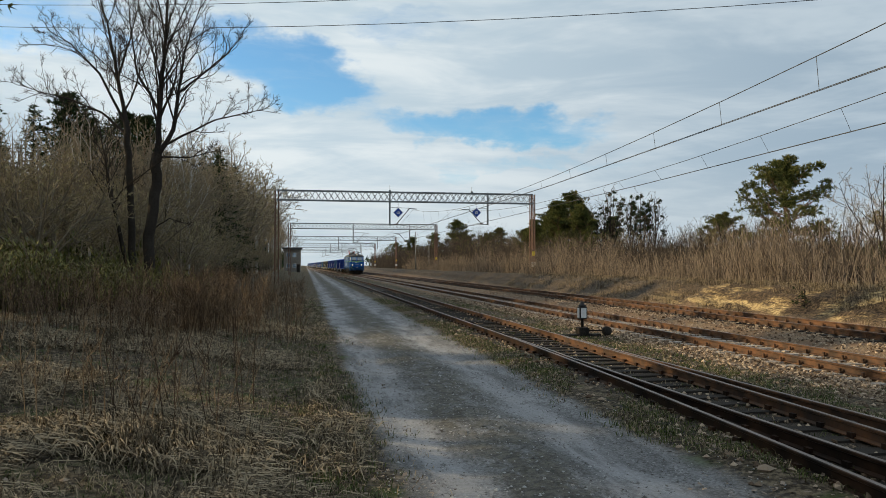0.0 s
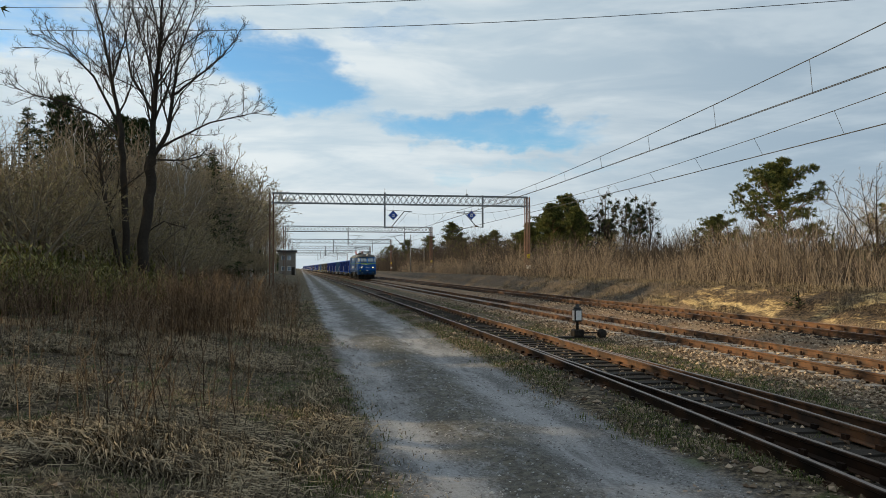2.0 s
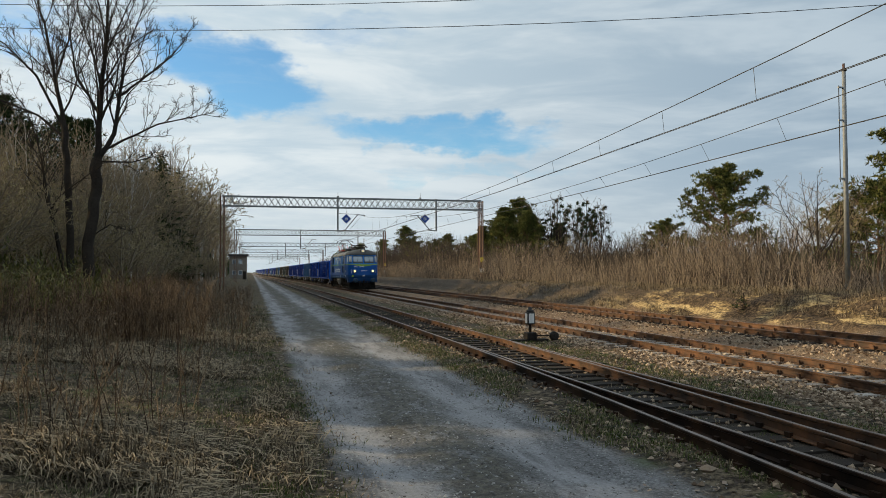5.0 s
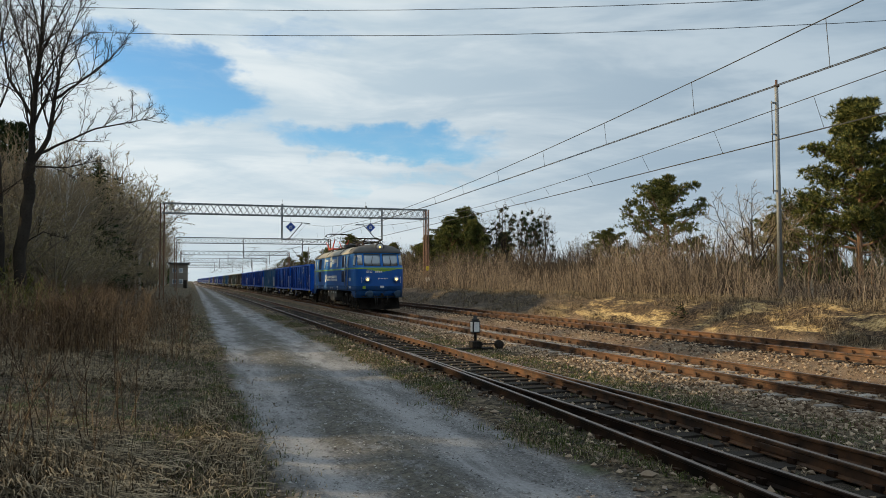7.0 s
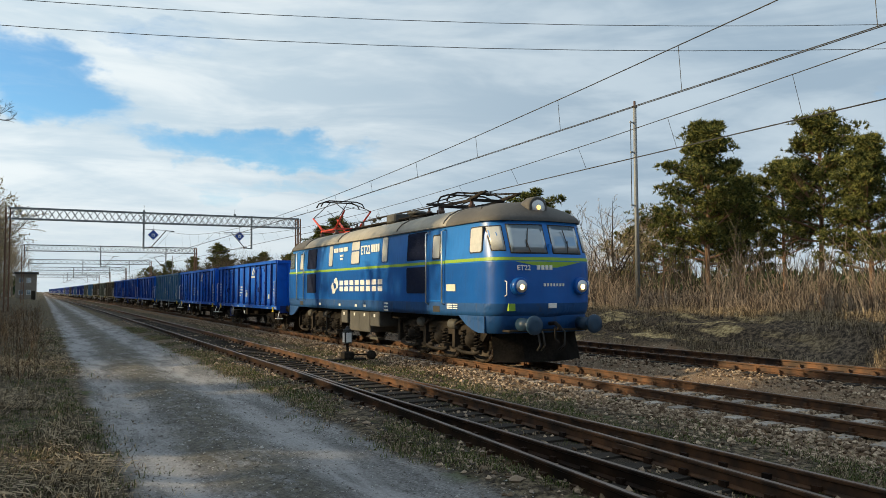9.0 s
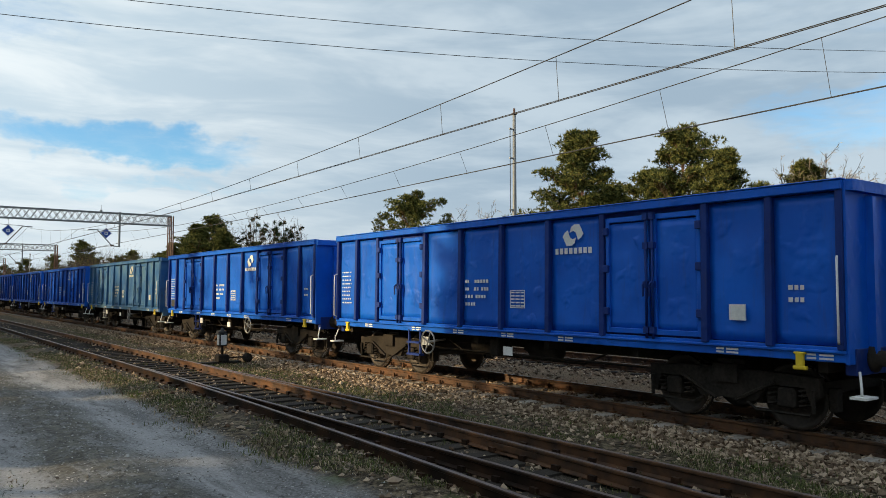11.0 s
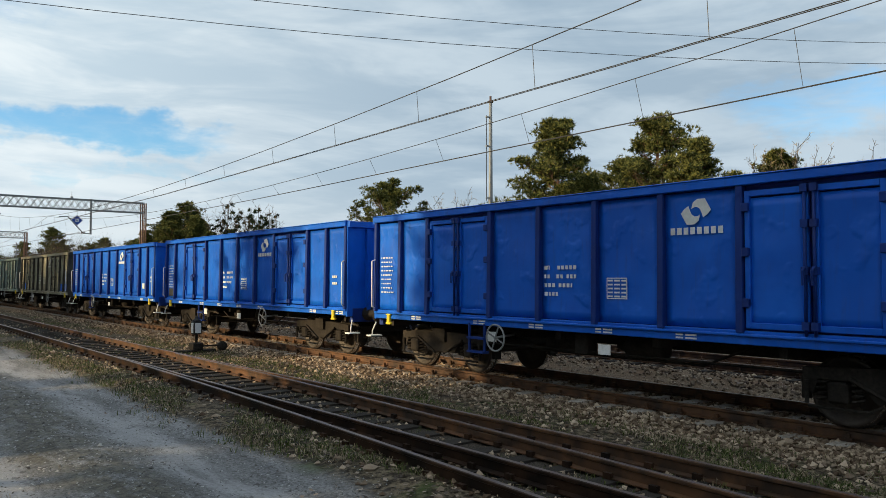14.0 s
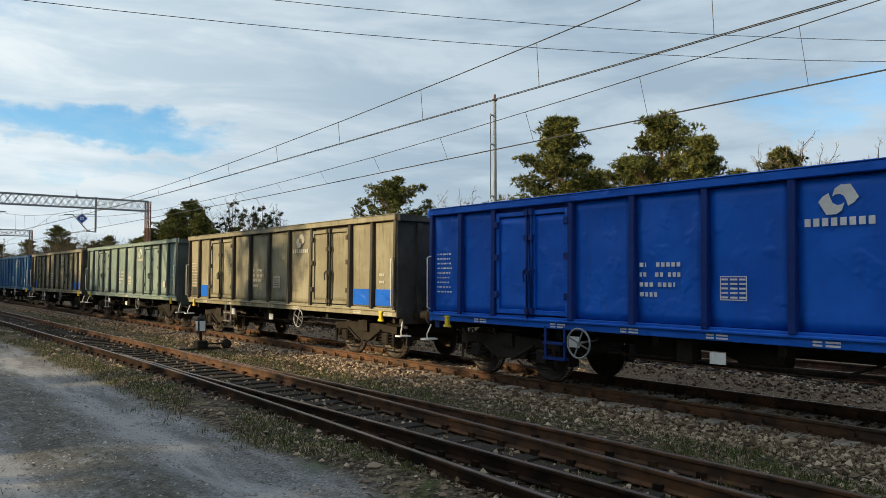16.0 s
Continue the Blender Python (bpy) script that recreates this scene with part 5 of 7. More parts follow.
def locomotive():
    t = thing("locomotive", "blue electric locomotive with lime stripe and weathered cream roof", "locomotive")
    bm, rings = shell(LOFT[:3])
    bm.faces.new(rings[0])
    part("skirt", bm, LOCO_SKIRT, t, "dusty grey-blue skirt")
    part("lower_body", shell(LOFT[2:5])[0], LOCO_DARK, t, "dark blue lower body")
    part("upper_body", shell(LOFT[4:])[0], LOCO_LIGHT, t, "mid-blue upper body")
    part("stripe", shell([(2.595, 1.499, 8.933), (2.675, 1.495, 8.911)], 0.008)[0], LIME, t, "lime green waist stripe")
    bm, rings = shell(ROOFLOFT)
    bm.faces.new(rings[-1])
    roof = part("roof", bm, [ROOF, SOOT], t, "weathered cream roof, sooty at the ends")
    for p in roof.data.polygons:
        if abs(p.center.y) > 6.0:
            p.material_index = 1
    for y in (-6.05, -3.0, 2.2, 6.05):
        bm = bmx()
        tube(bm, [(-1.46, y, 3.66), (-1.43, y, 3.735), (-1.28, y, 3.895), (-1.02, y, 4.035), (-0.66, y, 4.135), (-0.3, y, 4.175), (0.3, y, 4.175), (0.66, y, 4.135), (1.02, y, 4.035), (1.43, y, 3.735)], 0.022, 5)
        part("roof_seam", bm, SOOT, roof)
    boxes("rain_gutter", [(-1.485, -1.465, -8.0, 8.0, 3.575, 3.60)], SOOT, roof)
    boxes("roof_walkway", [(-0.62, -0.32, -3.6, 3.8, 4.20, 4.24)], GEAR, roof, "", 0.005)
    for y in (-3.3, -1.8, -0.3, 1.2, 2.7):
        boxes("walkway_foot", [(-0.6, -0.35, y - 0.03, y + 0.03, 4.1, 4.20)], GEAR, roof)
    boxes("roof_box", [(-0.75, -0.1, -1.25, -0.55, 4.14, 4.42)], BOX_GREY, roof, "grey roof equipment box", 0.04)
    turned("roof_vent", [(4.1, 0.30), (4.3, 0.30), (4.32, 0.36), (4.38, 0.36), (4.42, 0.2)], "z", (-0.3, -2.1, 0), BOX_GREY, roof, "round grey roof vent", 18)
    for y, x in ((-2.9, -0.3), (-3.4, -0.2), (-3.9, -0.4), (3.3, -0.3), (2.9, -0.2)):
        turned("insulator", [(4.1, 0.05), (4.12, 0.09), (4.2, 0.09), (4.22, 0.05), (4.26, 0.09), (4.34, 0.09), (4.36, 0.04), (4.46, 0.04)], "z", (x, y, 0), CERAMIC, roof, "", 10)
    bm = bmx()
    tube(bm, [(-0.3, -3.6, 4.46), (-0.3, -2.6, 4.46), (-0.25, -0.5, 4.5), (-0.3, 3.2, 4.46), (-0.2, 4.6, 4.42)], 0.02, 5)
    part("busbar", bm, GEAR, roof)
    pantograph(t, 5.95, True), pantograph(t, -5.0, False)
    # near side: doors, vents, windows
    for y0, y1 in ((-6.10, -5.25), (6.05, 6.85)):
        d = part("cab_door", slab(y0, y1, 1.60, 3.52, 0.012), LOCO_LIGHT, t, "recessed blue cab door")
        c = (y0 + y1) / 2
        part("door_lower", slab(y0 + 0.02, y1 - 0.02, 1.62, 2.56, 0.016), LOCO_DARK, d)
        part("door_stripe", slab(y0, y1, 2.597, 2.675, 0.020), LIME, d)
        part("door_seal", slab(c - 0.235, c + 0.235, 2.72, 3.40, 0.017), BLACK, d)
        part("door_window", slab(c - 0.20, c + 0.20, 2.76, 3.36, 0.022), FROSTED, d, "frosted door pane")
        for e in (y0 - 0.05, y1 + 0.05):
            bm = bmx()
            tube(bm, [(-1.50, e, 1.50), (-1.58, e, 1.55), (-1.575, e, 3.45), (-1.45, e, 3.5)], 0.022, 6)
            part("door_handrail", bm, CHROME, t, "bright steel handrail")
        # no hollow is cut: a black plate gives the step recess its shade
        part("step_recess", slab(c - 0.2, c + 0.2, 1.30, 1.46, 0.006), BLACK, t, "black plate painting the shade of a step recess")
    for y0, y1 in ((-5.05, -3.78), (4.60, 5.75)):
        for z0, z1 in ((1.80, 2.54), (2.74, 3.53)):
            v = part("vent", slab(y0, y1, z0, z1, 0.010), MESHY, t, "dark louvred vent")
            for k in range(15):
                z = z0 + 0.04 + (z1 - z0 - 0.06) * k / 15
                boxes("louvre", [(side_x(z) - 0.016, side_x(z) - 0.008, y0 + 0.03, y1 - 0.03, z, z + 0.026)], MESHY, v)
    for y0, y1, z0, z1 in ((2.74, 3.12, 2.80, 3.53), (-2.33, -1.93, 2.79, 3.55), (0.06, 0.78, 2.81, 3.22), (0.06, 0.78, 3.27, 3.55)):
        w = part("side_window", slab(y0 - 0.04, y1 + 0.04, z0 - 0.04, z1 + 0.04, 0.012), LOCO_SKIRT, t, "grey engine-room window")
        part("pane", slab(y0, y1, z0, z1, 0.018), FROSTED, w)
    # emblem, name blocks and figures
    bm = bmx()
    swirl(bm, -1.512, 2.42, 2.06, 0.30)
    part("emblem", bm, WHITE, t, "white emblem of two curved blades")
    for k in range(8):
        y = 1.93 - 0.505 * k
        boxes("name_block", [(-1.506, -1.499, y - 0.36, y, 2.075, 2.24), (-1.506, -1.499, y - 0.36, y, 1.86, 2.025)], WHITE, t, "white block of the operator's name", 0.0025)
    lettering("class_lettering", "ET22", -0.08, 3.10, 0.40, t, "white class lettering ET22")
    for k in range(4):
        bm = bmx()
        bars(bm, side_x(3.2) - 0.004, -1.02 - 0.18 * k, 3.13, 0.25, (0.14,), 0.04, 0.02)
        part("serial_bar", bm, WHITE, t, "white bar of the running number")
    bm = bmx()
    bars(bm, side_x(3.3) - 0.004, 2.62, 3.27, 0.15, (0.2, 0.2, 0.08, 0.28, 0.4), 0.07, 0.02)
    bars(bm, side_x(3.1) - 0.004, 1.92, 3.10, 0.07, (0.1, 0.2), 0.04, 0.02)
    bars(bm, side_x(3.0) - 0.004, 1.88, 2.98, 0.07, (0.24,), 0.04, 0.02)
    tagged(part("registration_block", bm, WHITE, t, "white registration as bars"), kind="stuff")
    part("builder_plate", slab(-6.78, -6.28, 1.86, 2.04, 0.012), plain("cream_plate", (0.55, 0.52, 0.42), (0.66, 0.63, 0.52), 6, 0.6), t, "cream notice plate beside the door")
    bm = bmx()
    for k in range(3):
        bars(bm, -1.506, -6.3, 1.50 - 0.05 * k, 0.03, (0.3, 0.25), 0.03)
        bars(bm, -1.506, -2.1, 1.46 - 0.10 * k, 0.05, (0.07, 0.22), 0.03)
    for yy in (4.2, 2.0, 0.4, -0.4):
        bars(bm, -1.506, yy, 1.34, 0.08, (0.18,), 0.03)
    part("skirt_marking", bm, WHITE, t, "small white technical lines")
    # cab windows
    bm = slab(-8.12, -7.50, 2.80, 3.46, 0.010)
    w = part("cab_side_window", bm, BLACK, t, "black-framed cab side window")
    part("pane", slab(-8.09, -7.53, 2.83, 3.43, 0.016), FROSTED, w)
    bm = slab(7.50, 8.12, 2.80, 3.46, 0.010)
    w = part("cab_side_window", bm, BLACK, t, "black-framed cab side window")
    part("pane", slab(7.56, 8.06, 2.86, 3.40, 0.016), GLASS, w)
    for s in (-1, 1):
        xs = [s * (0.075 + 0.108 * k) for k in range(10)]
        w = part("windscreen", nose_patch(xs, [2.76, 3.0, 3.2, 3.50], 0.008, 0.02), BLACK, t, "black-framed windscreen")
        xs2 = [s * (0.10 + 0.1025 * k) for k in range(10)]
        part("pane", nose_patch(xs2, [2.79, 3.0, 3.2, 3.47], 0.016, 0.012), GLASS, w, "pale reflecting windscreen pane")
        cx = [s * q for q in (1.14, 1.16, 1.20, 1.25, 1.30, 1.34, 1.37, 1.395, 1.41)]
        w = part("corner_window", nose_patch(cx, [2.82, 2.85, 3.1, 3.43, 3.46], 0.008, 0.02), BLACK, t, "curved corner window")
        part("pane", nose_patch(cx[1:-1], [2.85, 3.1, 3.43], 0.013, 0.012), FROSTED, w, "curtained corner pane")
        bm = bmx()
        tube(bm, [(s * 0.55, on_nose(0.55, 2.80, 0.05), 2.80), (s * 0.62, on_nose(0.62, 3.1, 0.05), 3.10)], 0.014, 5)
        tube(bm, [(s * 0.62, on_nose(0.62, 2.95, 0.045), 2.92), (s * 0.52, on_nose(0.52, 3.35, 0.045), 3.38)], 0.012, 5)
        part("wiper", bm, BLACK, t)
        # headlamps
        yl = on_nose(0.9, 1.97)
        lamp = turned("headlamp", [(-0.16, 0.14), (-0.17, 0.19), (-0.13, 0.215), (0.02, 0.215), (0.1, 0.19)], "y", (s * 0.90, yl + 0.03, 1.97), LOCO_DARK, t, "round headlamp in a dark blue housing", 20)
        turned("lens", [(-0.185, 0.06), (-0.178, 0.15), (-0.16, 0.155), (-0.15, 0.155)], "y", (0, 0, 0), CHROME, lamp, "bright lamp reflector", 20)
        turned("bulb", [(-0.20, 0.03), (-0.195, 0.062), (-0.186, 0.065)], "y", (0.0, 0, -0.02), LAMP_ON, lamp, "lit warm lamp")
        bm = bmx()
        tube(bm, [(s * 1.22, on_nose(1.22, 1.75, 0.0), 1.74), (s * 1.22, on_nose(1.22, 1.75, 0.08), 1.76), (s * 1.22, on_nose(1.22, 2.1, 0.08), 2.08), (s * 1.22, on_nose(1.22, 2.1, 0.0), 2.10)], 0.014, 6)
        part("grab_handle", bm, WHITE, t, "white grab handle")
        # buffers
        turned("buffer", [(-0.62, 0.10), (-0.60, 0.22), (-0.55, 0.23), (-0.53, 0.10), (-0.30, 0.10), (-0.28, 0.15), (0.0, 0.16)], "y", (s * 0.875, -8.86, 1.06), BUFFER, t, "large round dark blue buffer", 20)
        turned("buffer", [(0.0, 0.16), (0.28, 0.15), (0.30, 0.10), (0.53, 0.10), (0.55, 0.27), (0.60, 0.26), (0.62, 0.10)], "y", (s * 0.875, 8.80, 1.06), GEAR, t, "large round dark buffer", 20)
    boxes("centre_pillar", [(-0.035, 0.035, on_nose(0, 2.8, 0.012), on_nose(0, 2.8, -0.05), 2.72, 3.0)], LOCO_LIGHT, t)
    # lime chevron below the stripe
    bm = bmx()
    xs = [-0.95 + 0.19 * k for k in range(11)]
    top = [bm.verts.new((x, on_nose(x, 2.57, 0.012), 2.57)) for x in xs]
    low = [bm.verts.new((x, on_nose(x, 2.57, 0.012), 2.565 - 0.17 * (1 - abs(x) / 0.96))) for x in xs]
    for i in range(10):
        bm.faces.new((top[i], top[i + 1], low[i + 1], low[i]))
    ex = bmesh.ops.extrude_face_region(bm, geom=bm.faces[:])
    bmesh.ops.translate(bm, vec=(0, 0.012, 0), verts=[q for q in ex["geom"] if isinstance(q, bmesh.types.BMVert)])
    part("chevron", bm, LIME, t, "lime chevron on the nose")
    lettering("class_lettering", "ET22", -0.95, 2.36, 0.17, t, "white class lettering ET22", True)
    bm = bmx()
    for k in range(4):
        box(bm, -0.42 + 0.11 * k, -0.34 + 0.11 * k, on_nose(0.34 - 0.11 * k, 2.4, 0.014), on_nose(0.4, 2.4, -0.03), 2.37, 2.48)
    for k in range(7):
        box(bm, -0.25 + 0.09 * k, -0.20 + 0.09 * k, on_nose(0.0, 2.0, 0.006), on_nose(0.3, 2.0, -0.04), 1.97, 2.04)
    part("nose_bars", bm, WHITE, t, "white figures on the nose as bars")
    boxes("works_badge", [(-0.12, 0.12, on_nose(0, 1.5, 0.02), on_nose(0, 1.5, -0.02), 1.44, 1.56)], WHITE, t, "small pale oval badge", 0.01)
    boxes("yellow_plate", [(-1.16, -0.98, on_nose(1.0, 1.45, 0.03), on_nose(1.1, 1.45, -0.05), 1.38, 1.56)], LIME, t, "small yellow-green plate")
    # top lamp
    yl = -7.95
    lamp = turned("top_headlamp", [(-0.42, 0.20), (-0.44, 0.255), (-0.40, 0.285), (-0.1, 0.285), (0.25, 0.19)], "y", (0, yl, 3.95), SOOT, t, "large round headlamp on the roof", 22)
    turned("lens", [(-0.45, 0.06), (-0.445, 0.18), (-0.43, 0.20), (-0.42, 0.20)], "y", (0, 0, 0), CHROME, lamp, "bright lamp reflector", 20)
    turned("bulb", [(-0.462, 0.02), (-0.46, 0.06), (-0.45, 0.06)], "y", (0, 0, 0), LAMP_WARM, lamp, "dim warm lamp")
    boxes("lamp_bracket", [(-0.35, 0.35, yl - 0.3, yl + 0.3, 3.66, 3.74)], SOOT, t, "", 0.01)
    # nose apron, buffer beam and plough
    for s in (-1, 1):
        lowr = []
        for y in (6.9, 7.3, 7.6, 7.9, 8.2):
            lowr.append((y, 1.24 - 0.40 * min(1, max(0, (y - 6.9) / 0.9)) ** 0.7))
        for xs in (-1.49, 1.49):
            bm = bmx()
            a = [bm.verts.new((xs, s * y, 1.25)) for y, _ in lowr]
            b = [bm.verts.new((xs, s * y, z)) for y, z in lowr]
            c = [bm.verts.new((xs * 0.96, s * y, z)) for y, z in lowr]
            for i in range(len(lowr) - 1):
                bm.faces.new((a[i], a[i + 1], b[i + 1], b[i])), bm.faces.new((b[i], b[i + 1], c[i + 1], c[i]))
            part("cab_apron", bm, LOCO_SKIRT, t)
        pts = [(-1.46, 8.2), (-1.36, 8.48), (-1.15, 8.62), (-0.6, 8.74), (0, 8.78), (0.6, 8.74), (1.15, 8.62), (1.36, 8.48), (1.46, 8.2)]
        bm = bmx()
        a = [bm.verts.new((x, s * y, 1.26)) for x, y in pts]
        b = [bm.verts.new((x, s * (y - 0.05), 0.84)) for x, y in pts]
        for i in range(len(pts) - 1):
            bm.faces.new((a[i], a[i + 1], b[i + 1], b[i])).smooth = True
        bm.faces.new(b)
        part("buffer_beam", bm, LOCO_SKIRT, t, "grimy dark blue buffer beam")
        boxes("beam_step", [(-1.2, 1.2, *sorted((s * 8.55, s * 8.86)), 0.88, 0.93)], GEAR, t, "", 0.01)
        bm = bmx()
        a = [bm.verts.new((x, s * y, 0.84)) for x, y in ((-1.25, 8.15), (-0.6, 8.45), (0, 8.55), (0.6, 8.45), (1.25, 8.15))]
        b = [bm.verts.new((x, s * y, 0.14)) for x, y in ((-1.30, 8.30), (-0.65, 8.70), (0, 8.82), (0.65, 8.70), (1.30, 8.30))]
        for i in range(4):
            bm.faces.new((a[i], a[i + 1], b[i + 1], b[i]))
        bmesh.ops.solidify(bm, geom=bm.faces[:], thickness=0.03)
        part("plough", bm, GEAR, t, "sooty steel plough")
        bm = bmx()
        tube(bm, [(0, s * 8.8, 1.06), (0, s * 9.05, 1.08), (0, s * 9.2, 1.0), (0, s * 9.16, 0.92)], 0.05, 6)
        tube(bm, [(-0.05, s * 9.1, 1.0), (-0.06, s * 9.12, 0.7), (0.06, s * 9.1, 0.62)], 0.03, 6)
        part("coupling_hook", bm, GEAR, t)
        for xx in (-0.45, -0.3, 0.35):
            bm = bmx()
            tube(bm, [(xx, s * 8.75, 0.98), (xx, s * 8.95, 0.85), (xx * 0.9, s * 8.98, 0.55), (xx * 0.8, s * 8.8, 0.42)], 0.026, 6)
            part("air_hose", bm, BLACK, t)
    loco_bogie(t, -5.15), loco_bogie(t, 5.15)
    for y0, y1, z0, x in ((-0.60, 1.25, 0.50, -1.36), (-1.50, -0.72, 0.72, -1.40), (1.40, 2.0, 0.74, -1.40)):
        b = boxes("equipment_box", [(x, -0.3, y0, y1, z0, 1.21)], BOX_GREY, t, "dusty grey equipment box under the frame", 0.02)
        n = max(1, round((y1 - y0) / 0.9))
        for k in range(n):
            c = y0 + (y1 - y0) * (k + 0.5) / n
            boxes("cover", [(x - 0.012, x + 0.003, c - (y1 - y0) / n * 0.45, c + (y1 - y0) / n * 0.45, z0 + 0.06, 1.16)], BOX_GREY, b, "", 0.004)
            boxes("label_plate", [(x - 0.018, x - 0.010, c - 0.06, c + 0.06, 1.02, 1.12)], WHITE, b)
    boxes("underframe", [(-1.0, 1.0, -7.8, 7.8, 1.0, 1.21)], GEAR, t)
    for y in (0.2, -0.9):
        turned("air_tank", [(-0.5, 0.1), (-0.45, 0.2), (0.45, 0.2), (0.5, 0.1)], "y", (0.4, y, 0.72), GEAR, t)
    boxes("rail_guard_bracket", [(-0.95, -0.7, -0.3, 0.4, 0.22, 0.30), (-0.86, -0.80, 0.0, 0.06, 0.30, 0.6)], BOX_GREY, t)
    return t


TRAIN = []
TRAIN.append((locomotive(), 0.0))
WORN = plain("worn_ivory_lettering", (0.42, 0.40, 0.34), (0.60, 0.57, 0.48), 8, 0.7)
blue_a = wagon(BLUE, WHITE, "bright blue steel open wagon with white markings and yellow hooks", 1, None, SHADE_BLUE)
blue_b = wagon(BLUE, WHITE, "bright blue steel open wagon with dented sides and white markings", 2, None, SHADE_BLUE)
teal = wagon(TEAL, WORN, "faded teal steel open wagon with dulled ivory markings", 3)
# grime on the posts; on the end walls the same tone paints shade
GRIME_SHADE = painted("grimy_shade_brown_black_paint", (0.035, 0.032, 0.026), (0.085, 0.075, 0.058), worn=0.6, rough=0.7)
GRIME_SHADE_GREEN = painted("grimy_shade_grey_green_paint", (0.05, 0.065, 0.060), (0.10, 0.12, 0.11), worn=0.6, rough=0.7)
tan = wagon(TAN, WORN, "faded tan steel open wagon with blue patches, worn markings", 4, BLUE, GRIME_SHADE)
pale = wagon(PALE, WORN, "pale grey-green weathered steel open wagon", 5, None, GRIME_SHADE_GREEN)
ORDER = [blue_a, blue_b, teal, blue_a, blue_b, blue_a, tan, pale, tan, teal, pale, blue_b, blue_a, teal, blue_a, tan, blue_b, blue_a, pale, blue_a]
seen = set()
for i in range(36):
    src = ORDER[i] if i < len(ORDER) else (blue_a, blue_b, teal, blue_a, blue_b)[i % 5]
    if id(src) in seen:
        ob = copy_thing(src, pose(0, 0, 0))
    else:
        ob = src
        seen.add(id(src))
    TRAIN.append((ob, 9.8 + PITCH / 2 + PITCH * i))


# ---- vegetation ----
class Soup:
    """Loose triangles and quads, gathered fast."""
    def __init__(self):
        self.v, self.f = [], []

    def stick(self, a, b, ra, rb, seg=3):
        d = (b - a).normalized()
        u = d.orthogonal().normalized()
        w = d.cross(u)
        o = len(self.v)
        for p, r in ((a, ra), (b, rb)):
            for k in range(seg):
                t = 2 * math.pi * k / seg
                self.v.append(p + (u * math.cos(t) + w * math.sin(t)) * r)
        self.f += [(o + k, o + (k + 1) % seg, o + seg + (k + 1) % seg, o + seg + k) for k in range(seg)]

    def limb(self, pts, r0, r1, seg=6):
        rings, u, n = [], None, len(pts)
        for i, p in enumerate(pts):
            d = (pts[min(i + 1, n - 1)] - pts[max(i - 1, 0)]).normalized()
            u = d.orthogonal().normalized() if u is None else (u - d * u.dot(d)).normalized()
            w = d.cross(u)
            r = r0 + (r1 - r0) * i / (n - 1)
            o = len(self.v)
            for k in range(seg):
                t = 2 * math.pi * k / seg
                self.v.append(p + (u * math.cos(t) + w * math.sin(t)) * r)
            rings.append(o)
        for a, b in zip(rings, rings[1:]):
            self.f += [(a + k, a + (k + 1) % seg, b + (k + 1) % seg, b + k) for k in range(seg)]

    def blade(self, p, tip, half):
        o = len(self.v)
        self.v += [p - half, p + half, tip]
        self.f.append((o, o + 1, o + 2))

    def mesh(self, name, mat, smooth=False):
        return raw(name, [tuple(q) for q in self.v], self.f, mat, smooth)


def wander(rng, p, d, length, n, bend, lift):
    """A crooked line of n steps that slowly turns upward."""
    pts = [p.copy()]
    for i in range(n):
        d = (d + Vector((rng.uniform(-bend, bend), rng.uniform(-bend, bend), rng.uniform(-bend, bend) + lift))).normalized()
        p = p + d * (length / n)
        pts.append(p.copy())
    return pts, d


def spray(rng, wood, twigs, pts, r0, r1, level, top, angle=0.75, up=0.22, reach=0.48, bare=0.22, sparse=1.0):
    """A limb along pts with side branches set spirally round it, each forking again, shorter and thinner."""
    (wood if level >= top - 1 else twigs).limb(pts, r0, r1, 7 if level == top else 5 if level == top - 1 else 3)
    if level == 0:
        return
    length = sum((b - a).length for a, b in zip(pts, pts[1:]))
    n = max(3, int(length / ((0.25, 0.22, 0.28, 0.40, 0.46)[level] * sparse)))
    turn = rng.uniform(0, 6.28)
    for i in range(n):
        f = bare + (1 - bare) * (i + rng.random()) / n
        k = min(len(pts) - 2, int(f * (len(pts) - 1)))
        q = pts[k].lerp(pts[k + 1], f * (len(pts) - 1) - k)
        d = (pts[k + 1] - pts[k]).normalized()
        u = d.orthogonal().normalized()
        u.rotate(Matrix.Rotation(turn + i * 2.4 + rng.uniform(-0.5, 0.5), 3, d))
        w = angle * rng.uniform(0.7, 1.3)
        nd = (d * math.cos(w) + u * math.sin(w) + Vector((0, 0, up))).normalized()
        ln = max(0.16, length * reach * (1.2 if level == 4 else 1.0) * (1.08 - 0.75 * f) * rng.uniform(0.6, 1.2))
        r = max((0.006, 0.009, 0.013, 0.018)[level - 1] * sparse ** 0.6, (r0 + (r1 - r0) * f) * rng.uniform(0.38, 0.6))
        sub, _ = wander(rng, q, nd, ln, 5 if level > 2 else 4 if level > 1 else 2, 0.26, up * 0.3)
        spray(rng, wood, twigs, sub, r, max(r * 0.35, 0.0045 * sparse), level - 1, top, angle, up, reach, 0.12, sparse)


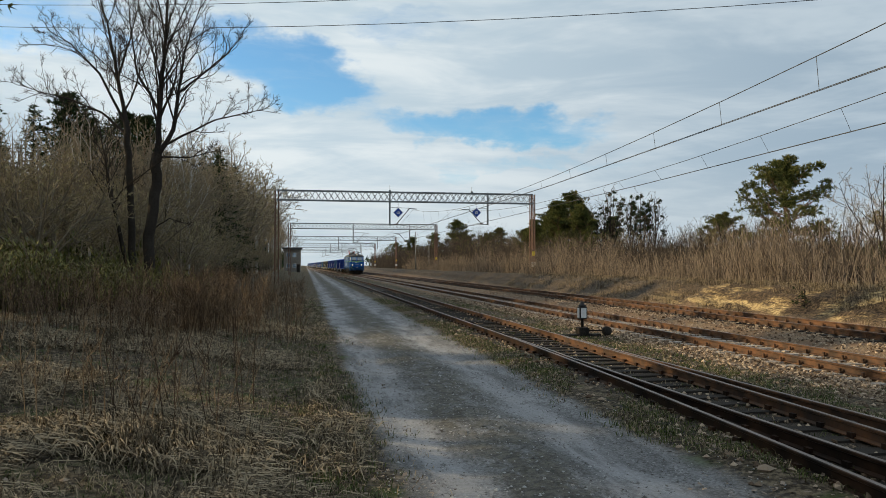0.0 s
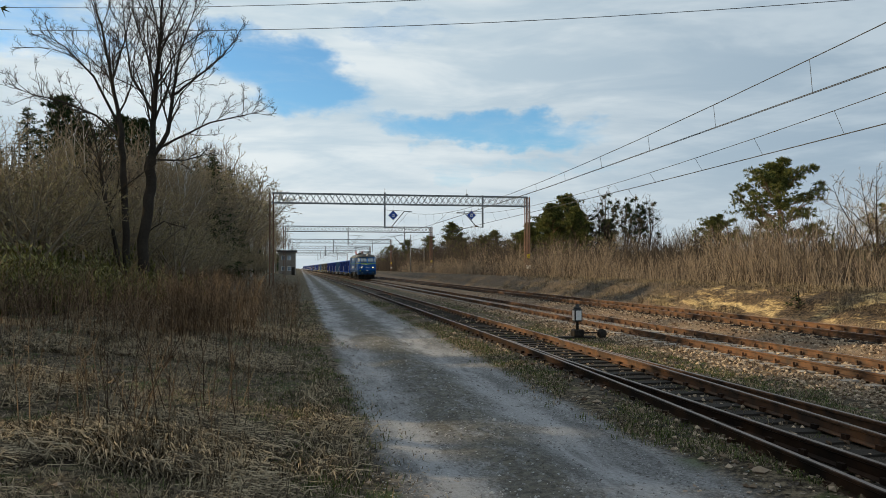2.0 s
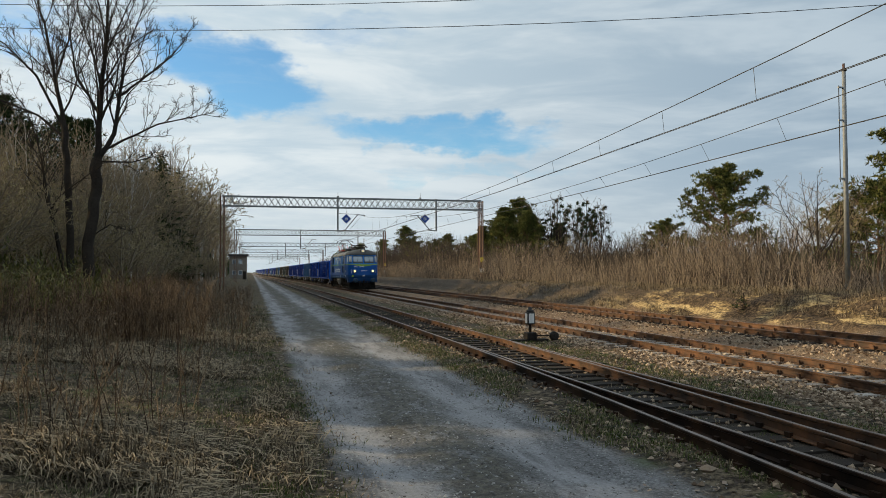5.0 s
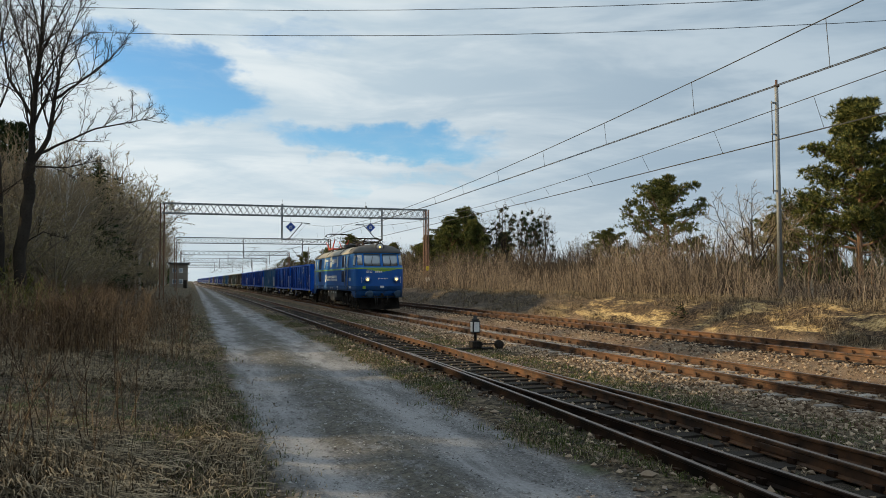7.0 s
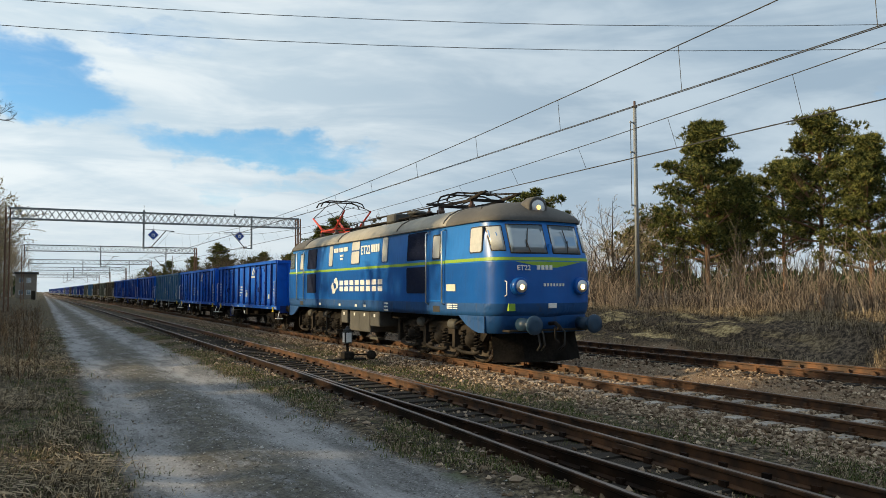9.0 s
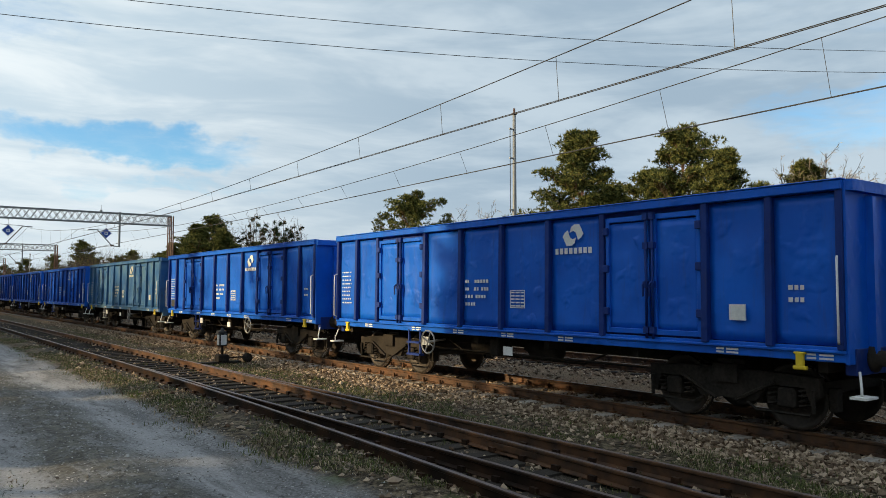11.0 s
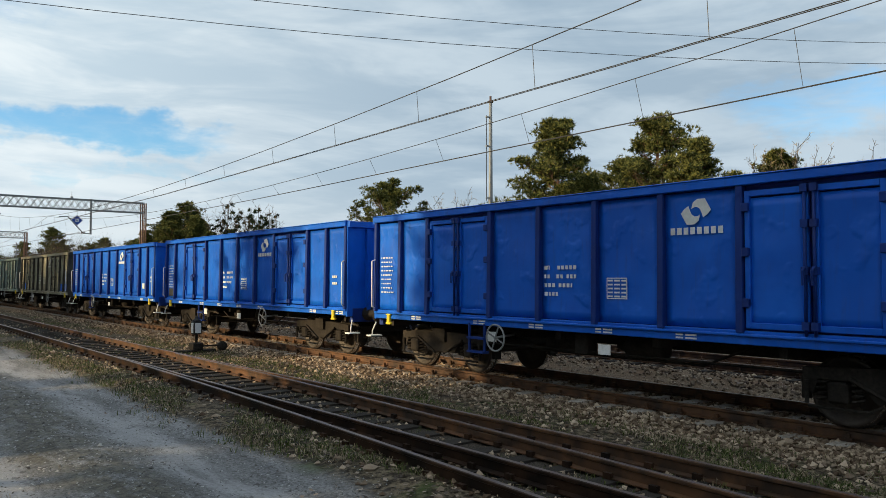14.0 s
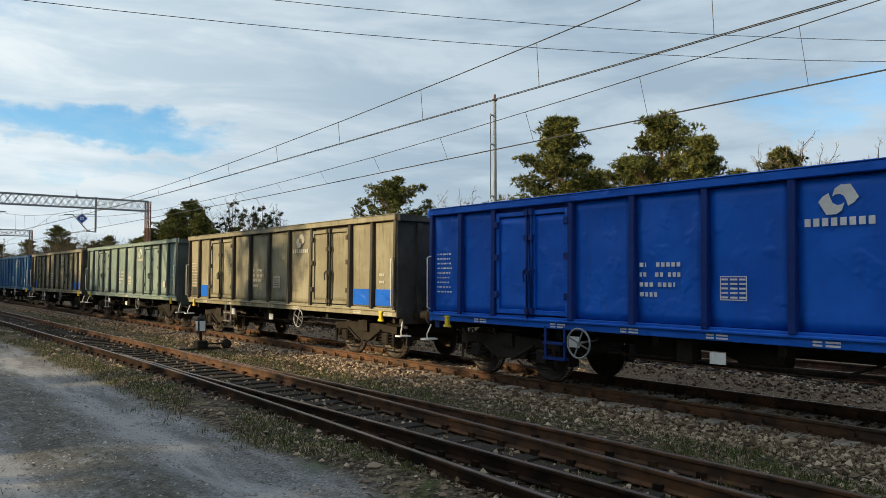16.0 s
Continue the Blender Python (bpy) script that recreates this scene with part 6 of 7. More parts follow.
def limbed_tree(seed, limbs, label, level=3, angle=0.75, up=0.22, reach=0.48, bark=None, fine=None, group="bare trees", buds=0, sparse=1.0):
    """limbs: trunk or limb points, the radius at the foot and at the tip, and how low branches begin (1 for a clean trunk)."""
    rng = random.Random(seed)
    t = thing("bare_tree", label, "tree", group)
    wood, twigs = Soup(), Soup()
    for pts, r0, r1, bare in limbs:
        r0 *= 0.82
        pts = [Vector(q) for q in pts]
        line = []
        for a, b in zip(pts, pts[1:]):
            for k in range(4):
                line.append(a.lerp(b, k / 4) + Vector((rng.uniform(-1, 1), rng.uniform(-1, 1), 0)) * (0.03 + 0.2 * r1) * (k > 0))
        line.append(pts[-1])
        if bare >= 1:
            wood.limb(line, r0, r1, 9)
        else:
            spray(rng, wood, twigs, line, r0, r1, level, level, angle, up, reach, bare, sparse)
    o = new("trunk", wood.mesh("trunk", bark or BARK, True))
    o.parent = t
    o = new("crown", twigs.mesh("crown", fine or TWIG))
    o.parent = t
    if buds:
        s = Soup()
        for i in range(0, len(twigs.v), max(1, len(twigs.v) // buds)):
            p = twigs.v[i]
            a = Vector((rng.uniform(-1, 1), rng.uniform(-1, 1), rng.uniform(-1, 1))) * 0.05
            s.blade(p, p + a * 1.6, Vector((a.y, -a.x, a.z)) * 0.5)
        o = new("budding_foliage", s.mesh("budding_foliage", BUDS))
        o.parent = t
    return t


def limbs_of(seed, height, spread, n, fork, r):
    """A trunk that divides at a given height into n rising limbs."""
    rng = random.Random(seed)
    crotch = Vector((rng.uniform(-0.2, 0.2), rng.uniform(-0.2, 0.2), height * fork))
    rows = [([(0, 0, -0.1), (rng.uniform(-0.15, 0.15), rng.uniform(-0.15, 0.15), height * fork * 0.5), crotch], r, r * 0.75, 1)]
    rows.append(([crotch, crotch + Vector((rng.uniform(-0.3, 0.3), rng.uniform(-0.3, 0.3), height * (1 - fork) * 0.5)), (crotch.x, crotch.y, height)], r * 0.7, 0.012, 0.1))
    for i in range(n):
        a = 6.28 * i / n + rng.uniform(-0.4, 0.4)
        reach = spread * rng.uniform(0.7, 1.1)
        base = Vector((0, 0, height * fork * rng.uniform(0.65, 1.15)))
        base.x, base.y = crotch.x * 0.8, crotch.y * 0.8
        out = Vector((math.cos(a), math.sin(a), 0)) * reach
        top = height * rng.uniform(0.62, 0.92)
        rows.append(([base, base + out * 0.45 + Vector((0, 0, (top - base.z) * 0.42)), base + out * 0.8 + Vector((0, 0, (top - base.z) * 0.72)), Vector((base.x, base.y, top)) + out], r * 0.48, 0.010, 0.15))
    return rows


def cushion(s, rng, c, r, n, coarse=1.0):
    """A flattened cushion of needle tufts, fullest on its upper side."""
    for i in range(round(n / coarse)):
        d = Vector((rng.gauss(0, 1), rng.gauss(0, 1), rng.gauss(0.3, 0.8))).normalized()
        q = c + Vector((d.x * r, d.y * r, d.z * r * 0.5)) * rng.uniform(0.45, 1.0)
        for k in range(round(9 / coarse ** 0.4)):
            e = (d * 0.6 + Vector((rng.gauss(0, 0.7), rng.gauss(0, 0.7), rng.gauss(0.35, 0.6)))).normalized()
            side = e.orthogonal().normalized()
            side.rotate(Matrix.Rotation(rng.uniform(0, 6.28), 3, e))
            s.blade(q, q + e * rng.uniform(0.15, 0.30) * coarse ** 0.5, side * 0.028 * coarse)


def tuft(s, rng, c, r, n, width, flat=0.7):
    for i in range(n):
        d = Vector((rng.gauss(0, 1), rng.gauss(0, 1), rng.gauss(0.25, 0.8))).normalized()
        a = d.orthogonal().normalized()
        a.rotate(Matrix.Rotation(rng.uniform(0, 6.28), 3, d))
        p = c + Vector((d.x, d.y, d.z * flat)) * r * rng.uniform(0.0, 0.55)
        s.blade(p, p + Vector((d.x, d.y, d.z * flat)) * r * rng.uniform(0.6, 1.0), a * width)


def pine(seed, height, bare, spread, label, at=(0, 0, 0), clumps=260, lean=(0, 0), mat=None, group="pines", coarse=1.0):
    """A Scots pine: orange trunk, crooked limbs, tufts of needles in uneven cushions."""
    rng = random.Random(seed)
    t = thing("pine_tree", label, "tree", group, at=at)
    wood, leaf = Soup(), Soup()
    pts = [Vector((lean[0] * f + rng.uniform(-0.1, 0.1) * (f > 0), lean[1] * f + rng.uniform(-0.1, 0.1) * (f > 0), height * f)) for f in (0, 0.2, 0.4, 0.6, 0.8, 0.98)]
    wood.limb(pts, height * 0.017, 0.03, 8)
    n = int(10 + height * 3.4)
    per = max(2, round(clumps / 6 / n))
    for i in range(n):
        f = bare + (1 - bare) * (i + rng.random()) / n
        k = min(4, int(f * 5))
        base = pts[k].lerp(pts[k + 1], min(1, f * 5 - k))
        a = i * 2.4 + rng.uniform(-0.6, 0.6)
        g2 = (f - bare) / (1 - bare)
        reach = spread * (0.55 + 0.45 * math.sin(math.pi * min(1, g2 * 0.9 + 0.15))) * rng.uniform(0.5, 1.1) * (1.0 - 0.62 * g2 ** 2.2)
        d = Vector((math.cos(a), math.sin(a), rng.uniform(0.0, 0.35) + 0.6 * g2))
        limb, d2 = wander(rng, base, d.normalized(), reach, 5, 0.20, 0.05)
        wood.limb(limb, 0.06 * (1.2 - g2), 0.014, 5)
        for j in range(per):
            q = limb[rng.choice((2, 3, 4, 4, 5, 5))] + Vector((rng.gauss(0, 0.22), rng.gauss(0, 0.22), rng.gauss(0.08, 0.10))) * (0.5 + reach * 0.25)
            wood.stick(limb[2], q, 0.016, 0.008, 3)
            cushion(leaf, rng, q, rng.uniform(0.36, 0.72) * (1 - 0.3 * g2) * (1 + 0.25 * (coarse - 1)), 12, coarse)
    o = new("trunk", wood.mesh("trunk", PINE_BARK, True))
    o.parent = t
    o = new("crown", leaf.mesh("crown", mat or NEEDLES))
    o.parent = t
    return t


def spruce(seed, height, spread, label, at=(0, 0, 0)):
    rng = random.Random(seed)
    t = thing("spruce_tree", label, "tree", "spruces", at=at)
    wood, leaf = Soup(), Soup()
    wood.limb([Vector((0, 0, 0)), Vector((0.05, 0, height * 0.5)), Vector((0, 0, height))], height * 0.014, 0.02, 7)
    n = int(height * 8) + 6
    for i in range(n):
        f = 0.06 + 0.93 * i / n
        a = i * 2.4 + rng.uniform(-0.4, 0.4)
        reach = spread * (1.02 - f) ** 0.8 * rng.uniform(0.7, 1.1)
        base = Vector((0, 0, height * f))
        limb, _ = wander(rng, base, Vector((math.cos(a), math.sin(a), -0.15)).normalized(), reach, 4, 0.08, -0.03)
        wood.limb(limb, 0.03, 0.008, 3)
        for j in range(max(2, int(reach * 3))):
            k = rng.randint(1, 4)
            q = limb[k] + Vector((rng.gauss(0, 0.12), rng.gauss(0, 0.12), rng.gauss(-0.08, 0.1)))
            tuft(leaf, rng, q, rng.uniform(0.28, 0.48) * (1 if height > 3 else 0.4), 9, 0.055 if height > 3 else 0.02, 0.6)
    o = new("trunk", wood.mesh("trunk", BARK, True))
    o.parent = t
    o = new("crown", leaf.mesh("crown", SPRUCE))
    o.parent = t
    return t


def place(src, x, y, turn, scale, z=None):
    m = pose(x, y, ground_z(x, y) - 0.05 if z is None else z, 0, 0, turn) @ Matrix.Diagonal((scale, scale, scale, 1))
    return copy_thing(src, m)


def settle(ob, x, y):
    ob.location = (x, y, ground_z(x, y) - 0.05)
    return ob


PALE_TWIG = plain("pale_brown_twigs", (0.23, 0.18, 0.105), (0.46, 0.37, 0.23), 2, 0.95)
GREY_BARK = plain("grey_brown_bark", (0.11, 0.088, 0.062), (0.27, 0.22, 0.155), 5, 0.95, 0, 0.01)
# the tall forked tree on the left verge and its leaning neighbour
settle(limbed_tree(21, [
    ([(0, 0, 0), (0, 0, 2.1), (0.2, 0, 4.5), (0.32, 0, 6.3)], 0.29, 0.22, 1),
    ([(0.32, 0, 6.3), (0.42, 0.1, 8.7), (0.58, 0.1, 11.1), (0.7, 0, 13.5), (0.75, 0, 14.9)], 0.17, 0.012, 0.10),
    ([(0.32, 0, 6.2), (1.0, -0.1, 7.4), (1.25, -0.2, 9.3), (1.5, -0.3, 10.9), (2.2, -0.4, 12.9)], 0.15, 0.012, 0.22),
    ([(0.6, 0, 6.7), (1.5, 0.3, 7.3), (2.7, 0.5, 8.0), (3.9, 0.6, 8.35), (4.9, 0.6, 8.6)], 0.075, 0.010, 0.25),
    ([(0.4, 0, 8.2), (-0.5, -0.2, 9.8), (-0.7, -0.4, 11.4), (-0.9, -0.4, 13.4)], 0.08, 0.010, 0.2),
    ([(1.2, -0.2, 9.0), (2.3, -0.6, 9.8), (3.4, -0.9, 10.7), (4.0, -1.0, 11.5)], 0.065, 0.010, 0.2),
    ([(0.35, 0, 6.2), (1.8, -0.5, 6.15), (3.1, -0.8, 6.5)], 0.05, 0.010, 0.2),
    ([(0.45, 0.1, 9.2), (0.9, 1.4, 10.6), (1.1, 2.2, 12.6)], 0.06, 0.010, 0.2),
    ([(0.4, 0.0, 8.0), (0.5, -1.3, 9.4), (0.3, -2.0, 11.6)], 0.06, 0.010, 0.2),
    ([(0.1, 0.0, 3.0), (0.9, -0.3, 3.5), (1.5, -0.4, 3.3)], 0.04, 0.010, 0.2),
], "tall leafless forked tree, dark against the sky", 4, 0.66, 0.16, 0.50, fine=BARK, group="left verge trees", sparse=0.95), -6.73, 35)
settle(limbed_tree(22, [
    ([(0, 0, 0), (-0.1, 0, 2.1), (-0.26, 0, 5.8), (-0.4, 0, 7.8)], 0.20, 0.13, 1),
    ([(-0.4, 0, 7.8), (-0.8, 0.1, 9.8), (-1.24, 0.1, 12.2), (-1.8, 0, 14.0)], 0.12, 0.012, 0.05),
    ([(-0.4, 0, 7.6), (-1.45, -0.2, 9.8), (-2.6, -0.3, 11.0), (-3.6, -0.3, 11.6)], 0.08, 0.010, 0.2),
    ([(-0.35, 0, 7.2), (-1.5, 0.4, 8.2), (-2.9, 0.7, 8.8), (-4.2, 0.8, 9.1), (-5.0, 0.8, 9.4)], 0.075, 0.010, 0.25),
    ([(-0.8, 0.1, 9.6), (-0.3, 0.4, 11.6), (0.0, 0.6, 13.4)], 0.07, 0.010, 0.1),
    ([(-0.5, 0, 8.4), (-1.0, 1.2, 10.0), (-1.2, 2.0, 12.0)], 0.06, 0.010, 0.2),
    ([(0.1, 0.2, 0), (-0.6, 0.3, 2.5), (-1.1, 0.3, 5.0), (-1.5, 0.2, 7.4)], 0.15, 0.02, 0.45),
], "slimmer leaning leafless tree beside the tall one", 4, 0.66, 0.16, 0.50, fine=BARK, group="left verge trees", sparse=0.95), -7.44, 35.5)

# the wood on the left: four bare kinds, spruces and pines, repeated unevenly
MID_TWIG = plain("brown_twigs", (0.17, 0.132, 0.082), (0.36, 0.285, 0.18), 2, 0.95)
wood_kinds = [
    limbed_tree(31, limbs_of(31, 10.0, 3.0, 6, 0.32, 0.17), "leafless grey-brown woodland tree", 3, 0.75, 0.12, 0.58, GREY_BARK, MID_TWIG, "wood beside the road", sparse=1.55),
    limbed_tree(32, limbs_of(32, 11.0, 2.2, 5, 0.40, 0.15), "slender leafless woodland tree", 3, 0.70, 0.16, 0.58, GREY_BARK, MID_TWIG, "wood beside the road", sparse=1.55),
    limbed_tree(33, limbs_of(33, 5.4, 2.9, 7, 0.22, 0.13), "low spreading leafless tree with pale brown twigs", 3, 0.90, 0.10, 0.60, GREY_BARK, PALE_TWIG, "wood beside the road", 1500, sparse=1.55),
    limbed_tree(34, limbs_of(34, 10.5, 1.6, 4, 0.45, 0.10), "pale-stemmed leafless birch in the wood", 3, 0.65, 0.08, 0.58, BIRCH, MID_TWIG, "wood beside the road", sparse=1.55),
]
fir = spruce(41, 12.5, 3.0, "dark green dense spruce at the edge of the wood")
settle(fir, -8.2, 74)
dark_pine = pine(42, 13.0, 0.45, 2.4, "tall dark pine behind the leafless trees", clumps=1100, mat=SPRUCE, coarse=1.6)
settle(dark_pine, -16.0, 56)
rng = random.Random(5)
settle(wood_kinds[0], -10.5, 52), settle(wood_kinds[1], -8.4, 66), settle(wood_kinds[2], -10.2, 31.5), settle(wood_kinds[3], -7.6, 52)
spots = []
for i in range(46):
    y = 46 + 230 * (i / 46) ** 1.5
    for lane in range(3 if y < 90 else 2 if y < 130 else 1):
        spots.append((-7.2 - 3.4 * lane - rng.uniform(0, 2.4), y + rng.uniform(-1.5, 1.5), lane))
for x, y, lane in spots:
    k = rng.random()
    src = wood_kinds[0] if k < 0.36 else wood_kinds[1] if k < 0.66 else wood_kinds[3] if k < 0.76 else fir if k < 0.90 and lane > 0 else wood_kinds[2]
    s = rng.uniform(0.85, 1.1) * (0.85 + 0.7 * min(1.0, max(0.0, (y - 46) / 60))) * (0.62 if src is fir else 1.9 if src is wood_kinds[2] and y > 70 else 1.0)
    place(src, x, y, rng.uniform(0, 360), s)
for i in range(30):
    y = 44 + 110 * (i / 30) ** 1.3
    place(wood_kinds[2], -6.2 - rng.uniform(0, 3), y, rng.uniform(0, 360), rng.uniform(0.55, 0.95))
for x, y, k, s in ((-7.4, 69, 0, 0.9), (-10.0, 78, 0, 1.0), (-8.0, 90, 0, 1.05), (-11, 64, 0, 0.85)):
    place(fir, x, y, 40 * x, s)
# firs added behind the bare trees so that the wood shades the far line
for i in range(46):
    y = 72 + 150 * (i / 46) ** 1.1
    place(fir, -10.5 - rng.uniform(0, 6), y, rng.uniform(0, 360), rng.uniform(0.75, 1.0) * (0.85 if y < 75 else 1.0))
for i in range(64):
    y = 50 + 230 * (i / 64) ** 1.2
    place(fir, -13.5 - rng.uniform(0, 8), y + rng.uniform(-1, 1), rng.uniform(0, 360), rng.uniform(1.0, 1.15) * (0.82 if y < 66 else 1.0 if y < 90 else 1.22))
for x, y, s in ((-11.8, 60, 0.96), (-13.6, 62, 1.0), (-19.5, 52, 0.72), (-22, 55, 0.8), (-15.2, 58, 0.9)):
    place(dark_pine, x, y, 70 * x, s)
for x, y, s in ((-11.5, 40.5, 0.9), (-14.5, 38, 0.85), (-17, 40, 0.9), (-9.2, 46, 0.85), (-19.5, 37, 0.8), (-13, 45, 0.95)):
    place(wood_kinds[0], x, y, 80 * x, s)
for x, y, s in ((-10.4, 34.5, 1.1), (-18.8, 33.5, 1.3), (-12.0, 35.5, 1.25), (-8.4, 40, 1.1), (-10.6, 43.5, 1.3), (-6.3, 41, 0.8), (-15, 39, 1.35), (-12.8, 42, 1.3), (-12.5, 34, 1.0), (-14.2, 33.0, 1.15), (-13.0, 38, 1.25), (-15.8, 36, 1.2), (-11.2, 39.5, 1.15), (-9.8, 42, 1.0), (-17.5, 34, 1.2), (-9.4, 37.5, 0.8), (-7.8, 44, 0.85)):
    place(wood_kinds[2], x, y, 50 * x, s)
# the pine whose branch hangs into view; the wood goes on beside it, unseen, to cast shade
near_pine = pine(43, 14.0, 0.5, 2.8, "tall pine at the near edge of the wood", clumps=1500, coarse=2.0)
settle(near_pine, -13.6, 30.0)
for i in range(13):
    for lane in range(3):
        place(near_pine, -15.5 - 3.6 * lane + rng.uniform(-0.8, 0.8), -14 + 3.0 * i + rng.uniform(-1, 1), rng.uniform(0, 360), rng.uniform(0.92, 1.12))

# unseen firs and low pines, added to stop sun patches on road and siding
for i in range(13):
    place(fir, -18.5 - rng.uniform(0, 4), -12 + 3.0 * i + rng.uniform(-1, 1), rng.uniform(0, 360), rng.uniform(0.74, 0.86))
for i in range(5):
    place(dark_pine, -16.3 - rng.uniform(0, 1.8), 19.5 + 1.5 * i, rng.uniform(0, 360), rng.uniform(0.55, 0.64))

# ---- right side: pines, mistletoe trees and the scrub along the bank ----
pine_b = settle(pine(51, 9.4, 0.22, 2.8, "dense sunlit pine behind the scrub", clumps=2900), 30.7, 28.7)
pine_c = settle(pine(52, 9.6, 0.32, 3.6, "open-crowned sunlit pine behind the scrub", clumps=2300), 35.6, 25.8)
pine_a = settle(pine(53, 8.0, 0.30, 4.3, "broad round-topped pine behind the scrub", clumps=2300), 33.9, 49.5)
place(pine_b, 33.5, 21.8, 130, 0.82), place(pine_b, 33.6, 29.2, 200, 0.72), place(pine_c, 38.2, 30, 90, 0.85)
place(pine_a, 37.5, 42, 150, 0.62), place(pine_a, 36, 37.5, 40, 0.72), place(pine_c, 41.5, 38, 10, 0.7), place(pine_a, 34, 58, 10, 0.6), place(pine_b, 38, 20, 70, 0.78)
for x, y, s in ((31, 92, 0.95), (34, 95, 1.05), (37, 100, 0.9), (30, 150, 1.0), (33, 158, 0.9), (28, 165, 0.8), (36, 140, 0.8), (42, 130, 0.9), (29, 120, 0.7), (27.5, 128, 0.6), (33, 112, 0.75), (26.5, 190, 0.8), (27, 230, 0.9)):
    place(pine_a if int(x) % 2 else pine_c, x, y, 33 * x, s)

for x, y, k in ((28.6, 84, 0.98), (30.6, 82, 0.92), (33.4, 88, 0.9), (36.5, 87, 0.8), (27.0, 88, 0.75)):
    place(pine_b, x, y, 40 * x, k * 0.88)


def mistletoe(rng, host, n, r0, h0, h1):
    for i in range(n):
        s = Soup()
        a, h = rng.uniform(0, 6.28), rng.uniform(h0, h1)
        c = Vector((math.cos(a) * rng.uniform(0.2, r0), math.sin(a) * rng.uniform(0.2, r0), h))
        q = rng.uniform(0.28, 0.55)
        for k in range(60):
            d = Vector((rng.gauss(0, 1), rng.gauss(0, 1), rng.gauss(0, 1))).normalized()
            s.blade(c - d * q * 0.1, c + d * q * rng.uniform(0.7, 1.0), d.orthogonal().normalized() * 0.06)
        o = new("mistletoe", s.mesh("mistletoe", SPRUCE))
        o.parent = host
        tagged(o, "dark green mistletoe bunch")


host = limbed_tree(61, limbs_of(61, 9.6, 1.7, 5, 0.30, 0.18), "bare tree hung with dark mistletoe bunches", 3, 0.7, 0.14, 0.58, group="mistletoe trees", sparse=1.7)
mistletoe(random.Random(3), host, 30, 1.9, 4.8, 9.3)
settle(host, 34.7, 83)
for x, y, s in ((37.7, 81.7, 0.95), (32.0, 86, 0.92), (35.8, 80, 0.85), (39.5, 82, 0.9), (33.3, 82, 0.8)):
    place(host, x, y, 60 * x, s)
leafless = settle(limbed_tree(62, limbs_of(63, 7.4, 2.6, 6, 0.25, 0.12), "spreading leafless tree behind the scrub", 3, 0.85, 0.10, 0.60, fine=MID_TWIG, group="leafless trees behind the bank", sparse=1.5), 35.8, 17.9)
for x, y, s in ((26.2, 31.0, 0.75), (33, 41, 0.62), (31, 56, 0.6), (38.5, 15.5, 0.95), (28, 62, 0.62), (29.5, 70, 0.6), (27, 46, 0.5), (39, 60, 0.7), (31.5, 35.5, 0.65), (36, 66, 0.7), (28, 80, 0.6), (27, 95, 0.65), (30, 105, 0.75), (28, 140, 0.8), (27, 118, 0.7)):
    place(leafless, x, y, 44 * x, s)


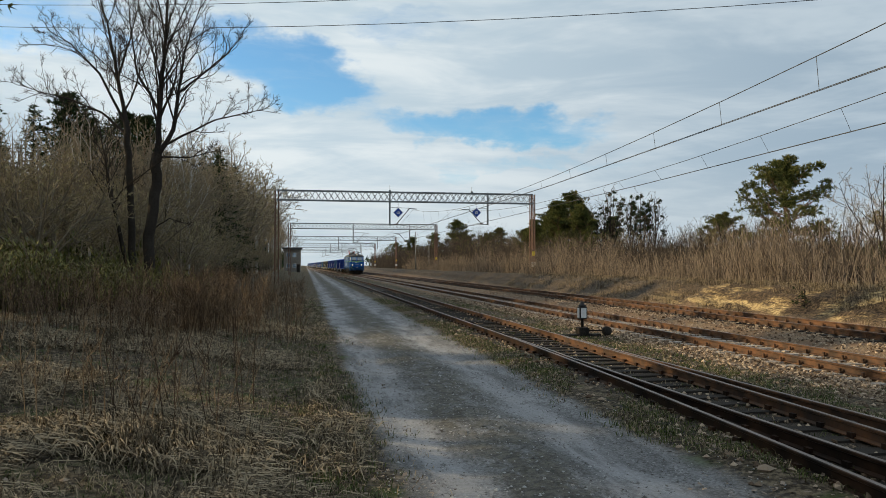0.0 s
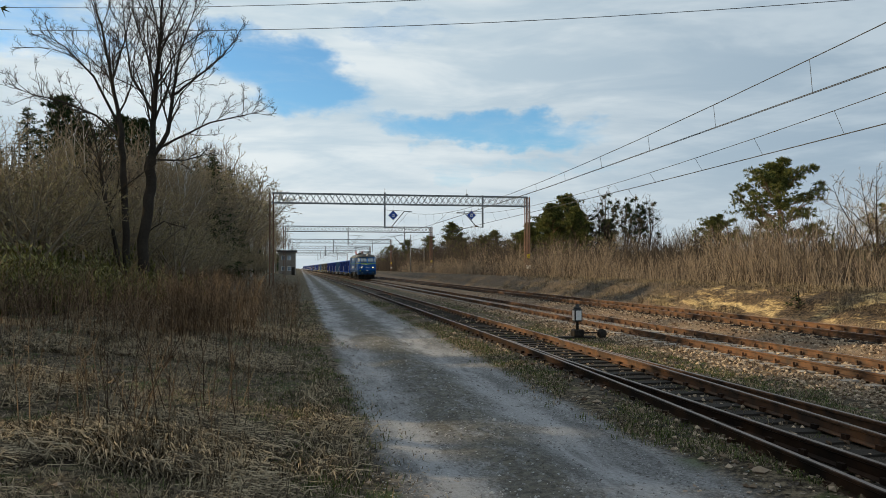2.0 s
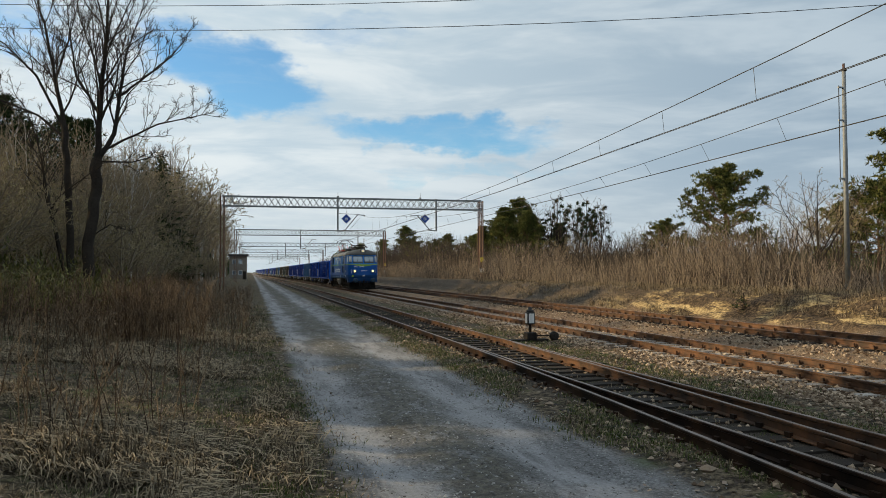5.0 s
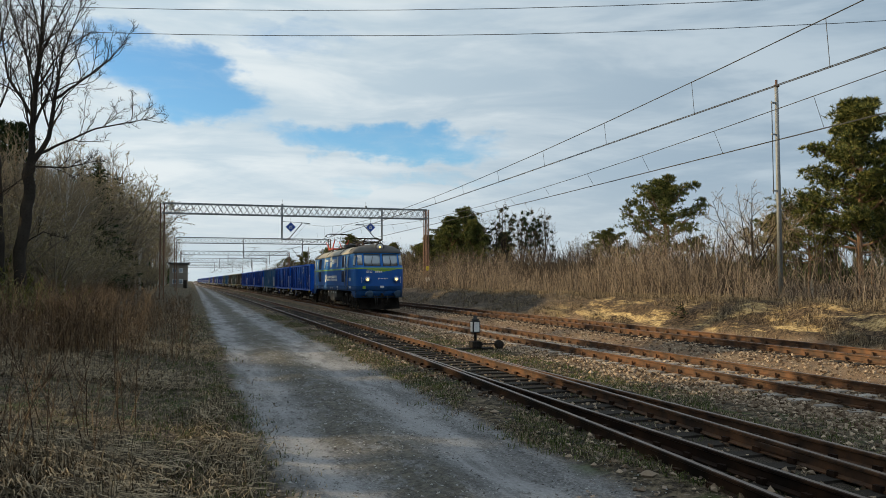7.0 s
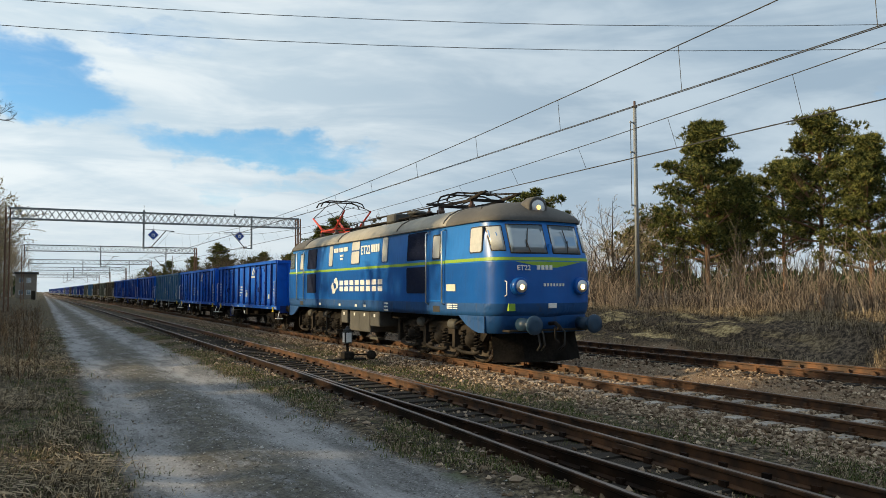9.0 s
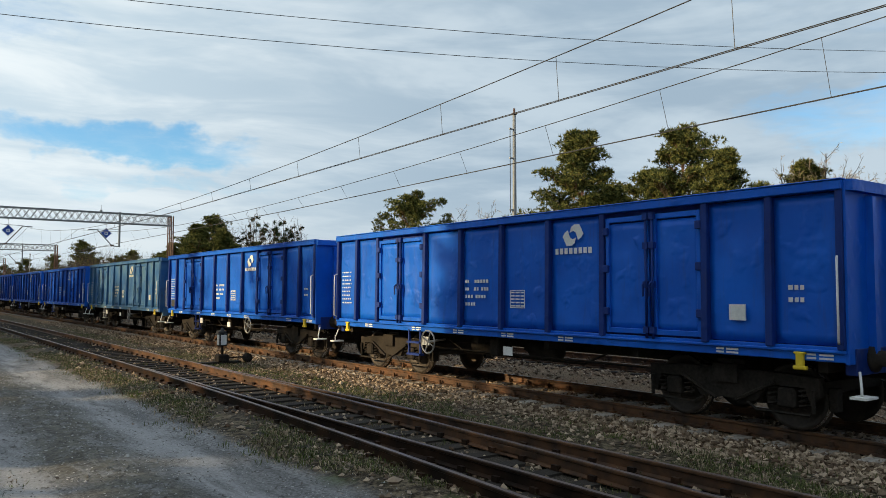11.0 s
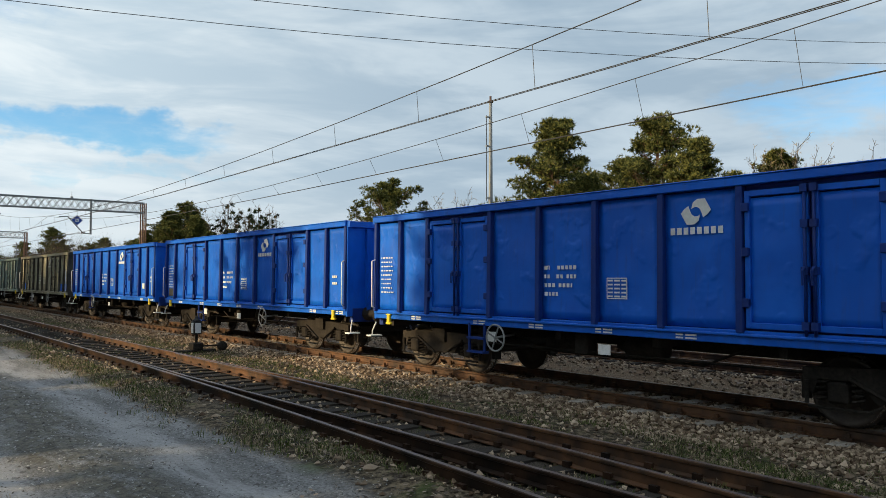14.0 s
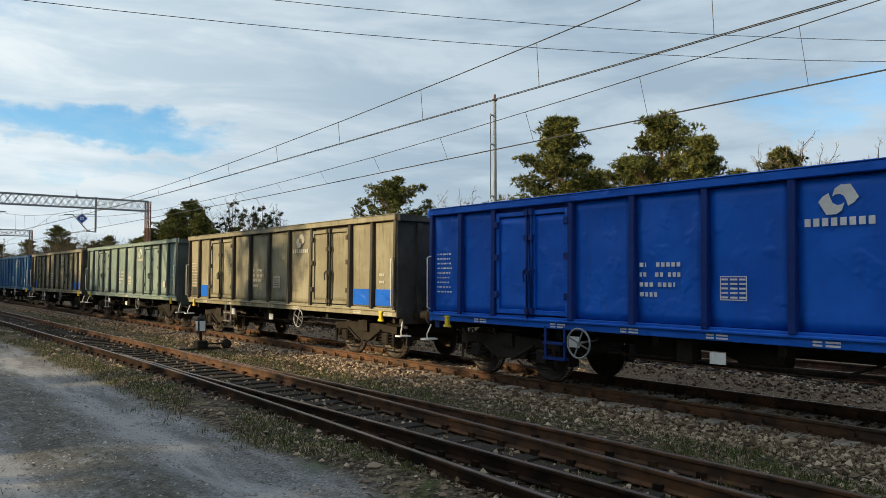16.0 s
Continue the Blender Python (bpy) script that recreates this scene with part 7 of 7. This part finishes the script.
def scrub():
    rng = random.Random(71)
    s = Soup()
    for i in range(12000):
        y = 8 + 165 * rng.random() ** 1.7
        x = 21.6 + abs(rng.gauss(0, 2.4))
        h = rng.uniform(0.9, 3.3) * (0.80 + 0.65 * noise.noise((y * 0.13, x * 0.2, 2.0)) + 0.35 * noise.noise((y * 0.55, x * 0.5, 6.0))) * (1.0 if x > 22.3 else 0.65)
        if h < 0.4 or noise.noise((y * 0.33, x * 0.4, 12.0)) < -0.32 or (y < 32 and rng.random() < 0.3):
            continue
        base = Vector((x, y, ground_z(x, y) - 0.05))
        d = Vector((rng.gauss(0, 0.20), rng.gauss(0, 0.24), 1)).normalized()
        pts, d2 = wander(rng, base, d, h, 3, 0.20, 0.02)
        s.limb(pts, 0.016, 0.004, 3)
        for j in range(rng.randint(2, 4)):
            q = pts[1].lerp(pts[3], rng.random()) if j else pts[2]
            e = (d2 + Vector((rng.uniform(-0.9, 0.9), rng.uniform(-0.9, 0.9), 0.2))).normalized()
            s.stick(q, q + e * h * rng.uniform(0.18, 0.42), 0.008, 0.003, 3)
    tagged(new("scrub", s.mesh("scrub", SCRUB)), "dense bare brown scrub stems along the top of the bank", "scrub", kind="stuff")
    # a second belt behind that closes the gaps, its shade put into darker stems
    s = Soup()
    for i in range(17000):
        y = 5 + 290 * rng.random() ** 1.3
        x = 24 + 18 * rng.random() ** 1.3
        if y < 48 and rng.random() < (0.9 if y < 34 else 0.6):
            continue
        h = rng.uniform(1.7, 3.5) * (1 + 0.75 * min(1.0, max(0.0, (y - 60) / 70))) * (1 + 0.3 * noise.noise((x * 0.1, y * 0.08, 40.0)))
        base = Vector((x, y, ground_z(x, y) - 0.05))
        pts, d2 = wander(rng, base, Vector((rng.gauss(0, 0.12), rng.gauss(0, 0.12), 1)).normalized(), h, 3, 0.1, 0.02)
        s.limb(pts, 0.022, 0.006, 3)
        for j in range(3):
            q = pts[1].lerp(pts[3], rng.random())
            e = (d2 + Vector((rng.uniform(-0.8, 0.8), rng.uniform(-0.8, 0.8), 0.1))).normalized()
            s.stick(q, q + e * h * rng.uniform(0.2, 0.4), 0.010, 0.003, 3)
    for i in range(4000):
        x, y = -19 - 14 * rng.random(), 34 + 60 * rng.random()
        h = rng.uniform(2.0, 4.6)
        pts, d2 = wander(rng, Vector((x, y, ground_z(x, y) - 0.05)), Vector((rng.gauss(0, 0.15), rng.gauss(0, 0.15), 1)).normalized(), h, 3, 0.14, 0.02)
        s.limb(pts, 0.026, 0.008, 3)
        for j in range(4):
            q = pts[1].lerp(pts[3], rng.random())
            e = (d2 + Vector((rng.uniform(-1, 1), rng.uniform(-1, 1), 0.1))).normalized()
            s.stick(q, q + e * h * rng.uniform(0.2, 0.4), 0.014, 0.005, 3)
    tagged(new("thicket", s.mesh("thicket", THICKET)), "leafless thicket behind scrub and wood, coloured dark for shade", "thicket", kind="stuff")


scrub()


def far_woods():
    """The woods far off that close the view along the horizon."""
    rng = random.Random(77)
    s = Soup()
    for i in range(5200):
        a = rng.uniform(-0.6, 1.5)
        d = rng.uniform(330, 620) if a < 0.06 or rng.random() < 0.3 else rng.uniform(150, 330)
        x, y = d * math.sin(a), d * math.cos(a)
        if x < 45 and x > -9:
            continue
        h = rng.uniform(4, 9) * (1.2 if d > 330 else 0.8)
        c = Vector((x, y, 0.5))
        tuft(s, rng, c + Vector((0, 0, h * 0.45)), h * 0.6, 7, h * 0.10, 0.9)
    tagged(new("far_woods", s.mesh("far_woods", SPRUCE)), "dark line of distant woods on the horizon", "woods", kind="stuff")


far_woods()


# ---- verge growth ----
def weeds():
    rng = random.Random(81)
    s = Soup()
    for i in range(6000):
        y = 8.5 + 62 * rng.random() ** 1.5
        x = 0.2 - abs(rng.gauss(0, 1)) * (2.2 + y * 0.16) - (0.9 if y < 14 else 0.3)
        clumped = i < 450
        if clumped:
            x, y = rng.gauss(-2.9, 0.75), rng.gauss(20.5, 1.1)
        if x < -26:
            continue
        dense = noise.noise((x * 0.25, y * 0.16, 9.0))
        if not clumped and dense + 0.8 * noise.noise((x * 0.8, y * 0.5, 21.0)) < 0.08 and rng.random() < 0.90:
            continue
        if y < 16 and rng.random() < 0.88:
            continue
        h = rng.uniform(0.55, 1.2) * (1.45 if clumped else 1.3 if dense > 0.1 else 0.85)
        base = Vector((x, y, ground_z(x, y) - 0.03))
        pts, d2 = wander(rng, base, Vector((rng.gauss(0, 0.16), rng.gauss(0, 0.16), 1)).normalized(), h, 3, 0.10, 0.0)
        s.limb(pts, 0.007, 0.003, 3)
        for j in range(rng.randint(4, 8)):
            q = pts[1].lerp(pts[3], rng.random())
            e = (d2 + Vector((rng.uniform(-0.9, 0.9), rng.uniform(-0.9, 0.9), 0.1))).normalized()
            tip = q + e * h * rng.uniform(0.12, 0.30)
            s.stick(q, tip, 0.004, 0.002, 3)
            for k in range(3):
                w = Vector((rng.uniform(-1, 1), rng.uniform(-1, 1), rng.uniform(-0.5, 1))) * 0.05
                s.blade(tip, tip + w, Vector((w.y, -w.x, 0)) * 0.3)
    tagged(new("weeds", s.mesh("weeds", WEED)), "tall reddish-brown dead weed stalks on the verge", "weeds", kind="stuff")


def grass():
    rng = random.Random(82)
    straw, green = Soup(), Soup()

    def mat(x, y, w):
        """A swathe of long dead grass, tangled and lying almost flat."""
        a0 = 5.0 * noise.noise((x * 0.9, y * 0.8, 15.0)) + rng.uniform(-1.3, 1.3) - 0.6
        base = Vector((x, y, ground_z(x, y)))
        for k in range(14):
            a = a0 + rng.gauss(0, 0.75)
            b = base + Vector((rng.gauss(0, 0.12), rng.gauss(0, 0.12), rng.uniform(0, 0.05)))
            ln, hh = rng.uniform(0.14, 0.42), rng.uniform(0.02, 0.12)
            u = Vector((math.cos(a), math.sin(a), 0))
            side = Vector((-u.y, u.x, 0.3)) * w
            m1, m2, tip = b + u * ln * 0.3 + Vector((0, 0, hh)), b + u * ln * 0.7 + Vector((0, 0, hh * 0.8)), b + u * ln + Vector((0, 0, rng.uniform(0, 0.05)))
            o = len(straw.v)
            straw.v += [b - side, b + side, m1 - side, m1 + side, m2 - side * 0.8, m2 + side * 0.8, tip]
            straw.f += [(o, o + 1, o + 3, o + 2), (o + 2, o + 3, o + 5, o + 4), (o + 4, o + 5, o + 6)]

    def clump(s, x, y, n, h, lie, w):
        base = Vector((x, y, ground_z(x, y) - 0.01))
        for k in range(n):
            a = rng.uniform(0, 6.28)
            b = base + Vector((rng.gauss(0, 0.07), rng.gauss(0, 0.07), 0))
            hh = h * rng.uniform(0.5, 1.1)
            out = lie * rng.uniform(0.4, 1.4)
            mid = b + Vector((math.cos(a) * out * 0.45, math.sin(a) * out * 0.45, hh * 0.8))
            tip = b + Vector((math.cos(a) * out, math.sin(a) * out, hh * rng.uniform(0.35, 1.0)))
            side = Vector((-math.sin(a), math.cos(a), 0)) * w
            o = len(s.v)
            s.v += [b - side, b + side, mid - side * 0.7, mid + side * 0.7, tip]
            s.f += [(o, o + 1, o + 3, o + 2), (o + 2, o + 3, o + 4)]

    for i in range(13500):
        y = 3.2 + 42 * rng.random() ** 1.7
        x = 0.55 - abs(rng.gauss(0, 1)) * (1.8 + y * 0.15)
        if x < -20:
            continue
        k = noise.noise((x * 0.5, y * 0.4, 4.0))
        if x > -0.5 and rng.random() < 0.75:
            clump(green if rng.random() < 0.55 else straw, x, y, 8, 0.08, 0.06, 0.004)
        elif k > 0.0:
            mat(x, y, 0.0055)
            if rng.random() < 0.2:
                clump(straw, x, y, 6, rng.uniform(0.2, 0.45), 0.15, 0.004)
        else:
            clump(straw if rng.random() < 0.8 else green, x, y, 6, 0.08, 0.14, 0.004)
    for i in range(14000):
        y = 3.0 + 45 * rng.random() ** 1.8
        u = rng.random()
        x = rng.gauss(4.55, 0.28) if u < 0.30 else rng.gauss(8.3, 0.55) if u < 0.74 else rng.gauss(4.5, 0.3) if u < 0.80 else rng.gauss(0.6, 0.25) if u < 0.92 else rng.uniform(5, 7.3)
        if noise.noise((x * 0.8, y * 0.35, 6.0)) < -0.12:
            continue
        clump(green if rng.random() < 0.55 else straw, x, y, 7, rng.uniform(0.04, 0.10), 0.08, 0.005)
    for i in range(9000):
        y = 9 + 60 * rng.random() ** 1.5
        x = rng.uniform(17.6, 22.5)
        if noise.noise((x * 0.9, y * 0.4, 31.0)) < (0.14 if y < 36 else -0.1) and x < 20.2:
            continue
        clump(straw, x, y, 7, rng.uniform(0.12, 0.32), 0.18, 0.006)
    tagged(new("dry_grass", straw.mesh("dry_grass", STRAW)), "pale flattened dry grass on the verges and bank", "grass", kind="stuff")
    tagged(new("green_grass", green.mesh("green_grass", GREEN)), "short fresh green grass along road and rails", "grass", kind="stuff")


weeds()
grass()


def leaves():
    rng = random.Random(95)
    s = Soup()
    for i in range(5200):
        y = 3.2 + 22 * rng.random() ** 1.6
        x = rng.choice((rng.uniform(-7, 0.7), rng.gauss(0.2, 0.6), rng.gauss(4.6, 0.4), rng.uniform(7.4, 9.4)))
        z = ground_z(x, y) + rng.uniform(0.005, 0.05)
        a, r = rng.uniform(0, 6.28), rng.uniform(0.018, 0.042)
        u, w = Vector((math.cos(a), math.sin(a), rng.uniform(-0.4, 0.4))) * r, Vector((-math.sin(a), math.cos(a), rng.uniform(-0.4, 0.4))) * r * 0.6
        c, o = Vector((x, y, z)), len(s.v)
        s.v += [c - u, c - w, c + u, c + w]
        s.f.append((o, o + 1, o + 2, o + 3))
    tagged(new("dead_leaves", s.mesh("dead_leaves", LEAF)), "scattered brown dead leaves on the verge", "leaves", kind="stuff")


LEAF = leafy("dead_brown_leaves", (0.03, 0.02, 0.013), (0.10, 0.066, 0.042), (0.26, 0.20, 0.15))
leaves()


def broom(seed, label):
    rng = random.Random(seed)
    t = thing("broom_shrub", label, "shrub", "green shrubs at the wood's edge")
    st, lf = Soup(), Soup()
    for i in range(90):
        p = Vector((rng.gauss(0, 0.25), rng.gauss(0, 0.25), 0))
        pts, d = wander(rng, p, Vector((rng.gauss(0, 0.45), rng.gauss(0, 0.45), 1)).normalized(), rng.uniform(0.7, 1.6), 3, 0.15, 0.03)
        st.limb(pts, 0.008, 0.003, 3)
        for k in range(22):
            q = pts[1].lerp(pts[3], rng.random()) if rng.random() < 0.7 else pts[0].lerp(pts[2], rng.random())
            w = Vector((rng.uniform(-1, 1), rng.uniform(-1, 1), rng.uniform(0, 1.4))) * 0.12
            lf.blade(q, q + w, Vector((w.y, -w.x, 0.02)) * 0.20)
    o = new("brushwood", st.mesh("brushwood", TWIG))
    o.parent = t
    tagged(o, kind="stuff")
    o = new("foliage", lf.mesh("foliage", BROOM))
    o.parent = t
    return t


BROOM = leafy("yellow_green_shoots", (0.06, 0.072, 0.014), (0.125, 0.13, 0.028), (0.22, 0.205, 0.05))
bush = settle(broom(96, "low yellow-green shrub among the dead weeds"), -8.6, 28.0)
for x, y, s in ((-8.7, 24.2, 1.0), (-7.9, 25.2, 0.9), (-9.2, 26.4, 1.0), (-7.0, 26.2, 0.8), (-6.2, 27.6, 0.7), (-5.2, 28.5, 0.6), (-10.2, 27, 1.1), (-12.0, 29, 1.2), (-9.6, 30.5, 0.9), (-7.6, 31.5, 0.8), (-13.5, 27.5, 1.1), (-11.0, 32, 1.0), (-6.4, 33, 0.7), (-5.0, 36, 0.7), (-14.5, 31, 1.2), (-8.9, 33, 0.9), (-9.4, 25.5, 1.0), (-12.6, 26, 1.2), (-7.4, 29, 0.9), (-5.6, 31, 0.7), (-11.4, 29.8, 1.2), (-15.5, 28.5, 1.3), (-10.0, 33.5, 1.3), (-12.6, 33, 1.3), (-7.0, 35.5, 1.0), (-8.4, 37.5, 1.2)):
    place(bush, x, y, 57 * x, s * 1.5)
settle(spruce(91, 0.75, 0.35, "small green spruce seedling on the sandy bank"), 19.0, 26.6)


# ---- building far down the road ----
def signal_house():
    t = thing("brick_building", "flat-roofed pale building beside the road", "building")
    wallmat = plain("dirty_render_wall", (0.20, 0.17, 0.14), (0.32, 0.28, 0.23), 1.2, 0.9, by="world")
    boxes("wall", [(-5.4, -1.2, 196, 204, 0, 5.9)], wallmat, t)
    boxes("roof", [(-5.8, -0.8, 195.4, 204.6, 5.9, 6.35)], SOOT, t, "overhanging flat roof")
    for x in (-4.7, -3.2):
        for z in (1.2, 3.9):
            w = boxes("window", [(x, x + 0.9, 195.94, 196.02, z, z + 1.1)], WHITE, t)
            boxes("pane", [(x + 0.08, x + 0.82, 195.92, 195.945, z + 0.08, z + 1.02)], GLASS, w)
    boxes("door", [(-2.2, -1.4, 195.94, 196.02, 0, 2.1)], BARK, t)


signal_house()


# ---- what moves ----
V = 15.0


def motions():
    for ob, off in TRAIN:
        rows = []
        for i in range(65):
            t = 0.25 * i
            y = 24.15 - V * (t - 9) + 0.03 * max(0, 9 - t) ** 2 + off
            turn = math.degrees(math.atan2(veer(y + 5) - veer(y - 5), 10))
            rows.append((t, pose(T1 + veer(y), y, 0, 0, 0, -turn)))
        walk(ob, rows)
    # the wheels of the locomotive and of the wagons that pass close by turn as they roll
    for ob, off in TRAIN[:8]:
        for w in ob.children_recursive:
            if w.name.startswith("wheelset"):
                r = 0.625 if w.data == LOCO_WHEEL else 0.46
                at = w.location.copy()
                walk(w, [(k / 30, pose(*at, math.degrees(V * k / 30 / r) % 360)) for k in range(0, 481)])


motions()
